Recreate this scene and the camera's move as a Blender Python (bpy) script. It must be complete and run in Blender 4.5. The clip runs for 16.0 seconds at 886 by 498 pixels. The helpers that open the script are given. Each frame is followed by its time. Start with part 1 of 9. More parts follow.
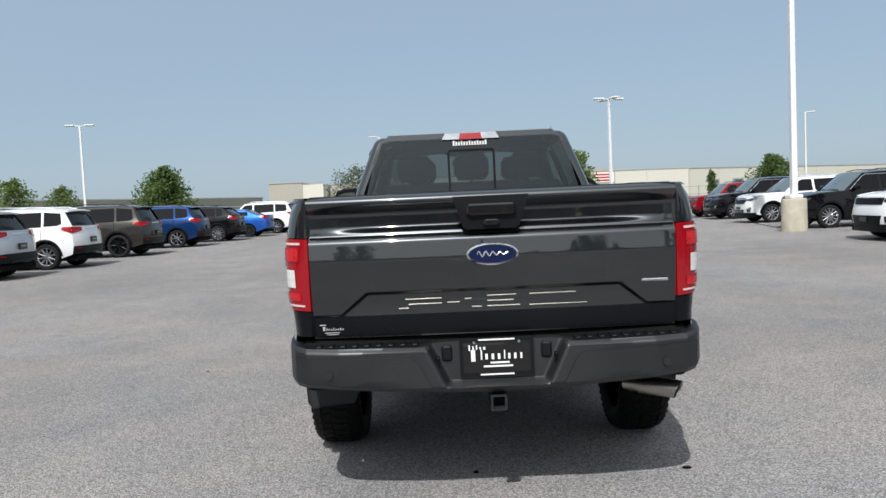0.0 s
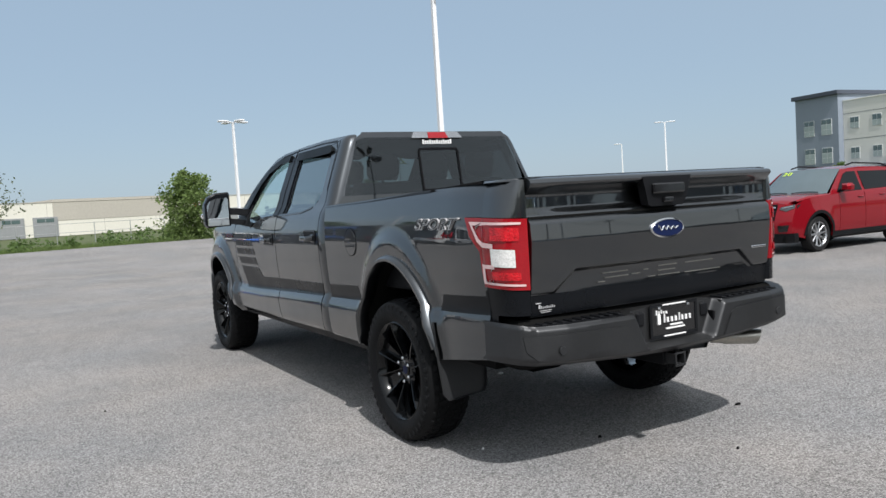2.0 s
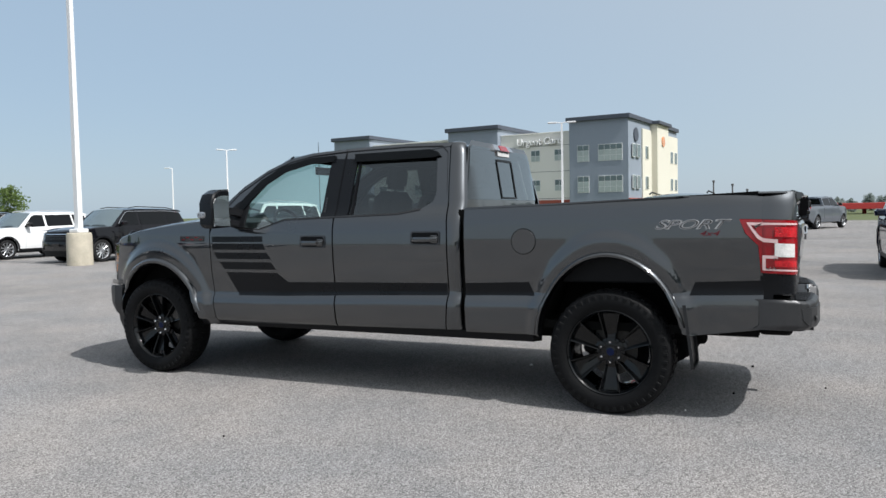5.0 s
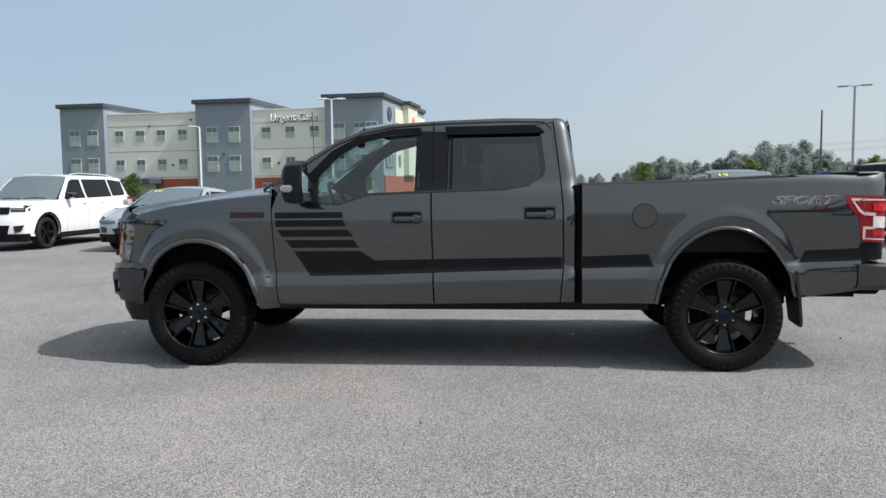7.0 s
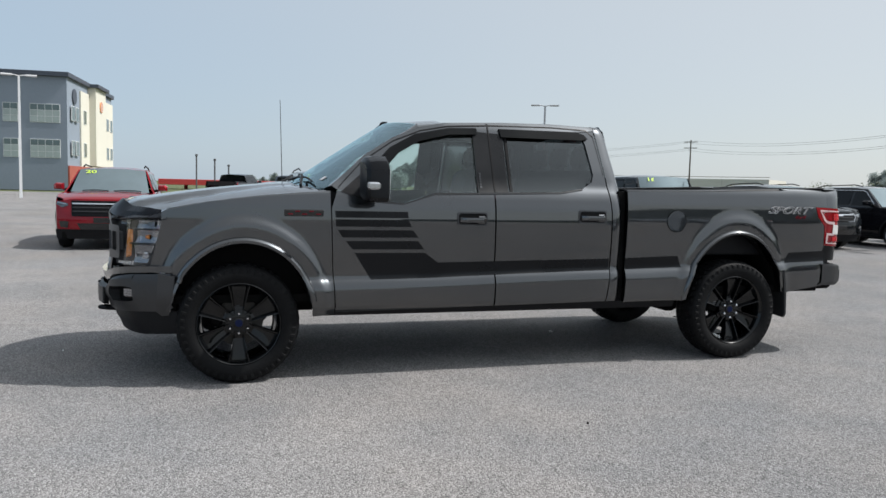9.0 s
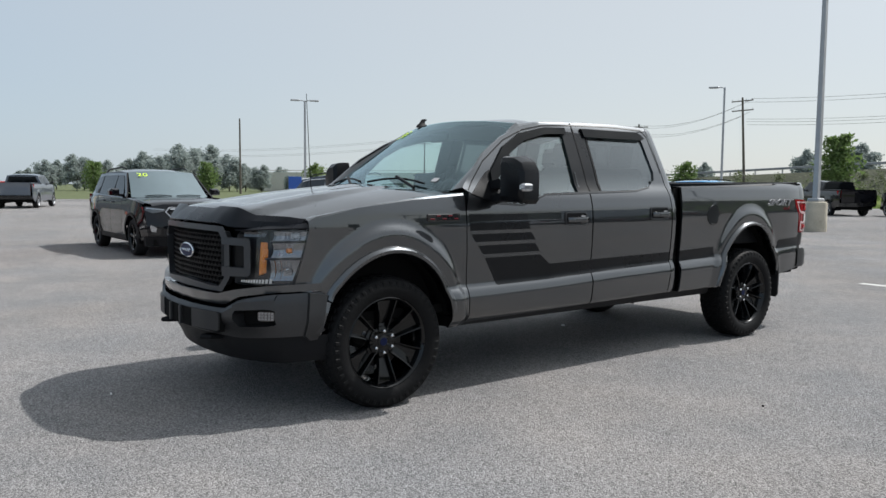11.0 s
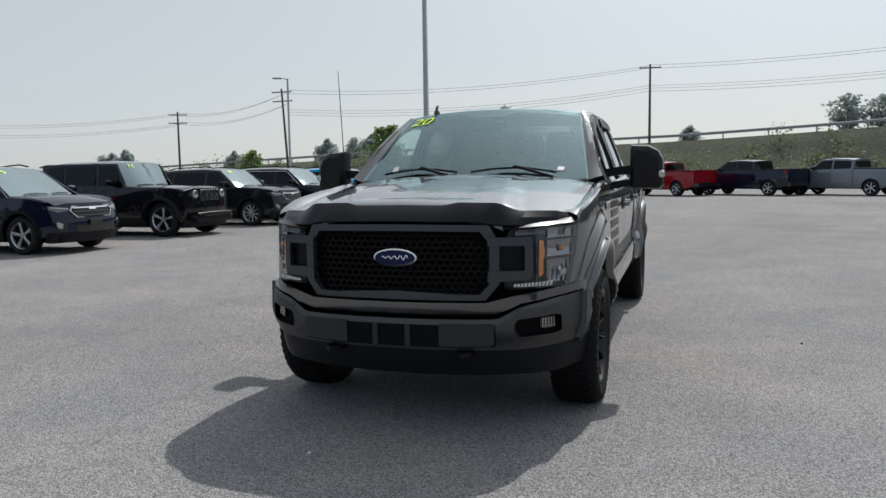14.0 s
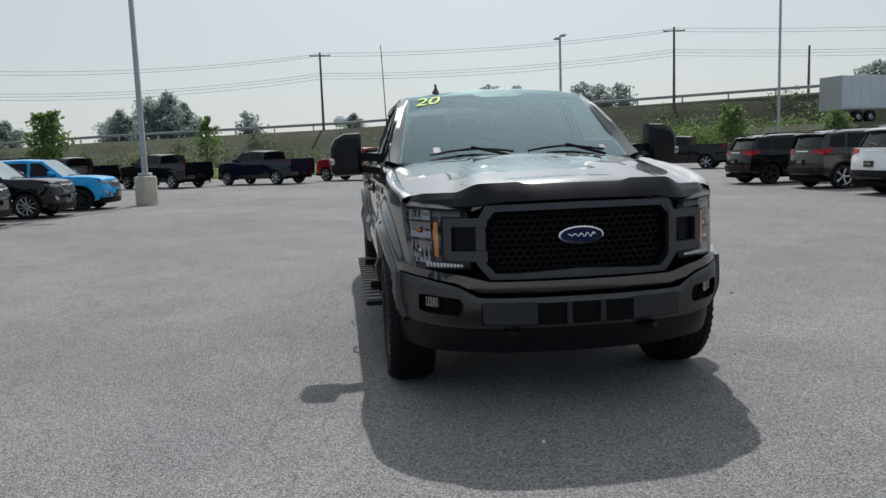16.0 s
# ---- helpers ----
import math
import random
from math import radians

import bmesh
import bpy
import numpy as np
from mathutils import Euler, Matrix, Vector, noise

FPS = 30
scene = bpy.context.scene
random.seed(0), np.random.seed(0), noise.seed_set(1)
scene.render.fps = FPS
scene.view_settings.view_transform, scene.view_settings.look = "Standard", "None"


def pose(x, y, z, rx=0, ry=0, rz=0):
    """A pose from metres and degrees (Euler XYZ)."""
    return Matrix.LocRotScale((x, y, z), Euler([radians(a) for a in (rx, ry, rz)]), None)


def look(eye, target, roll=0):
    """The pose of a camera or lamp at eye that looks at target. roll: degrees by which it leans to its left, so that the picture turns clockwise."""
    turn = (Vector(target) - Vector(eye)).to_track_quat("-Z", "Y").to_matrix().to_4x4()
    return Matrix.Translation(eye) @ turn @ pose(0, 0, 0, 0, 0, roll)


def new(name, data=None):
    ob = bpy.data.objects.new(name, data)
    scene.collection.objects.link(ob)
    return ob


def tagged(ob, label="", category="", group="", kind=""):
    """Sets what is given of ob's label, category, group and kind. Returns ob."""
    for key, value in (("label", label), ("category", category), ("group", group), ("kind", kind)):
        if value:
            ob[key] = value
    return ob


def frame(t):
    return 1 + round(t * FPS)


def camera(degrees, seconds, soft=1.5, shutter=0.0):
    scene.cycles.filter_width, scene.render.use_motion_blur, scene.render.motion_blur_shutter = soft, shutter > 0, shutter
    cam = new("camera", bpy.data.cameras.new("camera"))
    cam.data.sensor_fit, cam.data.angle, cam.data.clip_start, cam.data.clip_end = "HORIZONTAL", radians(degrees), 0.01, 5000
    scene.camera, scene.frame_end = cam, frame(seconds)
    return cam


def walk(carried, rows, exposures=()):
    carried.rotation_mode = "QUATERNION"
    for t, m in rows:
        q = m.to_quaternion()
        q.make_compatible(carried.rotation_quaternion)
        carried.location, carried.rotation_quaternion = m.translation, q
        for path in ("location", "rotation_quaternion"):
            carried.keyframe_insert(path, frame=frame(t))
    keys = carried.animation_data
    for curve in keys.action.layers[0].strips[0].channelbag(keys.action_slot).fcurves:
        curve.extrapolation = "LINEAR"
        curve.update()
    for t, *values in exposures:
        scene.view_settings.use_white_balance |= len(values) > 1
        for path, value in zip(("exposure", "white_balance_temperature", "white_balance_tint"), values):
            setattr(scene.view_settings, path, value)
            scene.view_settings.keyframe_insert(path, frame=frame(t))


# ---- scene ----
cam = camera(59.83, 16.0)
PATH = [
    (0.0, (-0.135, -6.570, 1.407, 86.37, 2.60, 0.48)),
    (0.5, (-0.805, -6.500, 1.411, 86.99, 2.80, -7.09)),
    (1.0, (-1.470, -6.365, 1.378, 87.13, 3.10, -14.88)),
    (1.5, (-2.187, -6.189, 1.379, 87.02, 3.34, -22.45)),
    (2.0, (-2.836, -5.955, 1.346, 86.67, 3.53, -29.75)),
    (2.5, (-3.477, -5.617, 1.360, 86.56, 3.51, -36.39)),
    (3.0, (-4.047, -5.245, 1.351, 86.88, 3.45, -42.62)),
    (3.2, (-4.257, -5.061, 1.356, 86.90, 3.32, -44.87)),
    (5.3, (-6.099, -2.835, 1.347, 87.45, 0.98, -67.01)),
    (5.5, (-6.190, -2.578, 1.357, 87.46, 0.93, -68.64)),
    (6.0, (-6.417, -1.919, 1.376, 86.64, 0.68, -73.14)),
    (6.5, (-6.542, -1.237, 1.380, 85.97, 0.74, -78.05)),
    (7.0, (-6.643, -0.548, 1.375, 85.33, 0.68, -83.95)),
    (7.5, (-6.637, 0.135, 1.359, 84.99, 0.04, -90.04)),
    (8.0, (-6.638, 0.866, 1.348, 85.15, -0.70, -96.06)),
    (8.2, (-6.596, 1.136, 1.373, 85.20, -0.86, -98.31)),
    (10.3, (-5.556, 3.834, 1.367, 85.83, -1.32, -120.60)),
    (10.5, (-5.394, 4.045, 1.349, 85.85, -1.12, -122.54)),
    (11.0, (-4.882, 4.562, 1.369, 85.38, -0.48, -127.17)),
    (11.5, (-4.363, 5.039, 1.378, 85.03, -0.03, -131.72)),
    (12.0, (-3.782, 5.444, 1.391, 84.87, 0.36, -136.79)),
    (12.5, (-3.226, 5.836, 1.390, 84.84, 0.47, -142.71)),
    (13.0, (-2.641, 6.126, 1.399, 84.63, 0.58, -149.29)),
    (13.5, (-2.086, 6.429, 1.388, 84.61, 0.94, -155.70)),
    (14.0, (-1.465, 6.661, 1.390, 84.44, 0.85, -162.10)),
    (14.5, (-0.786, 6.821, 1.416, 84.00, 0.93, -168.27)),
    (15.0, (-0.121, 6.893, 1.405, 83.82, 0.98, -174.26)),
    (15.5, (0.577, 6.867, 1.392, 83.52, 1.38, -180.64)),
    (16.0, (1.238, 6.789, 1.405, 82.90, 2.03, -187.31)),
]
walk(cam, [(t, pose(*p)) for t, p in PATH], [(0.0, -0.12), (1.5, -0.10), (3.0, 0.03), (8.0, 0.03), (12.0, 0.0), (13.0, -0.05), (14.0, -0.13), (16.0, -0.22)])

# ---- light ----
SUN_DIR = Vector((-0.158, -0.80, 1.0)).normalized()
world = bpy.data.worlds.new("sky")
scene.world = world
world.use_nodes = True
wn = world.node_tree.nodes
wn.clear()
sky = wn.new("ShaderNodeTexSky")
sky.sky_type, sky.sun_disc = "NISHITA", False
sky.sun_elevation = math.asin(SUN_DIR.z)
sky.sun_rotation = math.atan2(SUN_DIR.x, SUN_DIR.y)
sky.air_density, sky.dust_density, sky.ozone_density = 1.0, 0.8, 1.0
bg = wn.new("ShaderNodeBackground")
bg.inputs["Strength"].default_value = 0.13
wo = wn.new("ShaderNodeOutputWorld")
veil = wn.new("ShaderNodeMix")
veil.data_type = "RGBA"
veil.inputs["Factor"].default_value = 0.80
# summer haze, whiter towards the sun
sky_at = wn.new("ShaderNodeTexCoord")
toward = wn.new("ShaderNodeVectorMath")
toward.operation = "DOT_PRODUCT"
toward.inputs[1].default_value = SUN_DIR
span = wn.new("ShaderNodeMapRange")
span.interpolation_type = "SMOOTHSTEP"
span.inputs["From Min"].default_value, span.inputs["From Max"].default_value = -0.45, 0.68
haze = wn.new("ShaderNodeMix")
haze.data_type = "RGBA"
haze.inputs["A"].default_value = (3.0, 3.98, 5.05, 1)
haze.inputs["B"].default_value = (5.15, 5.4, 5.5, 1)
world.node_tree.links.new(sky_at.outputs["Generated"], toward.inputs[0])
world.node_tree.links.new(toward.outputs["Value"], span.inputs["Value"])
world.node_tree.links.new(span.outputs[0], haze.inputs["Factor"])
# bright aureole of hazy air round the sun
glow = wn.new("ShaderNodeMath")
glow.operation = "POWER"
glow.inputs[1].default_value = 9.0
glow.use_clamp = True
lift = wn.new("ShaderNodeMath")
lift.operation = "MULTIPLY_ADD"
lift.inputs[1].default_value, lift.inputs[2].default_value = 2.4, 1.0
halo = wn.new("ShaderNodeVectorMath")
halo.operation = "SCALE"
front_half = wn.new("ShaderNodeMath")
front_half.operation = "MAXIMUM"
front_half.inputs[1].default_value = 0.0
world.node_tree.links.new(toward.outputs["Value"], front_half.inputs[0])
world.node_tree.links.new(front_half.outputs[0], glow.inputs[0])
world.node_tree.links.new(glow.outputs[0], lift.inputs[0])
world.node_tree.links.new(haze.outputs["Result"], halo.inputs[0])
world.node_tree.links.new(lift.outputs[0], halo.inputs["Scale"])
world.node_tree.links.new(halo.outputs[0], veil.inputs["B"])
world.node_tree.links.new(sky.outputs[0], veil.inputs["A"])
world.node_tree.links.new(veil.outputs["Result"], bg.inputs[0])
world.node_tree.links.new(bg.outputs[0], wo.inputs[0])
sun_data = bpy.data.lights.new("sun", "SUN")
sun_data.energy, sun_data.angle, sun_data.color = 4.6, radians(0.8), (1.0, 0.975, 0.945)
sun = new("sun", sun_data)
sun.matrix_world = look((0, 0, 60), Vector((0, 0, 60)) - SUN_DIR)


# ---- materials ----
def mat(name, col, rough=0.5, metal=0.0, coat=0.0, var=0.12, vscale=3.0, fine=60.0, bump=0.0, ior=1.45, emit=0.0, spread=0.0, coat_ior=1.5, edge=1.0):
    """A surface with variation at two scales; spread varies it from piece to piece."""
    m = bpy.data.materials.new(name)
    m.use_nodes = True
    nt = m.node_tree
    b = nt.nodes["Principled BSDF"]
    b.inputs["Roughness"].default_value = rough
    b.inputs["Metallic"].default_value = metal
    b.inputs["Coat Weight"].default_value = coat
    b.inputs["Coat Roughness"].default_value = 0.02
    b.inputs["Coat IOR"].default_value = coat_ior
    b.inputs["IOR"].default_value = ior
    b.inputs["Specular Tint"].default_value = (edge, edge, edge, 1)
    tc = nt.nodes.new("ShaderNodeTexCoord")
    n1 = nt.nodes.new("ShaderNodeTexNoise")
    n1.inputs["Scale"].default_value, n1.inputs["Detail"].default_value = vscale, 5
    n2 = nt.nodes.new("ShaderNodeTexNoise")
    n2.inputs["Scale"].default_value, n2.inputs["Detail"].default_value = fine, 3
    add = nt.nodes.new("ShaderNodeMath")
    add.operation = "ADD"
    rng = nt.nodes.new("ShaderNodeMapRange")
    rng.inputs["From Min"].default_value, rng.inputs["From Max"].default_value = 0.6, 1.4
    rng.inputs["To Min"].default_value, rng.inputs["To Max"].default_value = 1 - var, 1 + var
    mul = nt.nodes.new("ShaderNodeVectorMath")
    mul.operation = "SCALE"
    mul.inputs[0].default_value = col[:3]
    L = nt.links.new
    L(tc.outputs["Object"], n1.inputs["Vector"])
    L(tc.outputs["Object"], n2.inputs["Vector"])
    L(n1.outputs[0], add.inputs[0])
    L(n2.outputs[0], add.inputs[1])
    L(add.outputs[0], rng.inputs["Value"])
    factor = rng.outputs[0]
    if spread:
        info = nt.nodes.new("ShaderNodeObjectInfo")
        r2 = nt.nodes.new("ShaderNodeMapRange")
        r2.inputs["To Min"].default_value, r2.inputs["To Max"].default_value = 1 - spread, 1 + spread
        m2 = nt.nodes.new("ShaderNodeMath")
        m2.operation = "MULTIPLY"
        L(info.outputs["Random"], r2.inputs["Value"])
        L(r2.outputs[0], m2.inputs[0])
        L(factor, m2.inputs[1])
        factor = m2.outputs[0]
    L(factor, mul.inputs["Scale"])
    L(mul.outputs[0], b.inputs["Base Color"])
    rr = nt.nodes.new("ShaderNodeMapRange")
    rr.inputs["From Min"].default_value, rr.inputs["From Max"].default_value = 0.3, 0.7
    rr.inputs["To Min"].default_value, rr.inputs["To Max"].default_value = max(0.0, rough - 0.06), min(1.0, rough + 0.06)
    L(n1.outputs[0], rr.inputs["Value"])
    L(rr.outputs[0], b.inputs["Roughness"])
    if bump:
        bp = nt.nodes.new("ShaderNodeBump")
        bp.inputs["Strength"].default_value, bp.inputs["Distance"].default_value = min(1.0, bump), 0.01
        L(n2.outputs[0], bp.inputs["Height"])
        L(bp.outputs[0], b.inputs["Normal"])
    if emit:
        b.inputs["Emission Color"].default_value = (*col[:3], 1)
        b.inputs["Emission Strength"].default_value = emit
    return m


def paint(name, col, metal=0.0, rough=0.35):
    """Car paint: a coat of lacquer over flakes or plain colour, with a little road dust."""
    return mat(name, col, rough, metal, 1.0, 0.06, 1.2, 900.0, ior=1.1, coat_ior=1.45, edge=0.25)


def glass(name, tint, low=0.06, high=0.75, shine=(1.0, 1.0, 1.0), power=3.2):
    """A tinted pane: light passes, the sky mirrors on it more at a glancing angle."""
    m = bpy.data.materials.new(name)
    m.use_nodes = True
    nt = m.node_tree
    nt.nodes.clear()
    out = nt.nodes.new("ShaderNodeOutputMaterial")
    mix = nt.nodes.new("ShaderNodeMixShader")
    tr = nt.nodes.new("ShaderNodeBsdfTransparent")
    tr.inputs[0].default_value = (*tint, 1)
    gl = nt.nodes.new("ShaderNodeBsdfGlossy")
    gl.inputs["Roughness"].default_value = 0.015
    gl.inputs["Color"].default_value = (*shine, 1)
    lw = nt.nodes.new("ShaderNodeLayerWeight")
    lw.inputs["Blend"].default_value = 0.5
    pw = nt.nodes.new("ShaderNodeMath")
    pw.operation = "POWER"
    pw.inputs[1].default_value = power
    rg = nt.nodes.new("ShaderNodeMapRange")
    rg.inputs["To Min"].default_value, rg.inputs["To Max"].default_value = low, high
    L = nt.links.new
    L(lw.outputs["Facing"], pw.inputs[0])
    L(pw.outputs[0], rg.inputs["Value"])
    L(rg.outputs[0], mix.inputs[0])
    L(tr.outputs[0], mix.inputs[1])
    L(gl.outputs[0], mix.inputs[2])
    L(mix.outputs[0], out.inputs[0])
    return m


def asphalt():
    m = bpy.data.materials.new("asphalt")
    m.use_nodes = True
    nt = m.node_tree
    b = nt.nodes["Principled BSDF"]
    L = nt.links.new
    geo = nt.nodes.new("ShaderNodeNewGeometry")

    def noise_at(scale, detail=4, rough=0.6):
        n = nt.nodes.new("ShaderNodeTexNoise")
        n.inputs["Scale"].default_value, n.inputs["Detail"].default_value, n.inputs["Roughness"].default_value = scale, detail, rough
        L(geo.outputs["Position"], n.inputs["Vector"])
        return n.outputs[0]

    def ramp(sock, a, va, c, vc):
        r = nt.nodes.new("ShaderNodeMapRange")
        for k, v in zip(("From Min", "From Max", "To Min", "To Max"), (a, c, va, vc)):
            r.inputs[k].default_value = v
        L(sock, r.inputs["Value"])
        return r.outputs[0]

    def times(a, c):
        q = nt.nodes.new("ShaderNodeMath")
        q.operation = "MULTIPLY"
        L(a, q.inputs[0])
        L(c, q.inputs[1])
        return q.outputs[0]

    vor = nt.nodes.new("ShaderNodeTexVoronoi")
    vor.inputs["Scale"].default_value = 135
    L(geo.outputs["Position"], vor.inputs["Vector"])
    stone = nt.nodes.new("ShaderNodeSeparateColor")
    L(vor.outputs["Color"], stone.inputs[0])
    f = times(ramp(noise_at(0.16, 5), 0.3, 0.84, 0.7, 1.10), ramp(noise_at(1.1, 6, 0.7), 0.3, 0.9, 0.7, 1.1))
    f = times(f, ramp(noise_at(95, 4, 0.8), 0.3, 0.60, 0.7, 1.40))
    f = times(f, ramp(stone.outputs[0], 0.0, 0.48, 1.0, 1.58))
    f = times(f, ramp(vor.outputs["Distance"], 0.0, 1.06, 0.9, 0.8))
    # faint seams of the paver's lanes
    wave = nt.nodes.new("ShaderNodeTexWave")
    wave.bands_direction = "X"
    wave.inputs["Scale"].default_value, wave.inputs["Distortion"].default_value = 0.085, 0.6
    wave.inputs["Detail"].default_value = 3
    L(geo.outputs["Position"], wave.inputs["Vector"])
    f = times(f, ramp(wave.outputs["Fac"], 0.0, 0.96, 0.5, 1.0))
    # thin cracks
    dist = nt.nodes.new("ShaderNodeTexVoronoi")
    dist.feature = "DISTANCE_TO_EDGE"
    dist.inputs["Scale"].default_value = 0.11
    warp = nt.nodes.new("ShaderNodeVectorMath")
    warp.operation = "ADD"
    nz = nt.nodes.new("ShaderNodeTexNoise")
    nz.inputs["Scale"].default_value = 0.9
    L(geo.outputs["Position"], nz.inputs["Vector"])
    L(geo.outputs["Position"], warp.inputs[0])
    L(nz.outputs["Color"], warp.inputs[1])
    L(warp.outputs[0], dist.inputs["Vector"])
    f = times(f, ramp(dist.outputs["Distance"], 0.0, 0.82, 0.0016, 1.0))
    col = nt.nodes.new("ShaderNodeVectorMath")
    col.operation = "SCALE"
    tone = nt.nodes.new("ShaderNodeMix")
    tone.data_type = "RGBA"
    tone.inputs["A"].default_value = (0.240, 0.239, 0.243, 1)
    tone.inputs["B"].default_value = (0.262, 0.247, 0.238, 1)
    L(ramp(noise_at(0.55, 4, 0.6), 0.35, 0.0, 0.65, 1.0), tone.inputs["Factor"])
    L(tone.outputs["Result"], col.inputs[0])
    L(f, col.inputs["Scale"])
    L(col.outputs[0], b.inputs["Base Color"])
    b.inputs["Roughness"].default_value = 0.82
    b.inputs["Specular IOR Level"].default_value = 0.08
    b.inputs["Diffuse Roughness"].default_value = 0.25
    bp = nt.nodes.new("ShaderNodeBump")
    bp.inputs["Strength"].default_value, bp.inputs["Distance"].default_value = 0.85, 0.008
    L(times(ramp(vor.outputs["Distance"], 0.0, 1.0, 0.9, 0.0), ramp(noise_at(40), 0.2, 0.3, 0.8, 1.0)), bp.inputs["Height"])
    L(bp.outputs[0], b.inputs["Normal"])
    return m


M = dict(
    asphalt=asphalt(),
    grey=mat("grey_metallic_paint", (0.037, 0.041, 0.046), 0.32, 1.0, 1.0, 0.05, 1.5, 1200.0, coat_ior=1.95, edge=1.0),
    decal=mat("matte_black_decal", (0.004, 0.0048, 0.0065), 0.30, var=0.1, ior=1.33),
    black=mat("black_plastic", (0.0065, 0.007, 0.0085), 0.5, var=0.15, fine=400, bump=0.1, ior=1.27),
    mesh=mat("black_mesh", (0.004, 0.004, 0.005), 0.4, ior=1.25),
    shieldblack=mat("bug_shield_black", (0.007, 0.008, 0.011), 0.3, var=0.1, ior=1.28),
    gloss=mat("gloss_black", (0.008, 0.008, 0.009), 0.12, coat=0.6),
    satin=mat("dark_satin_grey", (0.026, 0.027, 0.029), 0.42, 0.2, var=0.06, ior=1.35),
    bumper=mat("bumper_grey_paint", (0.080, 0.081, 0.084), 0.48, 1.0, var=0.06),
    print=mat("pale_print", (0.42, 0.42, 0.43), 0.5),
    visor=mat("smoked_black_visor", (0.005, 0.006, 0.007), 0.35, ior=1.2),
    bezel=mat("dark_grey_bezel", (0.052, 0.055, 0.061), 0.33, 0.4, var=0.06),
    under=mat("underbody_black", (0.007, 0.007, 0.007), 0.8, ior=1.15),
    rubber=mat("tyre_rubber", (0.0050, 0.0053, 0.006), 0.62, var=0.3, vscale=8, bump=0.2, ior=1.25),
    rimblack=mat("black_wheel", (0.002, 0.0024, 0.003), 0.22, 0.0, 0.7, ior=1.15),
    disc=mat("brake_steel", (0.05, 0.048, 0.045), 0.5, 0.8, var=0.2),
    alloy=mat("silver_alloy", (0.46, 0.47, 0.49), 0.28, 0.9, var=0.08),
    chrome=mat("chrome", (0.75, 0.76, 0.78), 0.1, 1.0, var=0.04),
    steel=mat("dull_steel", (0.42, 0.40, 0.36), 0.32, 1.0, var=0.2),
    white=mat("white_print", (0.8, 0.8, 0.8), 0.5),
    yellow=mat("neon_yellow_sticker", (0.62, 0.85, 0.04), 0.5, var=0.03),
    red=mat("red_lens", (0.27, 0.004, 0.009), 0.12, coat=0.5, var=0.15, vscale=9, fine=160),
    redlamp=mat("bright_red_lens", (0.46, 0.006, 0.012), 0.15, coat=0.35, var=0.5, vscale=24, fine=110, bump=0.5),
    whitelens=mat("white_lens", (0.80, 0.79, 0.77), 0.2, 0.2, 1.0, 0.2, 30, 120, bump=0.3),
    pink=mat("pale_light_guide", (0.72, 0.50, 0.50), 0.2, coat=1.0),
    clear=mat("clear_lens", (0.44, 0.45, 0.47), 0.12, 0.9, 1.0, 0.15, 14, 90),
    reflector=mat("fluted_reflector", (0.30, 0.31, 0.33), 0.06, 1.0, 0.0, 0.15, 40, 160),
    darklens=mat("smoked_lens", (0.085, 0.088, 0.095), 0.16, 0.9, 1.0, 0.35, 12, 70, bump=0.2),
    amber=mat("amber_lens", (0.75, 0.24, 0.03), 0.2, coat=1.0, var=0.2, vscale=14),
    blue=mat("blue_enamel", (0.006, 0.012, 0.050), 0.4, ior=1.25),
    badge_red=mat("red_badge", (0.14, 0.006, 0.014), 0.35, ior=1.2),
    cloth=mat("dark_seat_cloth", (0.055, 0.053, 0.052), 0.9, bump=0.2),
    dash=mat("dark_dash_vinyl", (0.03, 0.03, 0.031), 0.65),
    glass_clear=glass("clear_glass", (0.80, 0.90, 0.87), 0.07, 0.85, (0.9, 0.98, 1.0), 2.0),
    glass_dark=glass("privacy_glass", (0.155, 0.17, 0.175), 0.07, 0.8, (0.9, 0.97, 1.0), 2.3),
    glass_front=glass("windshield_glass", (0.76, 0.92, 0.90), 0.12, 0.85, (0.72, 0.93, 1.0)),
    glass_lamp=glass("lamp_glass", (0.86, 0.87, 0.88), 0.05, 0.7),
    mirror=mat("mirror_glass", (0.85, 0.87, 0.88), 0.02, 1.0, var=0.0),
    concrete=mat("cast_concrete", (0.46, 0.42, 0.34), 0.9, var=0.3, vscale=3, fine=45, bump=0.5),
    pole=mat("white_painted_steel", (0.72, 0.73, 0.74), 0.4, 0.0, var=0.06, vscale=1),
    greypole=mat("galvanised_pole", (0.36, 0.37, 0.38), 0.5, 0.4, var=0.15),
    wood=mat("weathered_wood", (0.11, 0.095, 0.08), 0.9, var=0.3, bump=0.3),
    wire=mat("weathered_wire", (0.10, 0.10, 0.10), 0.6),
)


# ---- mesh kit ----
def clip_half(poly, ax, v, keep_less):
    out = []
    for i in range(len(poly)):
        p, q = poly[i - 1], poly[i]
        pin = (p[ax] <= v) if keep_less else (p[ax] >= v)
        qin = (q[ax] <= v) if keep_less else (q[ax] >= v)
        if pin != qin:
            f = (v - p[ax]) / (q[ax] - p[ax])
            c = [p[0] + f * (q[0] - p[0]), p[1] + f * (q[1] - p[1])]
            c[ax] = v
            out.append((c[0], c[1]))
        if qin:
            out.append(q)
    return out


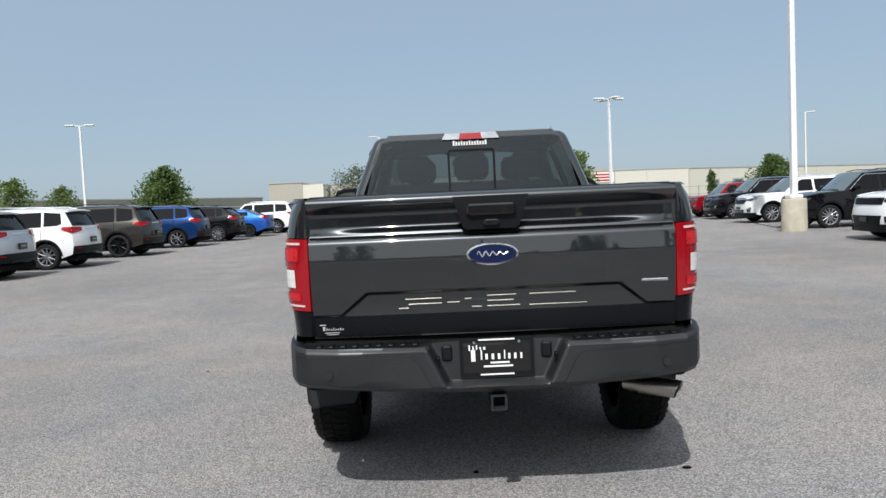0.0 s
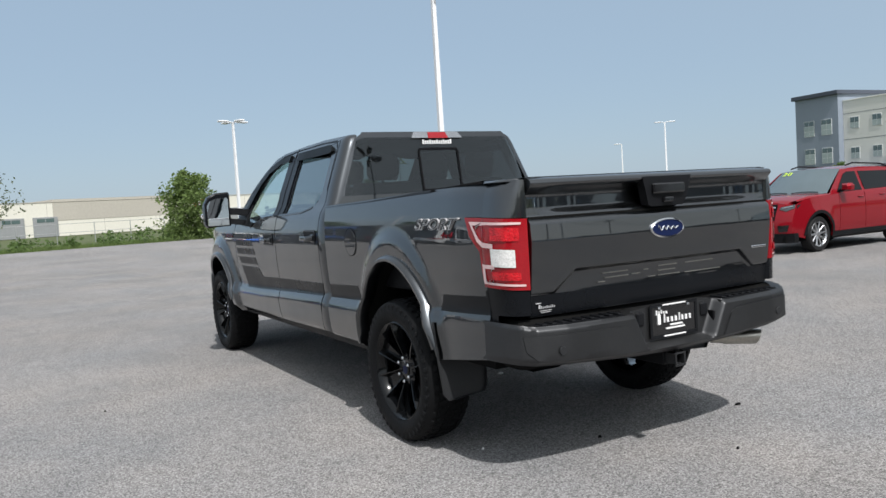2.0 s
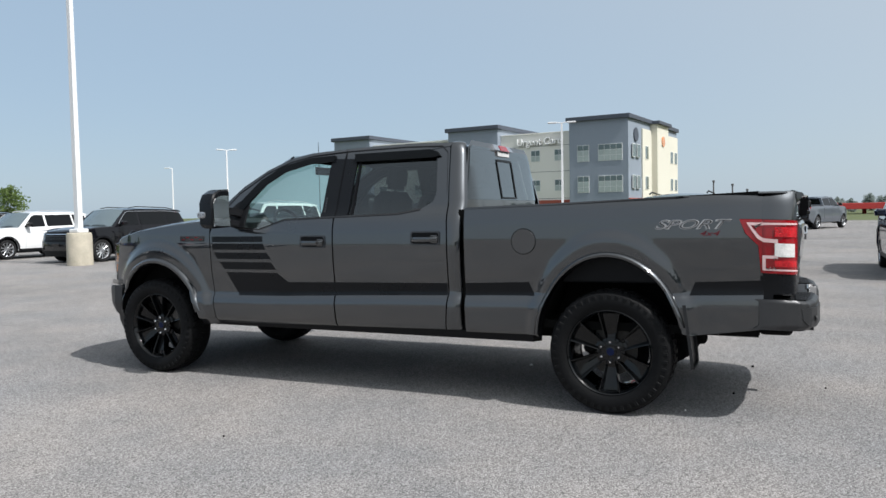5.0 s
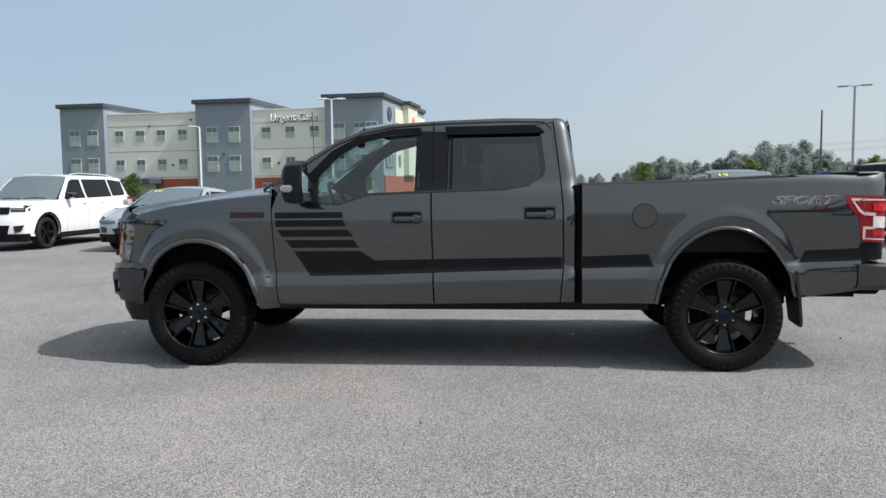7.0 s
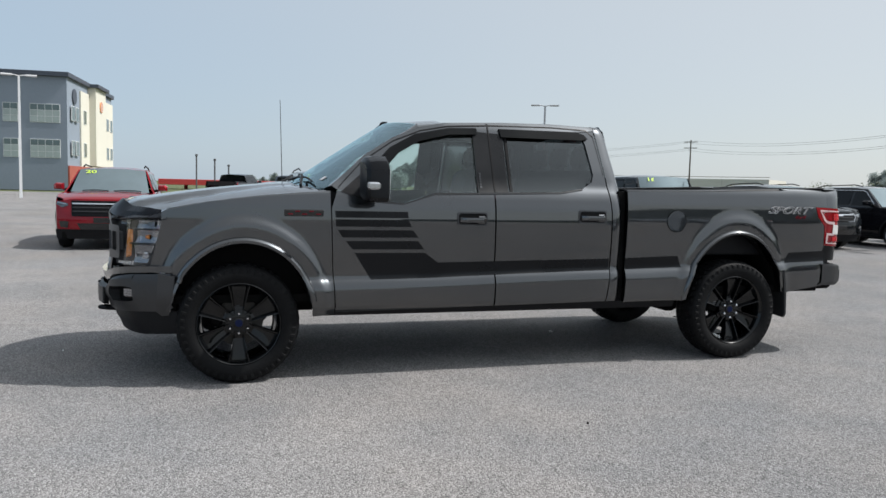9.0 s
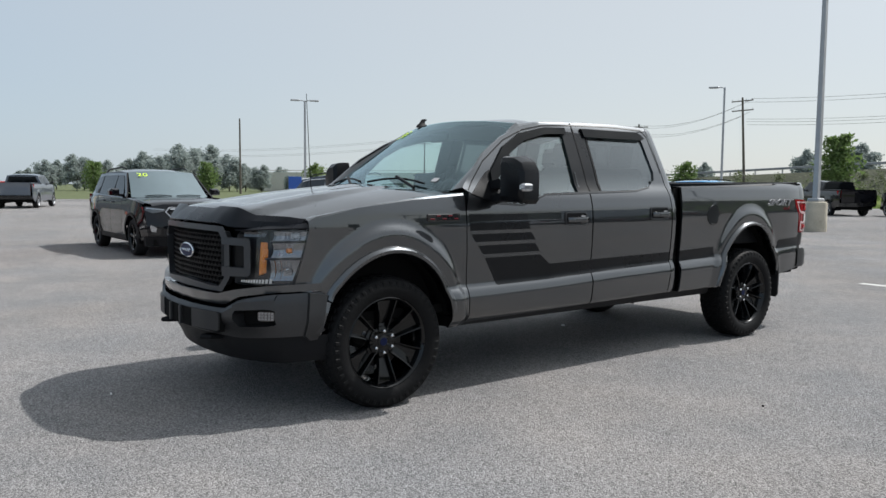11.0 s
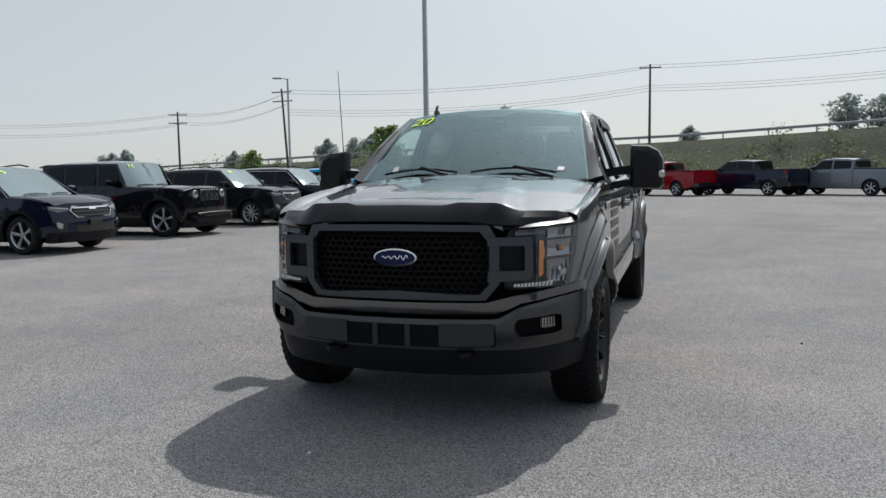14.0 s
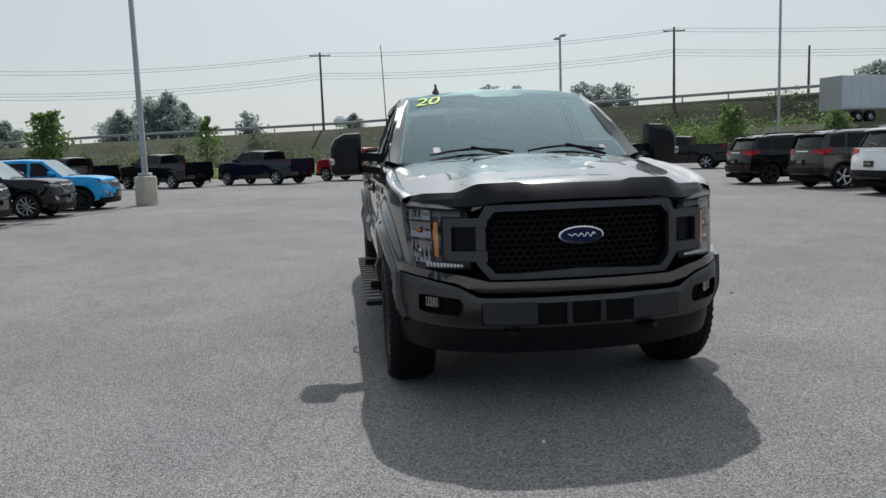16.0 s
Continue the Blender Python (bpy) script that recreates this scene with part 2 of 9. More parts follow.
def sheet(poly, step, fm, rim=None, cuts0=(), cuts1=(), flip=False):
    """A flat outline cut into a grid and laid on the surface fm(a, b) -> (x, y, z). rim: a vector along which the free edge turns in."""
    s0, s1 = step if isinstance(step, tuple) else (step, step)

    def lines(k, s, cuts):
        lo, hi = min(p[k] for p in poly), max(p[k] for p in poly)
        n = max(1, round((hi - lo) / s))
        ls = [lo + (hi - lo) * i / n for i in range(n + 1)]
        for c in cuts:
            if lo + 1e-4 < c < hi - 1e-4:
                ls = [v for v in ls if abs(v - c) > s * 0.25 or v in (ls[0], ls[-1])] + [c]
                ls.sort()
        return ls
    A, B = lines(0, s0, cuts0), lines(1, s1, cuts1)
    index, flat, faces = {}, [], []

    def vid(p):
        key = (round(p[0], 5), round(p[1], 5))
        if key not in index:
            index[key] = len(flat)
            flat.append(p)
        return index[key]
    for i in range(len(A) - 1):
        strip = clip_half(clip_half(poly, 0, A[i], False), 0, A[i + 1], True)
        if len(strip) < 3:
            continue
        for j in range(len(B) - 1):
            c = clip_half(clip_half(strip, 1, B[j], False), 1, B[j + 1], True)
            ids = []
            for p in c:
                k = vid(p)
                if not ids or ids[-1] != k:
                    ids.append(k)
            if len(ids) > 1 and ids[0] == ids[-1]:
                ids.pop()
            if len(set(ids)) == len(ids) >= 3:
                area = sum(flat[ids[k - 1]][0] * flat[ids[k]][1] - flat[ids[k]][0] * flat[ids[k - 1]][1] for k in range(len(ids)))
                if abs(area) > 1e-9:
                    faces.append(ids)
    verts = [tuple(fm(*p)) for p in flat]
    if rim is not None:
        count = {}
        for f in faces:
            for k in range(len(f)):
                e = (f[k - 1], f[k])
                key = (min(e), max(e))
                count.setdefault(key, []).append(e)
        inner = {}
        for key, es in count.items():
            if len(es) == 1:
                a, b = es[0]
                for v in (a, b):
                    if v not in inner:
                        inner[v] = len(verts)
                        verts.append(tuple(verts[v][k] + rim[k] for k in range(3)))
                faces.append([b, a, inner[a], inner[b]])
    if flip:
        faces = [f[::-1] for f in faces]
    return verts, faces


def join(*geos):
    V, F = [], []
    for v, f in geos:
        o = len(V)
        V += v
        F += [[i + o for i in g] for g in f]
    return V, F


def moved(geo, m):
    return [tuple(m @ Vector(v)) for v in geo[0]], geo[1]


def mirrored(geo):
    return [(-x, y, z) for x, y, z in geo[0]], [f[::-1] for f in geo[1]]


def loft(rings, closed=True, caps=True):
    """Faces between rings of the same number of points."""
    V, F = [], []
    n = len(rings[0])
    for r in rings:
        V += [tuple(p) for p in r]
    for i in range(len(rings) - 1):
        for k in range(n if closed else n - 1):
            a, b = i * n + k, i * n + (k + 1) % n
            F.append([a, b, b + n, a + n])
    if caps and closed:
        F.append(list(range(n))[::-1])
        F.append(list(range((len(rings) - 1) * n, len(rings) * n)))
    return V, F


def box(x0, x1, y0, y1, z0, z1, b=0.0):
    """A box with bevelled edges."""
    b = min(b, (x1 - x0) / 2.01, (y1 - y0) / 2.01, (z1 - z0) / 2.01)
    if b <= 0:
        V = [(x, y, z) for z in (z0, z1) for x, y in ((x0, y0), (x1, y0), (x1, y1), (x0, y1))]
        return V, [[3, 2, 1, 0], [4, 5, 6, 7], [0, 1, 5, 4], [1, 2, 6, 5], [2, 3, 7, 6], [3, 0, 4, 7]]

    def ring(z, i):
        return [(x0 + i + b, y0 + i, z), (x1 - i - b, y0 + i, z), (x1 - i, y0 + i + b, z), (x1 - i, y1 - i - b, z),
                (x1 - i - b, y1 - i, z), (x0 + i + b, y1 - i, z), (x0 + i, y1 - i - b, z), (x0 + i, y0 + i + b, z)]
    return loft([ring(z0, b * 0.7), ring(z0 + b, 0), ring(z1 - b, 0), ring(z1, b * 0.7)])


def lathe(profile, n, axis="x"):
    """A solid of revolution: profile rows of (along, radius)."""
    rings = []
    for a, r in profile:
        ring = []
        for k in range(n):
            t = 2 * math.pi * k / n
            c, s = r * math.cos(t), r * math.sin(t)
            ring.append({"x": (a, c, s), "y": (c, a, s), "z": (c, s, a)}[axis])
        rings.append(ring)
    return loft(rings, True, False)


def tube(points, r, n=8, taper=None):
    """A round bar along points."""
    rings = []
    P = [Vector(p) for p in points]
    for i, p in enumerate(P):
        d = (P[min(i + 1, len(P) - 1)] - P[max(i - 1, 0)]).normalized()
        u = d.orthogonal().normalized() if abs(d.z) > 0.9 else d.cross(Vector((0, 0, 1))).normalized()
        w = d.cross(u)
        rr = r if taper is None else r + (taper - r) * i / (len(P) - 1)
        rings.append([p + rr * (math.cos(2 * math.pi * k / n) * u + math.sin(2 * math.pi * k / n) * w) for k in range(n)])
    return loft(rings)


def make_mesh(name, geo, material, sharp=32):
    me = bpy.data.meshes.new(name)
    me.from_pydata([tuple(v) for v in geo[0]], [], geo[1])
    me.materials.append(material)
    me.polygons.foreach_set("use_smooth", [True] * len(me.polygons))
    me.set_sharp_from_angle(angle=radians(sharp))
    return me


def part(name, geo, material, parent=None, label="", sharp=32):
    ob = new(name, make_mesh(name, geo, material, sharp))
    if parent is not None:
        ob.parent = parent
    if label:
        tagged(ob, label)
    return ob


def lettering(name, text, size, depth, material, m, parent=None, shear=0.0, width=None, label="", grow=0.0):
    """Raised letters in the built-in font, lying in the xy plane of m, centred."""
    cu = bpy.data.curves.new(name, "FONT")
    cu.body, cu.size, cu.extrude, cu.align_x, cu.align_y, cu.shear = text, size, depth, "CENTER", "CENTER", shear
    cu.offset = grow
    tmp = bpy.data.objects.new("tmp", cu)
    scene.collection.objects.link(tmp)
    dg = bpy.context.evaluated_depsgraph_get()
    me = bpy.data.meshes.new_from_object(tmp.evaluated_get(dg))
    bpy.data.objects.remove(tmp)
    me.name = name
    xs = [v.co.x for v in me.vertices]
    k = width / (max(xs) - min(xs)) if width else 1.0
    me.transform(m @ Matrix.Diagonal((k, 1, 1, 1)))
    me.materials.clear()
    me.materials.append(material)
    ob = new(name, me)
    if parent is not None:
        ob.parent = parent
    if label:
        tagged(ob, label)
    return ob


def thing(name, label, category, group="", at=None):
    e = new(name)
    e.empty_display_size = 0.2
    tagged(e, label, category, group)
    if at is not None:
        e.matrix_basis = at
    return e


def lerp(x, table):
    """Straight lines through rows of (x, value)."""
    if x <= table[0][0]:
        return table[0][1]
    for (a, u), (b, v) in zip(table, table[1:]):
        if x <= b:
            return u + (v - u) * (x - a) / (b - a)
    return table[-1][1]


def ease(x, a, b):
    t = min(1.0, max(0.0, (x - a) / (b - a)))
    return t * t * (3 - 2 * t)


def soft(x, table, w):
    """The same, rounded over w."""
    return sum(lerp(x + w * k, table) * c for k, c in ((-1, 0.15), (-0.5, 0.2), (0, 0.3), (0.5, 0.2), (1, 0.15)))


def arc(cy, cz, a, b, t0, t1, n):
    """Points on an ellipse in (y, z), degrees from +y towards +z."""
    return [(cy + a * math.cos(radians(t0 + (t1 - t0) * i / n)), cz + b * math.sin(radians(t0 + (t1 - t0) * i / n))) for i in range(n + 1)]

# ---- ground ----
def disc(rx, n, rings, f):
    V, F = [f(0, 0)], []
    for r in rings:
        for k in range(n):
            t = 2 * math.pi * k / n
            V.append(f(r * math.cos(t), r * math.sin(t)))
    for k in range(n):
        F.append([0, 1 + k, 1 + (k + 1) % n])
    for i in range(len(rings) - 1):
        for k in range(n):
            a, b = 1 + i * n + k, 1 + i * n + (k + 1) % n
            F.append([a, a + n, b + n, b])
    return V, F


M["turf"] = mat("rough_grass", (0.080, 0.098, 0.036), 0.9, var=0.45, vscale=0.35, fine=6, bump=0.6)
ground = part("ground", disc(0, 64, [20, 60, 150, 400, 1500, 4500], lambda x, y: (x, y, -0.06)), M["turf"])
tagged(ground, "rough green grass land that reaches the horizon", "ground", kind="structure")
lot_outline = [(-120, 43), (-120, -60), (-60, -58), (40, -56), (62, -40), (75, 10), (75, 60), (40, 52), (-5, 46)]
lot = part("pavement", sheet(lot_outline, 6.0, lambda a, b: (a, b, 0.0), rim=(0, 0, -0.15)), M["asphalt"])
tagged(lot, "worn grey asphalt parking lot with fine stones", "parking lot", kind="structure")

# ---- the pickup truck ----
WB = 1.9915
SIDE = [(0.38, 0.84), (0.46, 0.915), (0.52, 0.958), (0.575, 0.967), (0.70, 0.981), (0.756, 0.966), (0.775, 0.949), (0.79, 0.947), (1.0, 0.968), (1.12, 0.972),
        (1.22, 0.966), (1.30, 0.948), (1.345, 0.928), (1.40, 0.892), (1.515, 0.853), (1.85, 0.719), (1.90, 0.668), (1.93, 0.59)]
BED = [(0.38, 0.84), (0.46, 0.915), (0.52, 0.958), (0.575, 0.967), (0.73, 0.981), (0.788, 0.966), (0.806, 0.949), (0.82, 0.947), (1.0, 0.966), (1.15, 0.972),
       (1.28, 0.966), (1.38, 0.948), (1.42, 0.928), (1.45, 0.90)]


def bulge(y, z):
    out = 0.0
    for cy, cz, a, b in ((1.97, 0.42, 0.63, 0.74), (-1.99, 0.43, 0.59, 0.80)):
        r = math.hypot((y - cy) / a, (z - cz) / b)
        out = max(out, 0.034 * (1 - ease(r, 0.89, 1.0)))
    return out


def body_x(y, z):
    """Half the truck's width at a place along it and a height."""
    # the ledge along the flank climbs to the rear
    climb = lerp(y, [(-2.9, 0.0), (-2.65, 0.003), (-1.1, 0.047), (-0.911, 0.051)]) if y < -0.91 else lerp(y, [(-0.9, 0.014), (-0.24, 0.028), (0.64, 0.058), (1.3, 0.068)])
    x = soft(z + climb * (1 - ease(z, 0.86, 1.08)) * ease(z, 0.46, 0.58), BED if y < -0.91 else SIDE, 0.010)
    x += bulge(y, z) * (0.65 if y < -0.91 else 1.0)
    if y < -2.35 and z < 0.86:
        # the ledge dies out towards the tail
        x += (soft(0.86, BED, 0.010) + 0.006 - x) * 0.7 * ease(-y, 2.35, 2.6) * ease(z, 0.86, 0.80) * ease(z, 0.50, 0.58)
    if y > 2.05:
        x -= 0.31 * (y - 2.05) ** 2
    if y < -2.62:
        x -= 0.22 * (-2.62 - y) ** 2
    if y < -0.80 and y > -0.91:
        x -= 3.0 * (-0.80 - y) ** 2 * (1 + 1.5 * ease(z, 1.4, 1.8))
    return x


def frame_ring(outer, inner, fo, fi):
    return loft([[fo(*p) for p in outer], [fo(*p) for p in inner], [fi(*p) for p in inner]], True, False)


def left(y, z):
    return (-body_x(y, z), y, z)


def inset(d):
    return lambda y, z: (-(body_x(y, z) + d), y, z)


truck = thing("pickup_truck", "dark grey metallic crew-cab pickup truck parked on asphalt", "pickup truck", at=pose(0.034, 0, 0, 0, 0, 0.2))


def both(name, geo, material, label="", parent=truck, sharp=32):
    """A part and its twin on the other flank."""
    return part(name, geo, material, parent, label, sharp), part(name, mirrored(geo), material, parent, label, sharp)


RIM = (0.025, 0, 0)
SC = (0.52, 0.575, 0.70, 0.756, 0.775)
BC = (0.52, 0.575, 0.73, 0.788, 0.806)
openF = arc(1.975, 0.42, 0.475, 0.545, 4, 176, 20)
openR = arc(-1.985, 0.42, 0.485, 0.625, 6, 176, 20)
fender = [(1.345, 0.455), (1.37, 0.83), (1.385, 1.21), (1.385, 1.315), (1.8, 1.285), (2.2, 1.24), (2.45, 1.18), (2.50, 1.14), (2.50, 1.10), (2.535, 0.95),
          (2.575, 0.79), (2.66, 0.765), (2.47, 0.735), (2.455, 0.60)] + openF + [(1.495, 0.44)]


def fender_top():
    """The fender's crown, from the flank over to the hood's edge."""
    rows = []
    for i in range(24):
        y = 1.385 + (2.50 - 1.385) * i / 23
        zo = lerp(y, [(1.385, 1.315), (1.8, 1.285), (2.2, 1.24), (2.45, 1.18), (2.50, 1.14)])
        xo = body_x(y, zo)
        xi = lerp(y, [(1.42, 0.872), (1.9, 0.884), (2.2, 0.874), (2.42, 0.849), (2.50, 0.815)])
        zi = hood_z(xi, y) - 0.002
        rows.append([(-xo, y, zo), (-(xo - 0.010), y, zo + (zi - zo) * 0.3 + 0.012), (-(xo + xi) / 2, y, zo + (zi - zo) * 0.6 + 0.016), (-xi, y, zi), (-xi + 0.004, y, zi - 0.04)])
    return loft(rows, closed=False, caps=False)



door_f = [(1.337, 0.462), (1.363, 0.83), (1.377, 1.21), (1.335, 1.335), (1.12, 1.262), (0.86, 1.245), (0.62, 1.322), (0.16, 1.345), (0.152, 0.83), (0.145, 0.488)]
both("front_door", sheet(door_f, (0.06, 0.018), left, RIM), M["grey"])
door_r = [(0.133, 0.488), (0.141, 0.83), (0.148, 1.346), (-0.40, 1.35), (-0.587, 1.38), (-0.68, 1.435), (-0.70, 1.495), (-0.668, 1.74), (-0.642, 1.79),
          (-0.60, 1.825), (-0.755, 1.845), (-0.800, 1.45), (-0.819, 1.2), (-0.823, 0.786), (-0.798, 0.505)]
both("rear_door", sheet(door_r, (0.06, 0.018), left, RIM), M["grey"])


def corner_ring(z, shrink=0.0, up=0.0):
    """The rounded rear corner of the cab at one height."""
    yf = lerp(z, [(0.505, -0.806), (0.786, -0.833), (1.2, -0.829), (1.45, -0.810), (1.85, -0.764), (1.90, -0.758)])
    xf = body_x(-0.5, z)
    yb = -0.930 + 0.15 * max(0.0, z - 1.42) + 0.03 * ease(z, 1.80, 1.93)
    pts = []
    for i in range(9):
        t = math.pi / 2 * i / 8
        pts.append((-(xf - 0.07 + 0.07 * math.cos(t) ** 0.75) + shrink * math.cos(t) ** 0.5, yf + (yb - yf) * math.sin(t) ** 0.9 + shrink * math.sin(t), z + up))
    return pts


corner_rows = [corner_ring(z) for z in (0.505, 0.54, 0.575, 0.63, 0.70, 0.735, 0.765, 0.80, 0.9, 1.0, 1.1, 1.2, 1.27, 1.32, 1.36, 1.40, 1.45, 1.515, 1.6, 1.7, 1.78, 1.82, 1.85, 1.87)]
corner_rows += [corner_ring(1.87, 0.015, 0.010), corner_ring(1.87, 0.04, 0.016), corner_ring(1.87, 0.08, 0.014)]
both("cab_corner", loft(corner_rows, closed=False, caps=False), M["grey"])
rail = [(1.375, 1.365), (1.123, 1.595), (0.905, 1.73), (0.689, 1.818), (0.474, 1.858), (0.046, 1.880), (-0.381, 1.889), (-0.762, 1.878), (-0.757, 1.85), (-0.60, 1.83),
        (-0.62, 1.788), (0.037, 1.788), (0.277, 1.80), (0.466, 1.787), (0.721, 1.720), (0.891, 1.620), (1.125, 1.372), (1.21, 1.288), (1.335, 1.34)]
both("roof_rail", sheet(rail, 0.04, left, RIM), M["grey"])
both("door_pillar", sheet([(0.279, 1.80), (0.281, 1.338), (0.04, 1.343), (0.037, 1.788)], 0.06, inset(0.004), (0.02, 0, 0)), M["decal"])
both("door_seam", sheet([(0.156, 1.866), (0.146, 1.866), (0.142, 1.345), (0.152, 1.345)], 0.06, inset(0.007), (0.01, 0, 0)), M["mesh"])
both("pillar_vent", join(*[sheet([(0.262, z), (0.248, z), (0.248, z + 0.012), (0.262, z + 0.012)], 0.02, inset(0.009), (0.01, 0, 0)) for z in [1.375 + 0.02 * k for k in range(6)]]), M["bezel"])
seam = [(1.330, 1.352), (1.145, 1.545), (0.905, 1.703), (0.690, 1.789), (0.474, 1.832), (0.146, 1.853), (-0.381, 1.862), (-0.69, 1.852), (-0.745, 1.80), (-0.785, 1.50)]
both("door_seam", sheet([(y, z + 0.004) for y, z in seam] + [(y, z - 0.005) for y, z in seam[::-1]], 0.05, inset(0.003), (0.008, 0, 0)), M["mesh"])
both("mirror_sail", sheet([(1.31, 1.325), (1.14, 1.47), (1.03, 1.52), (1.02, 1.257), (1.12, 1.26)], 0.05, inset(0.005), (0.02, 0, 0)), M["black"])
both("front_window", sheet([(1.10, 1.265), (1.10, 1.375), (0.891, 1.622), (0.721, 1.722), (0.466, 1.789), (0.275, 1.80), (0.277, 1.336), (0.62, 1.318), (0.86, 1.242)], 0.08, inset(-0.014)), M["glass_clear"], "lightly tinted side glass")
both("rear_window", sheet([(0.034, 1.79), (-0.655, 1.79), (-0.705, 1.495), (-0.68, 1.43), (-0.587, 1.37), (-0.40, 1.342), (0.036, 1.34)], 0.08, inset(-0.014)), M["glass_dark"], "dark privacy glass")
both("window_divider", sheet([(0.02, 1.79), (0.0, 1.79), (0.0, 1.342), (0.02, 1.342)], 0.08, inset(-0.005), (0.012, 0, 0)), M["mesh"])
both("window_sill_strip", sheet([(1.11, 1.268), (0.86, 1.252), (0.62, 1.329), (-0.40, 1.357), (-0.587, 1.387), (-0.587, 1.375), (-0.40, 1.344), (0.62, 1.315), (0.86, 1.240), (1.11, 1.256)], 0.08, inset(0.005), (0.01, 0, 0)), M["gloss"])
both("window_visor", sheet([(1.105, 1.475), (0.935, 1.653), (0.735, 1.762), (0.47, 1.818), (0.252, 1.826), (0.246, 1.815), (0.249, 1.777), (0.47, 1.768), (0.71, 1.708), (0.875, 1.612), (1.075, 1.398), (1.11, 1.385)], 0.05, inset(0.020), (0.020, 0, 0)), M["visor"], "glossy black rain visor")
both("window_visor", sheet([(0.062, 1.828), (-0.60, 1.832), (-0.660, 1.81), (-0.69, 1.780), (-0.64, 1.768), (0.052, 1.765)], 0.05, inset(0.020), (0.020, 0, 0)), M["visor"], "glossy black rain visor")
BED_STEP = 0.022
bed_side = [(-0.962, 0.495), (-0.962, 1.382), (-1.605, 1.397), (-2.421, 1.421), (-2.93, 1.441), (-2.93, 1.273), (-2.795, 1.277), (-2.825, 1.189), (-2.90, 1.114),
            (-2.915, 0.945), (-2.93, 0.945), (-2.93, 0.815), (-2.93, 0.600), (-2.863, 0.592), (-2.50, 0.545)] + openR[::-1][1:] + [(-1.49, 0.50)]
both("bed_side", sheet(bed_side, BED_STEP, left, RIM, cuts1=BC), M["grey"])


def flare(cy, cz, a0, b0, a1, b1, t0, t1, foot):
    rings = []
    n = 26
    for i in range(n + 1):
        t = radians(t0 + (t1 - t0) * i / n)
        row = []
        for f, d in ((0.0, -0.05), (0.03, 0.016), (0.16, 0.029), (0.42, 0.030), (0.60, 0.021), (0.74, 0.004), (0.78, -0.01)):
            y, z = cy + (a0 + (a1 - a0) * f) * math.cos(t), cz + (b0 + (b1 - b0) * f) * math.sin(t)
            x = body_x(min(y, 2.46), max(z, 0.52)) + (d * min(1.0, 0.55 + i / 6, 0.55 + (n - i) / 6) if d > 0 else d)
            row.append((-x, y, z))
        rings.append(row)
    return loft(rings, closed=False, caps=False)


both("wheel_flare", flare(1.975, 0.42, 0.465, 0.535, 0.53, 0.605, 166, 30, 0), M["grey"], "raised wheel arch lip")
both("wheel_flare", flare(-1.985, 0.42, 0.475, 0.615, 0.525, 0.67, 164, 8, 0), M["grey"], "raised wheel arch lip")
for cy, a, b in ((1.975, 0.47, 0.54), (-1.985, 0.48, 0.62)):
    liner = loft([[(-x, y, z) for y, z in arc(cy, 0.42, a, b, 12, 168, 20)] for x in (0.965, 0.55)], closed=False, caps=False)
    wall = sheet(arc(cy, 0.42, a, b, 12, 168, 20), 0.4, lambda y, z: (-0.55, y, z))
    both("wheel_well", join(liner, wall), M["under"], "black wheel well liner")

# black stripes and bands along the flanks
both("side_stripe", sheet([(1.09, 0.702), (0.64, 0.710), (-0.20, 0.738), (-0.818, 0.754), (-0.818, 0.842), (0.147, 0.828), (0.59, 0.820), (0.695, 0.893), (1.212, 0.893)], (0.06, 0.02), inset(0.0022), (0.002, 0, 0), cuts0=(0.142, 0.15)), M["decal"], "matt black side stripe")
for z0, z1, yb0, yb1, yt0, yt1 in ((1.143, 1.189, 0.824, 1.350, 0.830, 1.354), (1.080, 1.130, 0.800, 1.346, 0.822, 1.350), (1.003, 1.056, 0.745, 1.300, 0.790, 1.334), (0.918, 0.978, 0.700, 1.228, 0.750, 1.278)):
    both("side_stripe", sheet([(yt0, z1), (yb0, z0), (yb1, z0), (yt1, z1)], (0.1, 0.02), inset(0.0022), (0.002, 0, 0)), M["decal"], "matt black side stripe")
both("side_stripe", sheet([(-0.964, 0.757), (-0.964, 0.846), (-1.44, 0.862), (-1.478, 0.770)], (0.06, 0.02), inset(0.0022), (0.002, 0, 0)), M["decal"], "matt black side stripe")
both("side_stripe", sheet([(-2.50, 0.800), (-2.535, 0.885), (-2.912, 0.90), (-2.912, 0.93), (-2.93, 0.93), (-2.93, 0.812)], (0.05, 0.02), inset(0.0022), (0.002, 0, 0)), M["decal"], "matt black side stripe")
both("cab_gap", box(-0.915, -0.60, -0.963, -0.90, 0.50, 1.372), M["under"], "dark gap between cab and bed")

# floor, sills and underside
both("sill", loft([[(-0.93, y, 0.50), (-0.90, y, 0.44), (-0.72, y, 0.42), (-0.70, y, 0.52)] for y in (1.45, 0.5, -0.5, -1.45)]), M["black"], "black plastic sill")
both("frame_rail", box(-0.52, -0.42, -2.55, 2.5, 0.42, 0.55, 0.02), M["under"], "black frame rail")
part("floor_pan", box(-0.9, 0.9, -2.90, 2.45, 0.545, 0.60), M["under"], truck)
part("rear_axle", join(tube([(-0.75, -WB, 0.40), (0.75, -WB, 0.40)], 0.06), moved(lathe([(-0.12, 0.03), (-0.1, 0.15), (0.1, 0.15), (0.12, 0.03)], 14), pose(0.05, -WB, 0.40))), M["under"], truck, "black rear axle")
part("drive_shaft", tube([(0.05, -WB + 0.1, 0.42), (0.05, 0.6, 0.45)], 0.045), M["under"], truck)
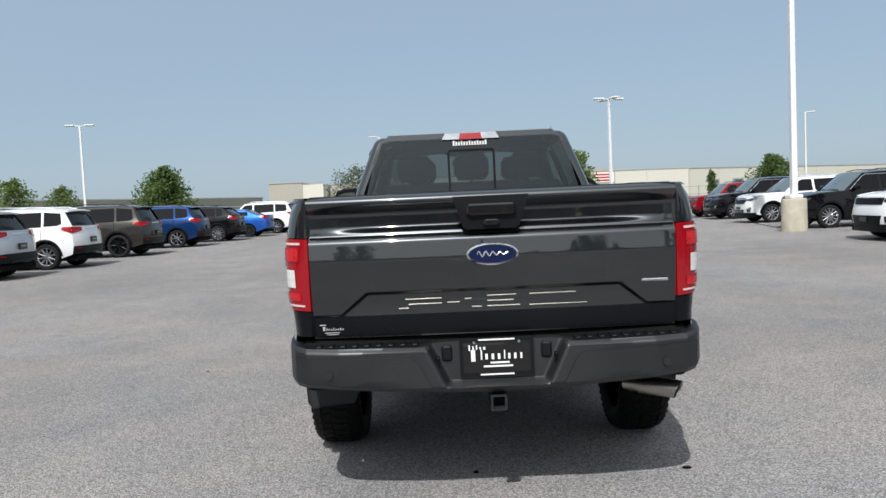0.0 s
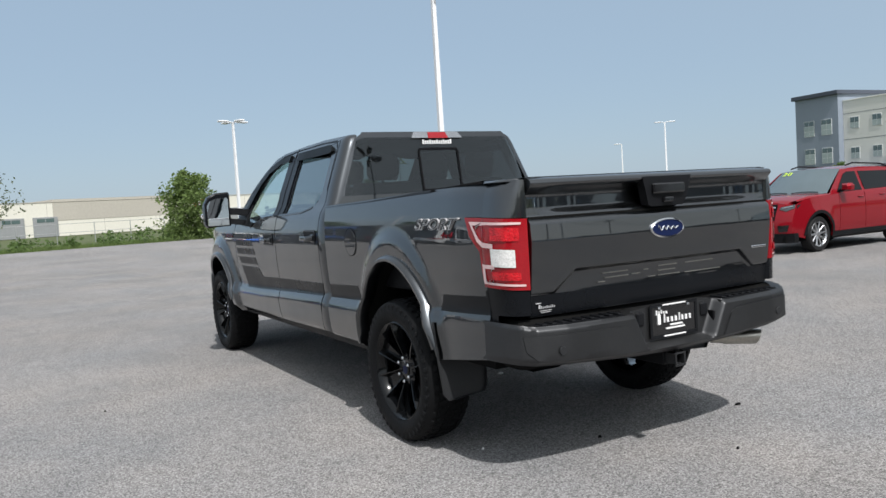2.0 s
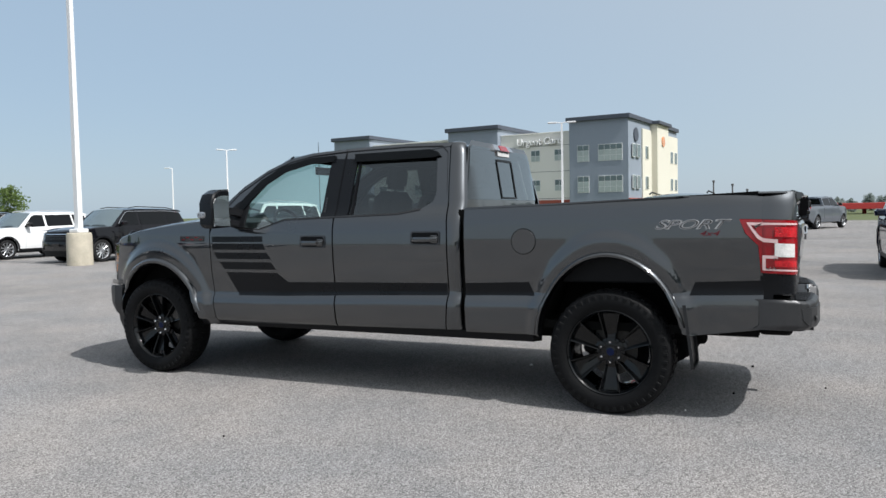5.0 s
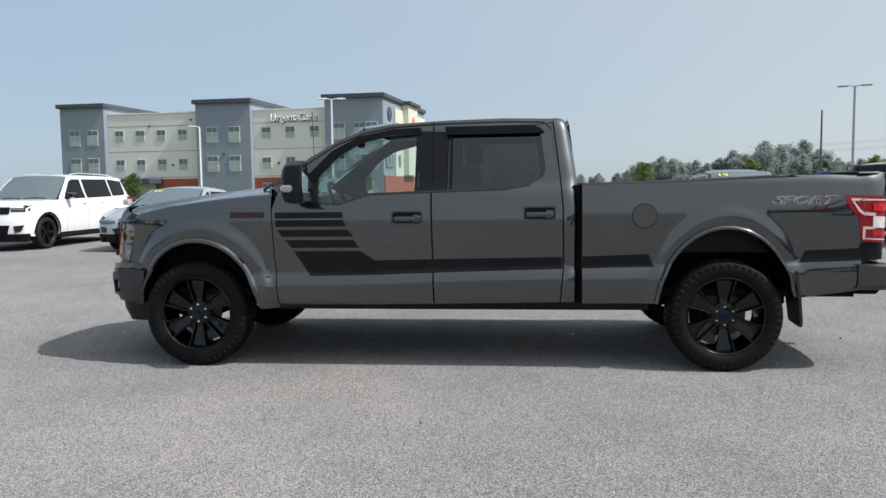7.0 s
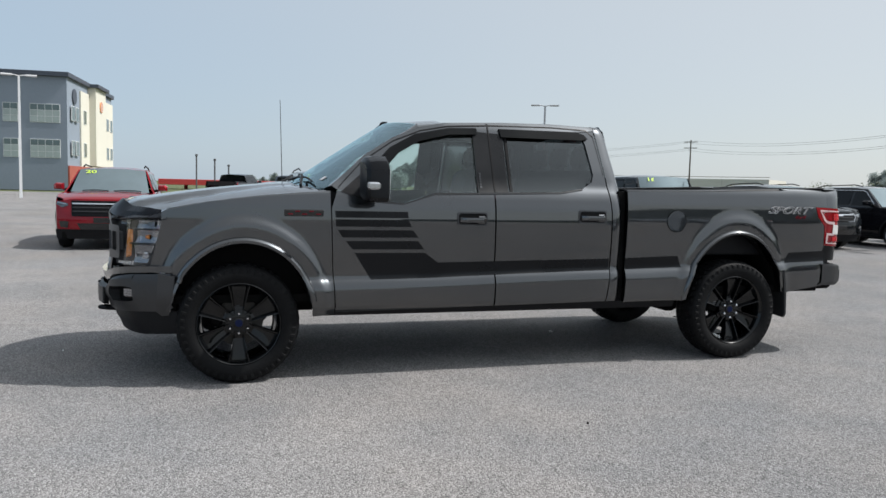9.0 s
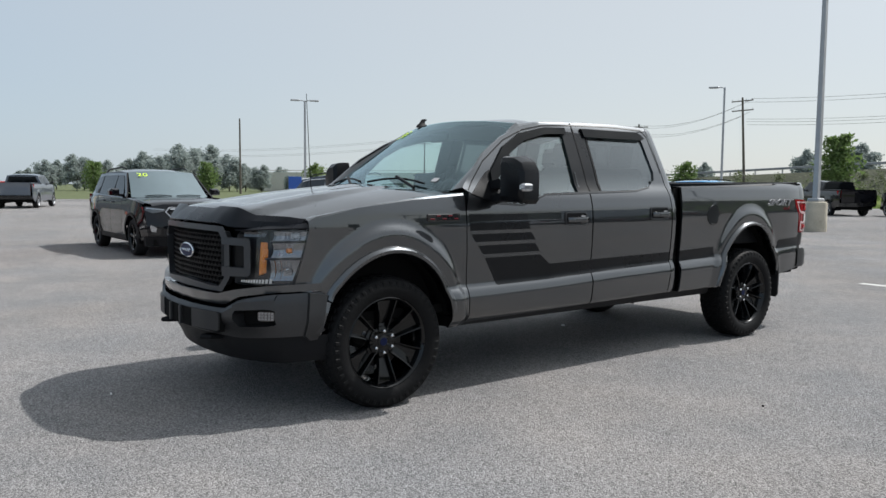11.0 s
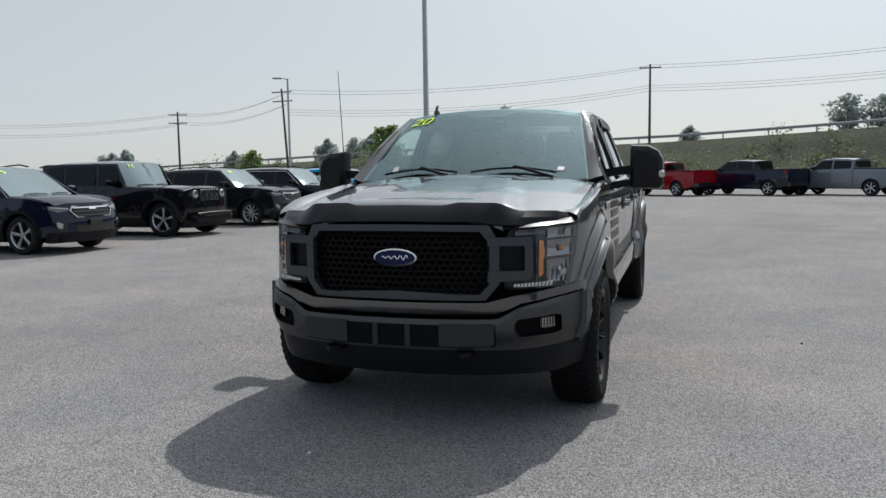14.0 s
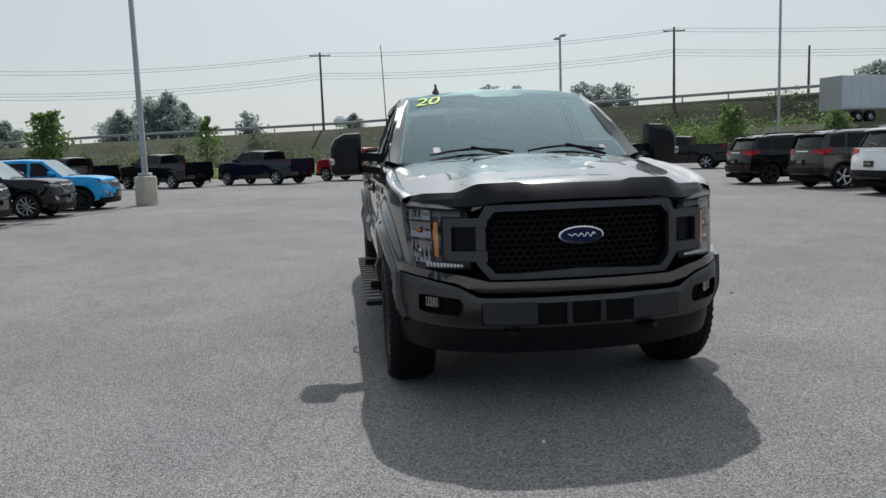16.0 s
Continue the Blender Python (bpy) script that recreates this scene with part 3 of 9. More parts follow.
part("front_axle", tube([(-0.7, WB, 0.38), (0.7, WB, 0.38)], 0.05), M["under"], truck)
part("gearbox", box(-0.30, 0.25, 0.4, 1.3, 0.36, 0.5, 0.05), M["under"], truck)
part("muffler", box(0.15, 0.40, -1.2, 0.2, 0.38, 0.5, 0.05), M["steel"], truck)


# roof, glass and hood
def roof_z(x, y):
    z = soft(y, [(0.40, 1.888), (0.62, 1.882), (0.47, 1.908), (0.05, 1.938), (-0.38, 1.945), (-0.64, 1.935), (-0.79, 1.903), (-0.875, 1.868)] if y < 0.47 else
             [(0.30, 1.918), (0.47, 1.910), (0.70, 1.886), (0.85, 1.865)], 0.03)
    return z - 0.055 * (abs(x) / 0.66) ** 3.5


roof_out = [(-0.675, 0.70), (-0.5, 0.755), (-0.25, 0.785), (0, 0.795), (0.25, 0.785), (0.5, 0.755), (0.675, 0.70), (0.66, 0.3), (0.665, -0.5), (0.66, -0.76), (0.58, -0.860), (0, -0.880), (-0.58, -0.860), (-0.66, -0.76), (-0.665, -0.5), (-0.66, 0.3)]
part("roof", sheet(roof_out, 0.06, lambda x, y: (x, y, roof_z(x, y)), (0, 0, -0.03)), M["grey"], truck)
# strips that join roof and rails
edge = []
for y in [0.72 - 0.058 * i for i in range(27)]:
    zr = lerp(-y, [(-1.123, 1.595), (-0.905, 1.73), (-0.689, 1.818), (-0.474, 1.858), (-0.046, 1.880), (0.381, 1.889), (0.762, 1.878), (0.85, 1.84)])
    bx = body_x(y, zr) + 0.001
    zi = roof_z(0.64, min(y, 0.70)) + 0.002
    edge.append([(-bx, y, zr), (-(bx * 0.7 + 0.64 * 0.3), y, zr + (zi - zr) * 0.45 + 0.004), (-(bx * 0.3 + 0.64 * 0.7), y, zr + (zi - zr) * 0.8 + 0.004), (-0.64, y, zi), (-0.60, y, roof_z(0.60, min(y, 0.70)) - 0.004)])
both("roof_edge", loft(edge, closed=False, caps=False), M["grey"])


def shield(x, s):
    """The windshield: s from the cowl (0) to the roof (1)."""
    half = 0.835 + (0.690 - 0.835) * s
    u = x / half
    y = (1.60 - 0.185 * u * u) * (1 - s) + (0.80 - 0.10 * u * u) * s
    z = (1.335 + 0.015 * (1 - u * u)) * (1 - s) + (1.885 - 0.045 * u * u) * s + 0.035 * s * (1 - s)
    return (x, y, z)


part("windshield", sheet([(-0.835, 0), (0.835, 0), (0.690, 1), (-0.690, 1)], (0.08, 0.1), shield), M["glass_front"], truck, "windshield that mirrors the sky")
band = [(-0.690, 1.0), (0.690, 1.0), (0.697, 0.95), (0.2, 0.94), (0.14, 0.88), (-0.14, 0.88), (-0.2, 0.94), (-0.697, 0.95)]
part("windshield_band", sheet(band, (0.08, 0.05), lambda x, s: (shield(x, s)[0], shield(x, s)[1] - 0.004, shield(x, s)[2] - 0.004)), M["black"], truck)
pillar = []
for i in range(13):
    s = i / 12
    half = 0.835 + (0.690 - 0.835) * s
    a = shield(-half, s)
    yo = 1.38 + (0.70 - 1.38) * s
    zo = lerp(-yo, [(-1.375, 1.365), (-1.123, 1.595), (-0.905, 1.73), (-0.689, 1.818)])
    o = (-(body_x(yo, zo) + 0.001), yo, zo)
    pillar.append([(a[0] + 0.02, a[1], a[2] - 0.004), (a[0], a[1], a[2] + 0.006), ((a[0] + o[0]) / 2, (a[1] + o[1]) / 2 + 0.006, (a[2] + o[2]) / 2 + 0.005), o])
both("windshield_pillar", loft(pillar, closed=False, caps=False), M["grey"])


def back(x, z):
    """The rear wall of the cab, leaning forward to the top."""
    return (x, -0.936 + 0.15 * max(0, z - 1.42) - 0.012 * (1 - (x / 0.9) ** 2) + 0.05 * ease(abs(x), 0.66, 0.86), z)


side_wall = [(0.772, 1.45), (0.82, 1.45), (0.795, 1.515), (0.662, 1.85), (0.62, 1.875), (0.60, 1.895), (0.60, 1.85), (0.645, 1.835), (0.762, 1.50)]
wall_parts = [sheet([(-0.86, 0.6), (0.86, 0.6), (0.86, 1.40), (0.84, 1.45), (-0.84, 1.45), (-0.86, 1.40)], 0.06, back), sheet([(-0.60, 1.85), (0.60, 1.85), (0.60, 1.895), (-0.60, 1.895)], 0.06, back),
              sheet(side_wall, 0.04, back), sheet([(-x, z) for x, z in side_wall[::-1]], 0.04, back)]
part("cab_back", join(*wall_parts), M["grey"], truck)
part("rear_glass", sheet([(-0.778, 1.445), (0.778, 1.445), (0.768, 1.50), (0.650, 1.838), (0.60, 1.855), (-0.60, 1.855), (-0.650, 1.838), (-0.768, 1.50)], 0.08, lambda x, z: (x, back(x, z)[1] - 0.005, z)), M["glass_dark"], truck, "dark tinted rear window of the cab")
part("sliding_window", frame_ring([(-0.172, 1.455), (0.172, 1.455), (0.174, 1.748), (0.158, 1.773), (-0.158, 1.773), (-0.174, 1.748)], [(-0.156, 1.467), (0.156, 1.467), (0.158, 1.742), (0.150, 1.756), (-0.150, 1.756), (-0.158, 1.742)], lambda x, z: (x, back(x, z)[1] - 0.012, z), lambda x, z: (x, back(x, z)[1] - 0.004, z)), M["mesh"], truck, "square frame of the sliding rear window")
lamp3 = part("high_brake_light", sheet([(-0.21, 1.845), (0.21, 1.845), (0.185, 1.893), (-0.185, 1.893)], 0.05, lambda x, z: (x, -0.915 + 0.9 * max(0, z - 1.86), z), (0, 0.03, 0)), M["clear"], truck, "clear high lamp with a red middle")
part("red_lens", sheet([(-0.085, 1.843), (0.085, 1.843), (0.075, 1.889), (-0.075, 1.889)], 0.05, lambda x, z: (x, -0.920 + 0.9 * max(0, z - 1.86), z), (0, 0.02, 0)), M["red"], lamp3)
for k in range(13):
    w = 0.013
    part("print_bar", box(-0.13 + k * 0.0195, -0.13 + k * 0.0195 + w, -0.908, -0.900, 1.80, 1.826 if k % 3 else 1.834), M["white"], truck)


def hood_z(x, y):
    yy = y + 0.17 * (x / 0.85) ** 2
    z = soft(yy, [(1.40, 1.388), (1.764, 1.368), (2.198, 1.320), (2.45, 1.284), (2.62, 1.256), (2.78, 1.224), (2.82, 1.19), (2.86, 1.10)], 0.025)
    ax = abs(x)
    dome = lerp(yy, [(1.5, 0.335), (2.2, 0.455), (2.75, 0.555)])
    z -= (0.012 + 0.022 * ease(yy, 1.7, 2.6)) * ease(ax, dome, dome + 0.055)
    z -= 0.050 * min(1.0, max(0.0, (ax - 0.38) / 0.50)) ** 2.0
    z += 0.012 * (1 - ease(ax, 0.0, dome))
    z -= 0.008 * ease(yy, 1.75, 1.80) * (1 - ease(yy, 2.62, 2.68)) * (1 - ease(ax, dome - 0.19, dome - 0.16))
    return z


both("front_fender", join(sheet(fender, 0.021, left, RIM, cuts1=SC), fender_top()), M["grey"])
hood_half = [(0.3, 1.60), (0.6, 1.52), (0.868, 1.42), (0.880, 1.9), (0.874, 2.2), (0.855, 2.42), (0.82, 2.56), (0.72, 2.65), (0.64, 2.70), (0.56, 2.765), (0.3, 2.795)]
hood_out = [(0, 1.62)] + hood_half + [(0, 2.81)] + [(-x, y) for x, y in hood_half[::-1]]
part("hood", sheet(hood_out, 0.045, lambda x, y: (x, y, hood_z(x, y)), (0, 0, -0.05)), M["grey"], truck, "sculpted hood with raised middle")
# dark deflector: a band that stands on the hood's leading edge
SHIELD_TOP = [(0.0, 2.802, 1.229), (0.25, 2.796, 1.226), (0.31, 2.782, 1.241), (0.53, 2.758, 1.237), (0.62, 2.698, 1.194), (0.80, 2.578, 1.189), (0.86, 2.470, 1.170)]
deflector = []
for k in range(61):
    x = -0.86 + 1.72 * k / 60
    ax = abs(x)
    yt, zt = lerp(ax, [(q[0], q[1]) for q in SHIELD_TOP]), lerp(ax, [(q[0], q[2]) for q in SHIELD_TOP])
    zt = max(zt, hood_z(x, yt) + 0.004)
    yb = lerp(ax, [(0.0, 2.895), (0.2, 2.888), (0.44, 2.856), (0.60, 2.795), (0.79, 2.640), (0.86, 2.530)])
    zb = lerp(ax, [(0.0, 1.142), (0.44, 1.138), (0.52, 1.120), (0.79, 1.112), (0.86, 1.125)])
    deflector.append([(x, yt - 0.004, zt - 0.010), (x, yt, zt), (x, yt + 0.006, zt), (x, yt * 0.45 + yb * 0.55 + 0.012, zt * 0.45 + zb * 0.55 + 0.010), (x, yb + 0.006, zb + 0.006), (x, yb, zb), (x, yb - 0.05, zb + 0.002)])
part("bug_shield", loft(deflector, closed=False, caps=False), M["shieldblack"], truck, "matt black bug shield on the hood edge", 20)
part("cowl", sheet([(-0.86, 1.40), (-0.6, 1.50), (-0.3, 1.58), (0, 1.605), (0.3, 1.58), (0.6, 1.50), (0.86, 1.40), (0.84, 1.34), (0.6, 1.44), (0, 1.54), (-0.6, 1.44), (-0.84, 1.34)], 0.1, lambda x, y: (x, y, 1.345)), M["black"], truck, "black cowl grille")
for sx, x0, x1 in ((1, -0.05, -0.62), (-1, 0.62, 0.05)):
    pts = [shield(x0 + (x1 - x0) * i / 8, 0.05 + 0.05 * math.sin(math.pi * i / 8)) for i in range(9)]
    wiper = part("wiper", tube([(p[0], p[1] + 0.012, p[2] + 0.022) for p in pts], 0.008, 6), M["black"], truck, "black windshield wiper")
    p0 = shield(x1 * 0.98 + x0 * 0.02, 0.0)
    part("wiper_arm", tube([(p0[0], p0[1] + 0.05, p0[2] + 0.02), (pts[4][0], pts[4][1] + 0.02, pts[4][2] + 0.036)], 0.011, 6), M["black"], truck)
sp = Vector(shield(0.555, 0.87))
sx_, sy_ = (Vector(shield(0.485, 0.87)) - sp).normalized(), (Vector(shield(0.535, 0.93)) - sp).normalized()
sn = sx_.cross(sy_).normalized()
sy_ = sn.cross(sx_)
sp += sn * 0.005
stick = Matrix(((sx_.x, sy_.x, sn.x, sp.x), (sx_.y, sy_.y, sn.y, sp.y), (sx_.z, sy_.z, sn.z, sp.z), (0, 0, 0, 1)))
lettering("year_sticker", "20", 0.15, 0.001, M["yellow"], stick, truck, 0.2, 0.19, "neon yellow year number")
part("inspection_sticker", sheet([(-0.66, 0.11), (-0.615, 0.11), (-0.615, 0.155), (-0.66, 0.155)], 0.1, lambda x, s: (x, shield(x, s)[1] + 0.004, shield(x, s)[2] + 0.004)), M["print"], truck)
part("paper_label", sheet([(0.535, 0.11), (0.585, 0.11), (0.585, 0.18), (0.54, 0.18)], 0.1, lambda x, s: (x, shield(x, s)[1] + 0.004, shield(x, s)[2] + 0.004)), M["print"], truck)
fin = []
for z, y0, y1, w in ((1.868, 0.63, 0.775, 0.030), (1.885, 0.64, 0.765, 0.024), (1.900, 0.675, 0.745, 0.013), (1.916, 0.680, 0.730, 0.010), (1.932, 0.662, 0.722, 0.010), (1.942, 0.660, 0.702, 0.006)):
    fin.append([(0.468, y1, z), (0.468 + w, (y0 + y1) / 2 + 0.01, z), (0.468, y0, z), (0.468 - w, (y0 + y1) / 2 + 0.01, z)])
part("roof_antenna", loft(fin), M["black"], truck, "black shark-fin antenna", 50)
part("whip_antenna", tube([(0.90, 1.53, 1.28), (0.905, 1.54, 1.40), (0.93, 1.56, 2.13)], 0.005, 6, 0.0025), M["black"], truck, "thin black whip antenna")

# front end: plan of the nose, from the middle to the corner
NOSE = [(0.0, 2.905), (0.2, 2.898), (0.4, 2.868), (0.55, 2.825), (0.66, 2.785), (0.76, 2.730), (0.835, 2.650), (0.885, 2.570), (0.915, 2.470)]


def nose_y(x, d=0.0):
    return soft(abs(x), NOSE, 0.02) + d


g_out = [(-0.50, 1.125), (0, 1.132), (0.50, 1.125), (0.55, 1.035), (0.55, 0.82), (0.48, 0.735), (0.30, 0.735), (0, 0.737), (-0.30, 0.735), (-0.48, 0.735), (-0.55, 0.82), (-0.55, 1.035)]
g_in = [(-0.455, 1.092), (0, 1.097), (0.455, 1.092), (0.502, 1.03), (0.500, 0.82), (0.45, 0.765), (0.35, 0.765), (0, 0.782), (-0.35, 0.765), (-0.45, 0.765), (-0.50, 0.82), (-0.502, 1.03)]
grille = part("grille", frame_ring(g_out, g_in, lambda x, z: (x, nose_y(x, 0.012), z), lambda x, z: (x, nose_y(x, -0.06), z)), M["bezel"], truck, "black mesh grille in a dark grey frame", 20)
part("grille_back", sheet(g_in, 0.1, lambda x, z: (x, nose_y(x, -0.055), z)), M["under"], grille)
cells = []
for r in range(11):
    for c in range(26):
        x, z = -0.50 + 0.04 * c + (0.02 if r % 2 else 0), 0.775 + 0.031 * r
        if abs(x) < (0.485 if 0.82 < z < 1.04 else 0.44) and z < 1.085:
            hexo = [(x + 0.0205 * math.cos(radians(60 * k + 30)), z + 0.0205 * math.sin(radians(60 * k + 30))) for k in range(6)]
            hexi = [(x + 0.0165 * math.cos(radians(60 * k + 30)), z + 0.0150 * math.sin(radians(60 * k + 30))) for k in range(6)]
            cells.append(frame_ring(hexo, hexi, lambda a, b: (a, nose_y(a, -0.026), b), lambda a, b: (a, nose_y(a, -0.05), b)))
part("grille_mesh", join(*cells), M["mesh"], grille, "", 20)


def oval(cx, cz, a, b, y, n=32):
    return [(cx + a * math.cos(2 * math.pi * k / n), y, cz + b * math.sin(2 * math.pi * k / n)) for k in range(n)]


def badge(parent, y, cz, a, b, sgn):
    rim = part("oval_badge", loft([oval(0, cz, a, b, y), oval(0, cz, a, b, y + sgn * 0.012), oval(0, cz, a * 0.93, b * 0.86, y + sgn * 0.018), oval(0, cz, a * 0.90, b * 0.80, y + sgn * 0.012)]), M["chrome"], parent, "blue oval badge with a silver rim")
    part("badge_face", loft([oval(0, cz, a * 0.895, b * 0.79, y + sgn * 0.010), oval(0, cz, a * 0.895, b * 0.79, y + sgn * 0.0145)]), M["blue"], rim)
    wave = [(-a * 0.60 + a * 1.2 * i / 24, 0.02 * b + 0.20 * b * math.sin(i * 1.15) * (1.4 - i / 24)) for i in range(25)]
    part("badge_flourish", tube([(x, y + sgn * 0.016, cz + dz) for x, dz in wave], 0.0038, 6), M["chrome"], rim)


badge(truck, 2.885, 0.955, 0.122, 0.048, 1)
hl_out = [(0.570, 0.795), (0.600, 0.788), (0.870, 0.798), (0.895, 0.88), (0.912, 0.98), (0.920, 1.06), (0.915, 1.118), (0.600, 1.100), (0.575, 1.08)]


def nose(d, lean=0.10):
    return lambda x, z: (-x, nose_y(x, d) - lean * max(0.0, z - 0.85) ** 1.2, z)


def ribbed(d, depth, pitch):
    """The nose's surface with upright flutes."""
    base = nose(d)
    return lambda x, z: (base(x, z)[0], base(x, z)[1] + depth * math.sin(x / pitch * 2 * math.pi), z)


hl_base = [(0.570, 0.795), (0.600, 0.788), (0.865, 0.798), (0.880, 0.88), (0.892, 0.98), (0.900, 1.06), (0.900, 1.112), (0.600, 1.100), (0.575, 1.08)]
lamp_l, lamp_r = both("headlight", sheet(hl_base, (0.03, 0.05), nose(-0.075), (0.0, 0.070, 0)), M["bezel"], "clear headlight with chrome reflectors and amber marker")


def in_lamp(name, geo, material):
    part(name, geo, material, lamp_l)
    part(name, mirrored(geo), material, lamp_r)


hl_glass = [(0.722, 0.792), (0.867, 0.798), (0.888, 0.88), (0.902, 0.98), (0.910, 1.06), (0.908, 1.116), (0.722, 1.107)]
in_lamp("headlight_lens", sheet(hl_glass, (0.03, 0.05), nose(0.0)), M["glass_lamp"])
def bowl(x0, x1, z0, z1, deep, flute, pitch, back=-0.010):
    """A dished mirror, with upright flutes across it."""
    base = nose(back)

    def at(x, z):
        u, v = (x - (x0 + x1) / 2) / ((x1 - x0) / 2), (z - (z0 + z1) / 2) / ((z1 - z0) / 2)
        p = base(x, z)
        return (p[0], p[1] - deep * (1 - 0.5 * (u * u + v * v)) + flute * math.sin(x / pitch * 2 * math.pi), p[2])
    return sheet([(x0, z0), (x1, z0 + 0.004), (x1 + 0.006, z1), (x0, z1 - 0.003)], (0.0035, 0.012), at)


in_lamp("headlight_reflector", bowl(0.768, 0.893, 1.048, 1.104, 0.020, 0.004, 0.018, -0.040), M["reflector"])
in_lamp("headlight_reflector", bowl(0.620, 0.757, 1.068, 1.098, 0.006, 0.003, 0.014, -0.012), M["darklens"])
in_lamp("headlight_bowl", bowl(0.766, 0.882, 0.950, 1.038, 0.030, 0.0, 0.030, -0.042), M["reflector"])
in_lamp("headlight_reflector", bowl(0.766, 0.868, 0.815, 0.938, 0.026, 0.004, 0.020, -0.040), M["reflector"])
in_lamp("headlight_bulb", moved(lathe([(0.020, 0.0), (0.014, 0.013), (-0.01, 0.015)], 12, "y"), pose(-0.828, nose_y(0.828, -0.070), 0.992)), M["amber"])
in_lamp("headlight_bulb", moved(lathe([(0.016, 0.0), (0.012, 0.011), (-0.01, 0.013)], 12, "y"), pose(-0.822, nose_y(0.822, -0.064), 0.882)), M["chrome"])
for z in (1.043, 0.944):
    in_lamp("lamp_shelf", sheet([(0.762, z - 0.004), (0.890, z - 0.003), (0.890, z + 0.005), (0.762, z + 0.004)], (0.02, 0.01), nose(-0.012), (0, -0.05, 0)), M["bezel"])
in_lamp("lamp_facet", sheet([(0.845, 1.064), (0.872, 1.066), (0.872, 1.094), (0.845, 1.090)], 0.02, nose(-0.030)), M["clear"])
in_lamp("lamp_facet", sheet([(0.828, 0.846), (0.856, 0.850), (0.858, 0.886), (0.832, 0.880)], 0.02, nose(-0.030)), M["clear"])
in_lamp("amber_marker", sheet([(0.736, 1.040), (0.756, 1.040), (0.756, 1.004), (0.761, 0.996), (0.761, 0.955), (0.756, 0.948), (0.756, 0.862), (0.736, 0.850)], (0.010, 0.012), nose(-0.010), (0, -0.022, 0)), M["amber"])
for q in range(11):
    x0 = 0.615 + 0.017 * q
    in_lamp("running_light", sheet([(x0, 0.802), (x0 + 0.011, 0.802), (x0 + 0.015, 0.816 + 0.0012 * q), (x0 + 0.004, 0.816 + 0.0012 * q)], (0.01, 0.02), nose(-0.008)), M["whitelens"])
brow = []
for q in range(13):
    x = 0.56 + 0.030 * q
    y = lerp(x, [(0.5, 2.675), (0.70, 2.605), (0.79, 2.535), (0.845, 2.42), (0.93, 2.40)])
    p = nose(0.0)(x, 1.100 + 0.018 * ease(x, 0.6, 0.92))
    zt = hood_z(min(x, 0.84), y)
    brow.append([p, (p[0], p[1] + 0.004, p[2] + 0.008), (-x, min(y, p[1] - 0.01), max(zt, p[2] + 0.012)), (-x, y - 0.06, max(zt, p[2] + 0.012))])
both("headlight_brow", loft(brow, closed=False, caps=False), M["shieldblack"])
c_o = [(0.495, 1.062), (0.705, 1.062), (0.715, 1.045), (0.715, 0.862), (0.70, 0.840), (0.495, 0.830)]
c_i = [(0.495, 1.018), (0.668, 1.018), (0.675, 1.01), (0.675, 0.895), (0.668, 0.888), (0.495, 0.888)]
both("headlight_bracket", frame_ring(c_o, c_i, lambda x, z: (-x, nose_y(x, 0.022), z), lambda x, z: (-x, nose_y(x, -0.02), z)), M["bezel"], "dark grey bracket round a lamp", sharp=20)
both("headlight_lens", sheet([(0.535, 1.018), (0.672, 1.018), (0.672, 0.888), (0.535, 0.888)], 0.04, nose(-0.012, 0)), M["mesh"])
trim = [(-0.940, 0.805), (-0.825, 0.795), (-0.620, 0.760), (-0.490, 0.728), (0.490, 0.728), (0.620, 0.760), (0.825, 0.795), (0.940, 0.805), (0.940, 0.765), (0.825, 0.752), (0.660, 0.722), (0.540, 0.664), (0.500, 0.658), (-0.500, 0.658), (-0.540, 0.664), (-0.660, 0.722), (-0.825, 0.752), (-0.940, 0.765)]


def bump_nose(x, d):
    y = nose_y(x, d) if abs(x) < 0.93 else nose_y(0.93, d) - 2.4 * (abs(x) - 0.93)
    return y


part("front_trim", sheet(trim, 0.035, lambda x, z: (x, bump_nose(x, 0.040 + 0.004 * ease(z, 0.80, 0.72) - 0.02 * ease(z, 0.70, 0.665) * (abs(x) < 0.6)), z), (0, -0.06, 0)), M["grey"], truck, "body-coloured strip over the bumper")


def bumper_face(xs, lo, hi, n=7):
    def at(x, f):
        z = lo(x) + (hi(x) - lo(x)) * f
        return (x, bump_nose(x, 0.062 - 0.06 * ease(z, 0.60, 0.47) - 0.02 * ease(z, hi(x) - 0.02, hi(x)) * (hi is fb_top)), z)
    return loft([[at(x, j / n) for j in range(n + 1)] for x in xs], closed=False, caps=False)


def fb_top(x):
    return lerp(abs(x), [(0.545, 0.642), (0.660, 0.705), (0.825, 0.742), (0.960, 0.755)])


def fb_low(x):
    return lerp(abs(x), [(0.620, 0.472), (0.935, 0.50), (0.960, 0.53)])


def fog_top(x):
    return lerp(abs(x), [(0.632, 0.618), (0.65, 0.642), (0.825, 0.660), (0.848, 0.648)])


def fog_low(x):
    return lerp(abs(x), [(0.632, 0.585), (0.648, 0.545), (0.825, 0.558), (0.848, 0.57)])


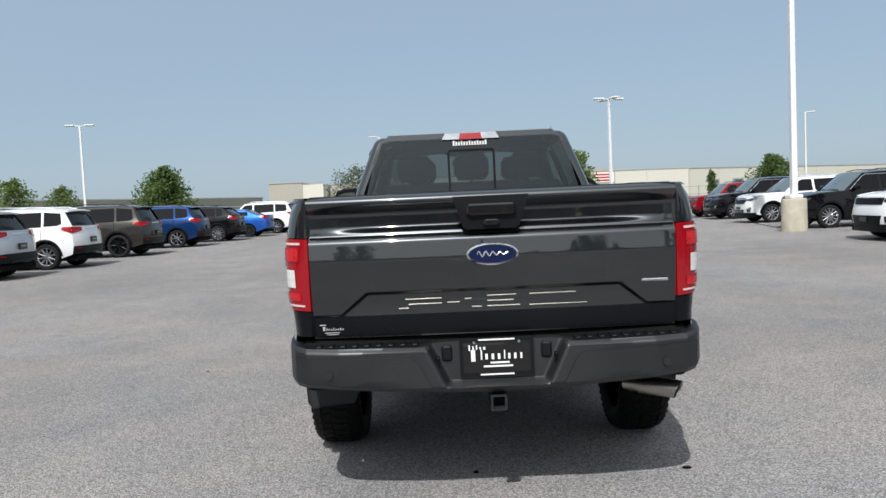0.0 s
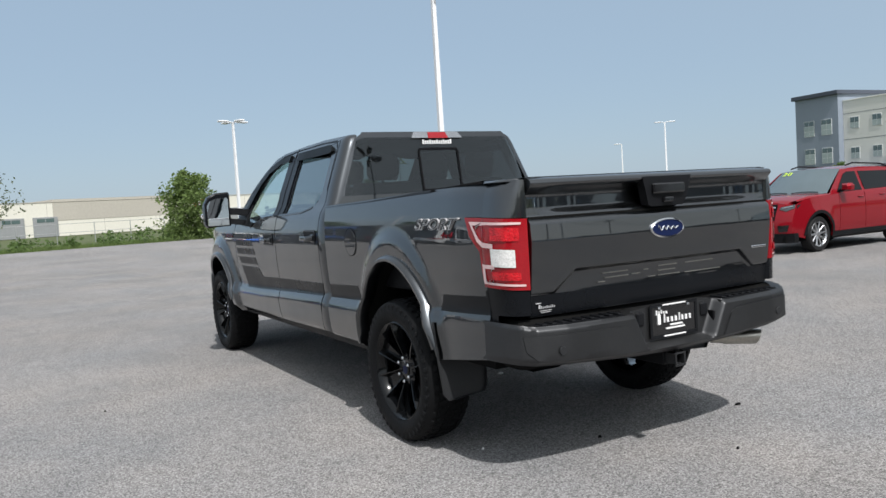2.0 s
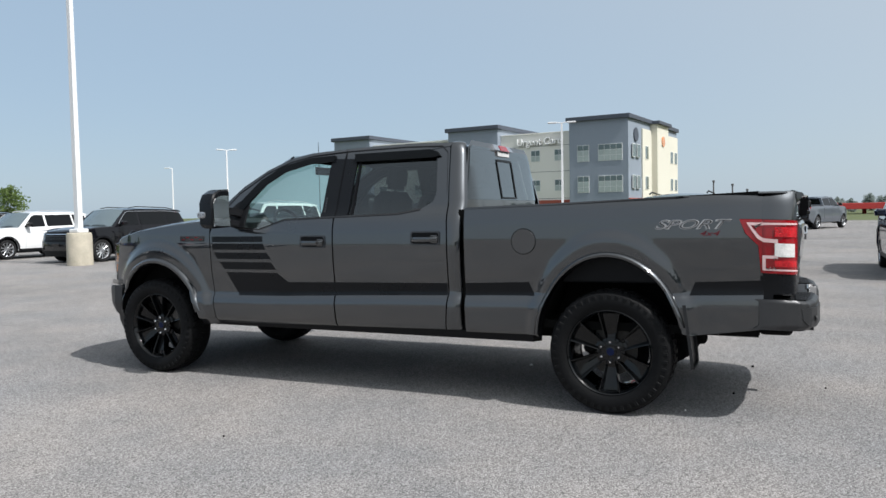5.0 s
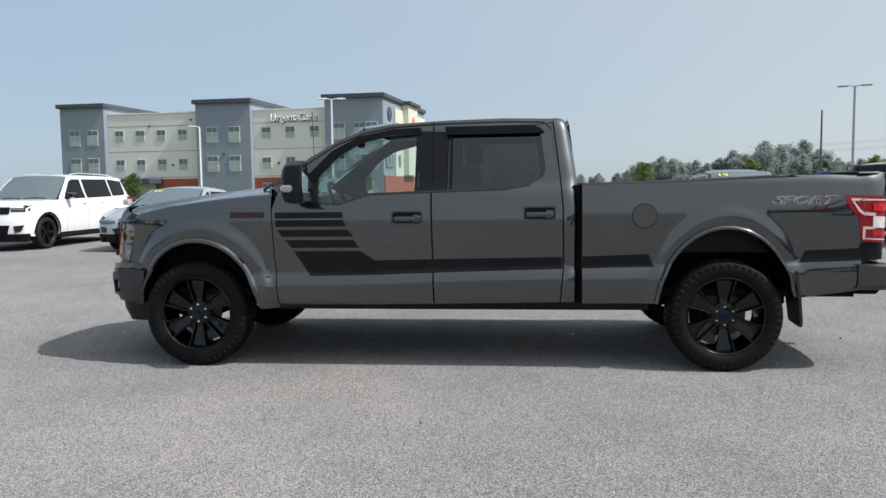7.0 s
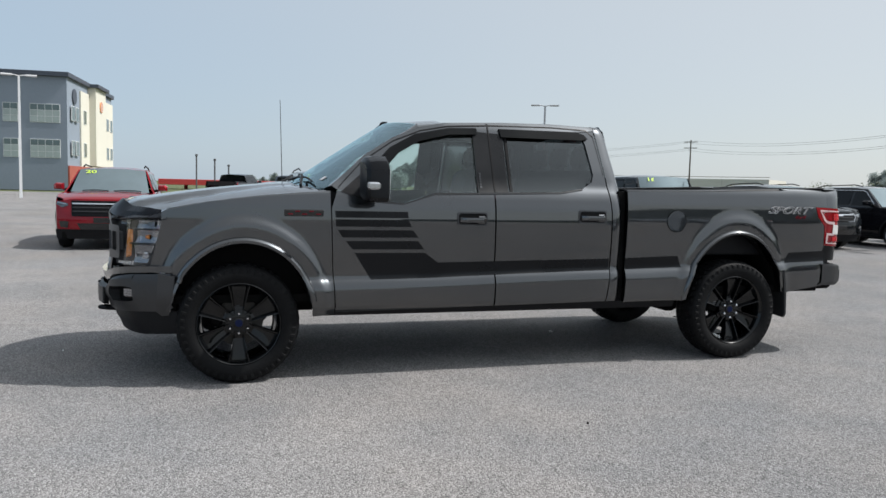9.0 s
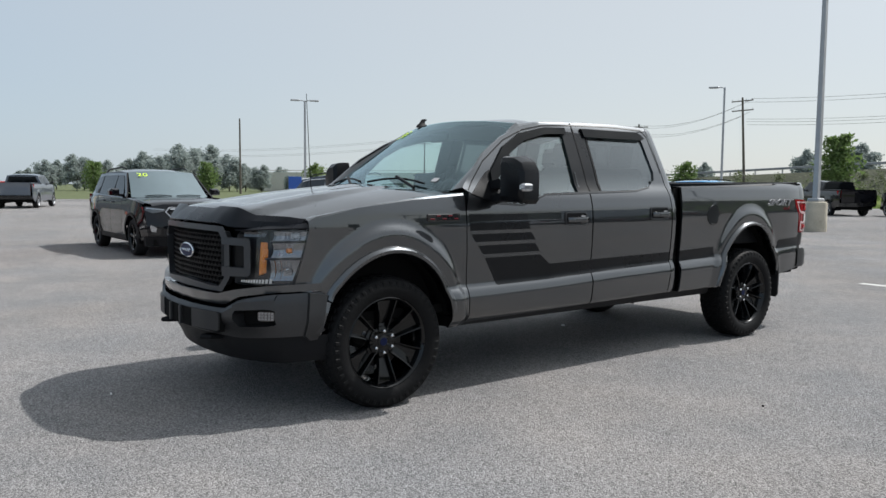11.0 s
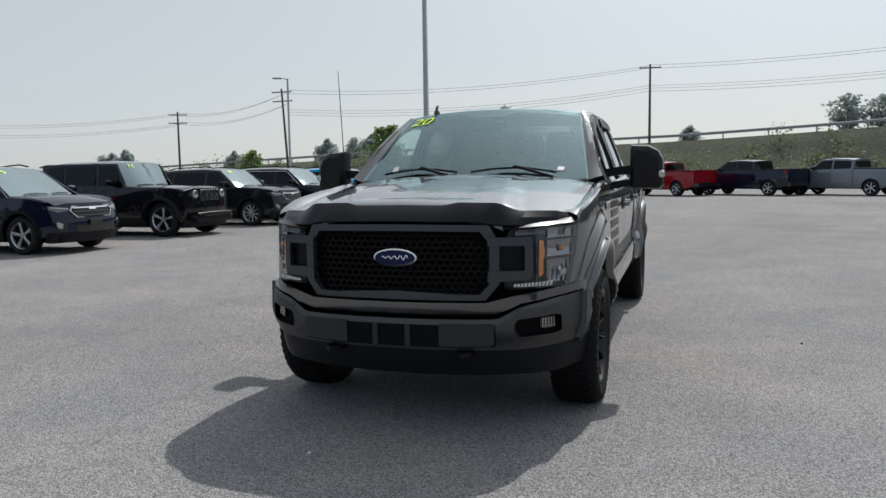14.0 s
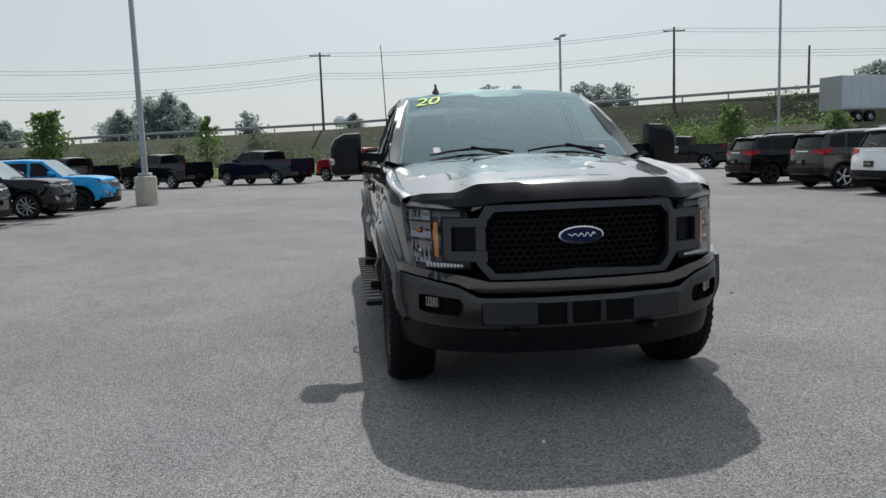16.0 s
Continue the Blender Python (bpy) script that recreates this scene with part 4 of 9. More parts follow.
XM = [-0.632 + 0.0395 * i for i in range(33)]
XF = [0.632, 0.65, 0.69, 0.73, 0.77, 0.81, 0.833, 0.848]
XO = [0.848, 0.875, 0.90, 0.92, 0.938, 0.952, 0.962]
bumper = part("front_bumper", bumper_face(XM, fb_low, fb_top), M["bumper"], truck, "dark grey front bumper")
for s in (-1, 1):
    wing = join(bumper_face([s * x for x in XF], fog_top, fb_top), bumper_face([s * x for x in XF], fb_low, fog_low, 3), bumper_face([s * x for x in XO], fb_low, fb_top))
    part("bumper_wing", wing, M["bumper"], bumper)
    loop = [(s * x, fog_top(x)) for x in XF] + [(s * x, fog_low(x)) for x in XF[::-1]]
    part("fog_surround", loft([[(x, bump_nose(x, 0.062 - 0.06 * ease(z, 0.60, 0.47)), z) for x, z in loop], [(x, bump_nose(x, -0.015), z) for x, z in loop]], True, False), M["black"], bumper)
both("bumper_end", sheet([(2.415, 0.738), (2.52, 0.755), (2.535, 0.50), (2.50, 0.468), (2.455, 0.472), (2.432, 0.60)], 0.04, lambda y, z: (-(0.962 + 0.12 * (2.5 - y) - 0.05 * ease(z, 0.6, 0.44)), y, z), (0.03, 0, 0)), M["bumper"])
part("lower_grille", sheet([(-0.54, 0.615), (0.54, 0.615), (0.535, 0.502), (-0.535, 0.502)], 0.06, lambda x, z: (x, bump_nose(x, 0.066), z), (0, -0.03, 0)), M["under"], bumper)
both("lower_grille_pad", sheet([(0.262, 0.622), (0.258, 0.616), (0.258, 0.514), (0.264, 0.508), (0.520, 0.508), (0.534, 0.518), (0.536, 0.612), (0.524, 0.622)], 0.05, lambda x, z: (-x, bump_nose(x, 0.076), z), (0, -0.03, 0)), M["satin"], parent=bumper)
for x in (-0.09, 0.09):
    part("grille_post", box(x - 0.015, x + 0.015, 2.945, 2.985, 0.50, 0.618, 0.006), M["satin"], bumper)
both("fog_pocket", sheet([(0.622, 0.675), (0.86, 0.69), (0.86, 0.54), (0.622, 0.515)], 0.05, lambda x, z: (-x, bump_nose(x, -0.01), z)), M["under"], parent=bumper)
fogs = both("fog_light", sheet([(0.745, 0.632), (0.760, 0.640), (0.808, 0.642), (0.820, 0.634), (0.820, 0.592), (0.805, 0.584), (0.760, 0.582), (0.745, 0.592)], 0.02, lambda x, z: (-x, bump_nose(x, 0.012), z), (0, -0.03, 0)), M["gloss"], "small clear fog light", bumper)
for sg, fg in ((1, fogs[0]), (-1, fogs[1])):
    for q in range(5):
        for w in range(3):
            x0, z0 = 0.751 + 0.0135 * q, 0.590 + 0.0165 * w
            g = sheet([(x0, z0), (x0 + 0.0115, z0), (x0 + 0.0115, z0 + 0.014), (x0, z0 + 0.014)], 0.004, lambda x, z: (-x, bump_nose(x, 0.0125) + 0.006 * math.sin((x - x0) / 0.0115 * math.pi), z))
            part("fog_facet", g if sg > 0 else mirrored(g), M["reflector"], fg)
ad = [(-0.945, 0.50), (0.945, 0.50), (0.945, 0.38), (0.915, 0.345), (0.80, 0.328), (0.45, 0.318), (-0.45, 0.318), (-0.80, 0.328), (-0.915, 0.345), (-0.945, 0.38)]
part("air_dam", sheet(ad, 0.045, lambda x, z: (x, bump_nose(x, -0.025 - 0.16 * (0.5 - z) - 0.03 * ease(z, 0.42, 0.33)), z), (0, -0.10, 0)), M["black"], truck, "black plastic air dam")
both("tow_hook", tube([(-0.40, 2.72, 0.44), (-0.40, 2.90, 0.455), (-0.37, 2.94, 0.455), (-0.34, 2.90, 0.455), (-0.34, 2.72, 0.44)], 0.016, 8), M["black"], "black tow hook")
part("nose_filler", sheet([(-0.905, 1.10), (0.905, 1.10), (0.905, 0.5), (-0.905, 0.5)], 0.08, lambda x, z: (x, bump_nose(x, -0.10), z)), M["under"], truck)

# ---- rear of the truck ----
REAR = [(0.0, 0.930), (0.10, 0.922), (0.155, 0.900), (0.205, 0.855), (0.225, 0.815), (0.235, 0.80)]


def corner_map(d=0.0, top=1.28):
    """Round the rear corner: s is the way from the flank to the tailgate's edge."""
    pts = [(-0.946, -2.925), (-0.942, -2.985), (-0.932, -3.03), (-0.914, -3.068), (-0.886, -3.094), (-0.852, -3.106), (-0.829, -3.110)]
    acc = [0.0]
    for a, b in zip(pts, pts[1:]):
        acc.append(acc[-1] + math.dist(a, b))

    def f(s, z):
        x, y = lerp(s, [(t, p[0]) for t, p in zip(acc, pts)]), lerp(s, [(t, p[1]) for t, p in zip(acc, pts)])
        lean = 0.10 * max(0.0, z - 1.25) ** 1.4
        x += (soft(1.0, BED, 0.01) - soft(max(z, 0.84), BED, 0.012)) * ease(acc[-1] - s, 0, 0.12)
        return (x - d * ease(acc[-1] - s, 0.02, 0.14), y - d * ease(s, 0.02, 0.14) - lean * 0, z)
    return f, acc[-1]


cm, CL = corner_map()
cm2, _ = corner_map(0.006)
cm3, _ = corner_map(0.011)
both("bed_corner", sheet([(0, 1.441), (0, 1.273), (CL, 1.262), (CL, 1.435)], (0.02, 0.03), cm, (0.02, 0.02, 0)), M["grey"])
both("bed_corner", sheet([(0, 0.945), (0, 0.60), (0.05, 0.60), (0.06, 0.815), (CL, 0.815), (CL, 0.928)], (0.02, 0.04), cm, (0.02, 0.02, 0)), M["decal"], "black lower corner of the bed")
inner_f = lambda y, z: (-(body_x(y, z) + 0.004), y, z)
tl, tr = both("taillight", join(sheet([(-2.795, 1.275), (-2.93, 1.271), (-2.93, 0.947), (-2.917, 0.947), (-2.902, 1.114), (-2.83, 1.189)], 0.03, inner_f, (0.02, 0, 0)),
                                sheet([(0.004, 1.271), (0.004, 0.947), (CL, 0.932), (CL, 1.258)], (0.02, 0.04), cm2, (0.01, 0.02, 0))), M["red"], "red taillight with a pale bracket")
ring = lambda geo: (part("light_guide", geo, M["pink"], tl), part("light_guide", mirrored(geo), M["pink"], tr))
cl2 = lambda y, z: (-(body_x(y, z) + 0.008), y, z)
ring(sheet([(-2.835, 1.255), (-2.93, 1.252), (-2.93, 1.236), (-2.858, 1.238), (-2.905, 1.175), (-2.93, 1.158), (-2.93, 1.135), (-2.893, 1.160)], 0.04, cl2))
ring(sheet([(0.005, 1.252), (0.005, 1.239), (CL * 0.86, 1.234), (CL * 0.86, 1.244)], (0.02, 0.05), cm3))
ring(sheet([(0.005, 1.158), (0.005, 1.135), (0.08, 1.128), (0.08, 1.150)], (0.02, 0.05), cm3))
ring(sheet([(0.0, 1.055), (0.08, 1.052), (0.08, 1.034), (0.018, 1.036), (0.018, 0.974), (CL * 0.9, 0.961), (CL * 0.9, 0.952), (0.0, 0.964)], (0.02, 0.03), cm3))
for ob, sg in ((tl, 0), (tr, 1)):
    g = sheet([(0.065, 1.128), (0.065, 1.046), (CL * 0.74, 1.040), (CL * 0.74, 1.120)], (0.02, 0.03), cm3)
    part("reverse_lens", mirrored(g) if sg else g, M["whitelens"], ob, "clear reversing lamp")
    for z0, z1 in ((1.165, 1.225), (0.985, 1.022)):
        g = sheet([(0.065, z1), (0.065, z0), (CL * 0.82, z0 - 0.006), (CL * 0.82, z1 - 0.006)], (0.02, 0.02), cm3)
        part("bulb_window", mirrored(g) if sg else g, M["redlamp"], ob)

GATE_Y = [(0.79, -3.105), (0.84, -3.118), (1.00, -3.140), (1.15, -3.156), (1.235, -3.150), (1.252, -3.135), (1.265, -3.122), (1.28, -3.122), (1.30, -3.120), (1.36, -3.120), (1.395, -3.158), (1.415, -3.174), (1.432, -3.164), (1.442, -3.13)]


def gate(x, z):
    y = soft(z, GATE_Y, 0.006)
    lip = 1.008 if abs(x) < 0.57 else max(0.910, 1.008 - 0.82 * (abs(x) - 0.57))
    y += 0.022 * ease(lip - z, -0.003, 0.017) * (1 - ease(1.0 - z, 0.02, 0.20))
    bow = 0.022 * (x / 0.8) ** 2
    scoop = 0.038 * ease(z, 1.27, 1.30) * ease(z, 1.405, 1.37) * ease(0.78 - abs(x), 0.0, 0.28)
    return (x, y + bow + scoop, z)


tailgate = part("tailgate", sheet([(-0.819, 0.80), (0.819, 0.80), (0.822, 1.432), (0.72, 1.440), (-0.72, 1.440), (-0.822, 1.432)], (0.010, 0.005), gate, (0, 0.05, 0), cuts1=(0.910, 1.008, 1.252, 1.265)), M["grey"], truck, "stamped tailgate with a scooped top")
part("gate_seam", sheet([(-0.817, 1.263), (0.817, 1.263), (0.817, 1.253), (-0.817, 1.253)], (0.03, 0.02), lambda x, z: (x, gate(x, 1.253)[1] - 0.0015, z), (0, 0.02, 0)), M["under"], tailgate)
# black sheet stands in for bumper and ground mirrored low on the gate
part("gate_band", sheet([(-0.817, 0.805), (0.817, 0.805), (0.817, 0.90), (-0.817, 0.90)], (0.05, 0.03), lambda x, z: (x, gate(x, z)[1] - 0.002, z)), M["decal"], tailgate, "matt black band")
part("gate_cap", sheet([(-0.812, -3.158), (0.812, -3.158), (0.812, -3.06), (-0.812, -3.06)], 0.05, lambda x, y: (x, y + 0.022 * (x / 0.8) ** 2, 1.446 - 8 * (y + 3.11) ** 2), (0, 0, -0.03)), M["black"], tailgate, "black plastic cap")
bezel = part("handle_bezel", sheet([(-0.168, 1.42), (0.168, 1.42), (0.125, 1.282), (0.105, 1.272), (-0.105, 1.272), (-0.125, 1.282)], 0.03, lambda x, z: (x, -3.172 + 0.10 * max(0, 1.36 - z), z), (0, 0.05, 0)), M["black"], tailgate, "black handle bezel with a camera")
part("handle", box(-0.108, 0.108, -3.192, -3.165, 1.335, 1.385, 0.008), M["gloss"], bezel)
part("camera_eye", box(-0.035, 0.035, -3.185, -3.15, 1.29, 1.315, 0.006), M["gloss"], bezel)
badge(tailgate, -3.150, 1.160, 0.116, 0.050, -1)
# stamped letters as bars; bright steel stands in for light on their edges
for x0, x1, z0, z1 in ((-0.40, -0.235, 0.965, 0.972), (-0.385, -0.235, 0.942, 0.948), (-0.43, -0.385, 0.925, 0.931), (-0.21, -0.155, 0.944, 0.950), (-0.13, -0.10, 0.958, 0.964), (-0.10, -0.055, 0.920, 0.926), (-0.03, 0.10, 0.968, 0.974),
                       (-0.03, 0.09, 0.944, 0.950), (-0.03, 0.12, 0.920, 0.926), (0.16, 0.37, 0.968, 0.974), (0.16, 0.42, 0.918, 0.924)):
    part("emboss", box(x0, x1, gate(0, 0.95)[1] - 0.006, gate(0, 0.95)[1] + 0.004, z0, z0 + 0.0042, 0.001), M["steel"], tailgate)
part("side_badge", box(0.665, 0.785, gate(0.72, 1.0)[1] - 0.008, gate(0.72, 1.0)[1], 1.003, 1.016, 0.003), M["chrome"], tailgate)
for x0, x1, z0, z1 in [(-0.795, -0.765, 0.862, 0.866), (-0.780, -0.770, 0.838, 0.856), (-0.772, -0.705, 0.826, 0.829), (-0.765, -0.710, 0.818, 0.8205)] + [(-0.765 + 0.0105 * k, -0.7605 + 0.0105 * k, 0.838, 0.846 if k % 3 else 0.850) for k in range(8)]:
    part("print_bar", box(x0, x1, gate(-0.72, z0)[1] - 0.006, gate(-0.72, z0)[1] - 0.002, z0, z1), M["print"], tailgate)

# bed
part("bed_floor", box(-0.80, 0.80, -3.05, -0.96, 0.86, 0.90), M["black"], truck, "black bed liner")
both("bed_rail_end", loft([[(-0.925 + d, y, 1.430), (-0.91 + d, y, 1.440), (-0.84, y, 1.443), (-0.818, y, 1.438), (-0.818, y, 1.40)] for y, d in ((-2.90, 0.0), (-2.98, 0.008), (-3.04, 0.03), (-3.08, 0.07), (-3.10, 0.12))], closed=False, caps=False), M["grey"])
both("bed_inner_wall", box(-0.86, -0.80, -3.06, -0.96, 0.86, 1.37, 0.01), M["black"])
part("bed_front_wall", box(-0.90, 0.90, -0.985, -0.955, 0.60, 1.375, 0.01), M["black"], truck)
both("bed_rail_cap", loft([[(-(body_x(y, z) + 0.003), y, z), (-0.925, y, z + 0.013), (-0.86, y, z + 0.015), (-0.80, y, z + 0.010), (-0.80, y, z - 0.05)] for y, z in ((-0.966, 1.372), (-1.6, 1.386), (-2.42, 1.411), (-2.90, 1.430))], closed=False, caps=False), M["black"], "black bed rail cap")
part("fuel_door", join(lathe([(0, 0.087), (-0.003, 0.085), (-0.003, 0.0)], 28)), M["grey"], truck, "round fuel door").matrix_basis = pose(-0.9715, -1.408, 1.143, 0, 0, 0)
ringo = [(-0.9735, -1.408 + 0.090 * math.cos(2 * math.pi * k / 28), 1.143 + 0.090 * math.sin(2 * math.pi * k / 28)) for k in range(28)]
part("fuel_door_gap", loft([ringo, [(x + 0.0, -1.408 + (y + 1.408) * 0.955, 1.143 + (z - 1.143) * 0.955) for x, y, z in ringo]], True, False), M["under"], truck)

# rear bumper
# dark block added to stop sunlight passing between bumper and tailgate
part("rear_crossmember", box(-0.88, 0.88, -3.09, -2.90, 0.56, 0.79, 0.02), M["under"], truck)
RB = [(0.0, -3.228), (0.36, -3.236), (0.70, -3.218), (0.85, -3.182), (0.905, -3.135), (0.942, -3.05), (0.955, -2.975)]
RB_TOP = [(0.0, 0.776), (0.28, 0.776), (0.32, 0.764), (0.85, 0.768), (0.955, 0.788)]
RB_LOW = [(0.0, 0.548), (0.25, 0.556), (0.55, 0.572), (0.88, 0.590), (0.955, 0.602)]


def rear_face(x, z, proud=0.0):
    """The bumper's face: a wide recess with slanting cheeks in the middle, rounded edges."""
    ax = abs(x)
    y = lerp(ax, RB) - proud
    cheek = (ax - (0.222 + 0.46 * (z - 0.592))) / 1.1
    sunk = (1 - ease(cheek, -0.018, 0.018)) * ease(z, 0.582, 0.600)
    y += 0.066 * sunk
    y += 0.022 * ease(z, lerp(ax, RB_TOP) - 0.016, lerp(ax, RB_TOP)) * (1 - sunk)
    y += 0.035 * ease(z, lerp(ax, RB_LOW) + 0.030, lerp(ax, RB_LOW))
    return (x, y, z)


rbx = [0.12 * k for k in range(8)] + [0.90, 0.93, 0.945, 0.955]
outline = [(-x, lerp(x, RB_TOP)) for x in rbx[::-1]] + [(x, lerp(x, RB_TOP)) for x in rbx[1:]] + [(x, lerp(x, RB_LOW)) for x in rbx[::-1]] + [(-x, lerp(x, RB_LOW)) for x in rbx[1:]]
rear_bumper = part("rear_bumper", sheet(outline, (0.007, 0.008), rear_face, (0, 0.07, 0)), M["bumper"], truck, "dark grey rear step bumper", 40)
both("step", sheet([(0.30, -3.215), (0.70, -3.195), (0.85, -3.160), (0.90, -3.10), (0.92, -3.0), (0.88, -2.98), (0.86, -3.08), (0.30, -3.08)], 0.05, lambda x, y: (-x, y, lerp(x, RB_TOP) - 0.003), (0, 0, -0.03)), M["bumper"], parent=rear_bumper)
both("step_pad", sheet([(0.335, -3.206), (0.70, -3.188), (0.82, -3.160), (0.845, -3.09), (0.31, -3.09)], 0.06, lambda x, y: (-x, y, lerp(x, RB_TOP) + 0.002), (0, 0, -0.006)), M["black"], "ribbed black step pad", rear_bumper)
for k in range(9):
    both("pad_rib", box(-(0.375 + 0.054 * k), -(0.350 + 0.054 * k), -3.188 + 0.003 * k, -3.10, 0.766, 0.776, 0.003), M["black"], parent=rear_bumper)
panel = [(0.40, 0.722), (0.372, 0.716), (0.350, 0.700), (0.292, 0.588), (0.55, 0.594), (0.80, 0.606), (0.86, 0.622), (0.895, 0.66), (0.905, 0.728), (0.86, 0.730)]
both("bumper_panel", sheet(panel, (0.03, 0.02), lambda x, z: rear_face(-x, z, 0.009), (0, 0.02, 0)), M["bumper"], "raised face panel", rear_bumper, 30)
both("bumper_slot", box(-0.268, -0.255, -3.205, -3.15, 0.655, 0.715, 0.004), M["mesh"], parent=rear_bumper)
part("plate_recess", box(-0.168, 0.168, -3.166, -3.150, 0.612, 0.776, 0.006), M["black"], rear_bumper)
plate = part("licence_plate", box(-0.158, 0.158, -3.176, -3.163, 0.622, 0.782, 0.004), M["gloss"], truck, "black dealer plate with white print")
part("plate_frame", frame_ring([(-0.165, 0.788), (0.165, 0.788), (0.165, 0.616), (-0.165, 0.616)], [(-0.15, 0.772), (0.15, 0.772), (0.15, 0.632), (-0.15, 0.632)], lambda x, z: (x, -3.180, z), lambda x, z: (x, -3.174, z)), M["black"], plate)
for x0, x1, z0, z1 in ((-0.125, -0.115, 0.733, 0.757), (-0.108, -0.098, 0.736, 0.752), (-0.092, -0.083, 0.738, 0.757), (-0.076, -0.066, 0.736, 0.748), (-0.060, -0.045, 0.736, 0.748),
                       (-0.115, -0.085, 0.685, 0.735), (-0.072, -0.062, 0.692, 0.733), (-0.052, -0.034, 0.692, 0.716), (-0.024, -0.006, 0.692, 0.716), (0.004, 0.022, 0.692, 0.716), (0.032, 0.040, 0.692, 0.730),
                       (0.050, 0.066, 0.692, 0.716), (0.076, 0.094, 0.692, 0.716), (0.104, 0.118, 0.692, 0.716), (-0.03, 0.055, 0.673, 0.680), (-0.06, 0.07, 0.657, 0.664), (-0.08, 0.08, 0.777, 0.783), (-0.075, 0.075, 0.621, 0.629)):
    part("print_bar", box(x0, x0 + (x1 - x0) * (0.62 if z1 - z0 > 0.011 else 1.0), -3.1830, -3.1760, z0, z1 if z1 - z0 > 0.011 else z0 + 0.0065), M["white"], plate)
for x in (-0.10, 0.10):
    part("plate_screw", moved(lathe([(0, 0.008), (-0.004, 0.006), (-0.004, 0.0)], 10, "y"), pose(x, -3.180, 0.768)), M["chrome"], plate)
both("parking_sensor", moved(lathe([(0, 0.020), (-0.004, 0.018), (-0.004, 0.0)], 16, "y"), pose(-0.745, -3.222, 0.655)), M["satin"], parent=rear_bumper)
for sx in (-1, 1):
    part("socket", box(sx * 0.222 - 0.024, sx * 0.222 + 0.024, -3.180, -3.15, 0.690, 0.760, 0.008), M["black"], rear_bumper)
hitch = part("hitch_receiver", frame_ring([(-0.036, 0.538), (0.036, 0.538), (0.036, 0.466), (-0.036, 0.466)], [(-0.026, 0.528), (0.026, 0.528), (0.026, 0.476), (-0.026, 0.476)], lambda x, z: (x, -3.21, z), lambda x, z: (x, -3.08, z)), M["satin"], truck, "square steel hitch receiver", 20)
part("hitch_tube", box(-0.037, 0.037, -3.13, -2.85, 0.465, 0.539, 0.004), M["black"], hitch)
part("hitch_bar", tube([(-0.34, -2.98, 0.56), (0.34, -2.98, 0.56)], 0.035, 10), M["under"], hitch)
ex0, ex1 = Vector((0.640, -2.84, 0.478)), Vector((0.845, -2.99, 0.472))
exd = (ex1 - ex0).normalized()
exs = exd.cross(Vector((0, 0, 1))).normalized()
tip = [[tuple(ex0 + exd * (d + 0.018 * math.sin(t) * (d > 0.1)) + exs * (r * math.cos(t)) + Vector((0, 0, r * math.sin(t)))) for t in [2 * math.pi * k / 20 for k in range(20)]] for d, r in ((0.0, 0.034), (0.06, 0.036), (0.075, 0.043), (0.262, 0.044), (0.268, 0.042), (0.262, 0.038), (0.16, 0.036))]
part("exhaust_tip", loft(tip, True, False), M["steel"], truck, "bright angled exhaust tip")
both("mud_flap", sheet([(-0.992, 0.74), (-0.90, 0.72), (-0.70, 0.60), (-0.715, 0.38), (-0.735, 0.345), (-0.955, 0.330), (-0.978, 0.36), (-0.992, 0.55)], 0.05, lambda x, z: (x, -2.462 - 0.16 * max(0.0, 0.72 - z) + 0.10 * max(0.0, 0.72 - z) ** 2, z), (0, -0.02, 0)), M["satin"], "black rubber mud flap")

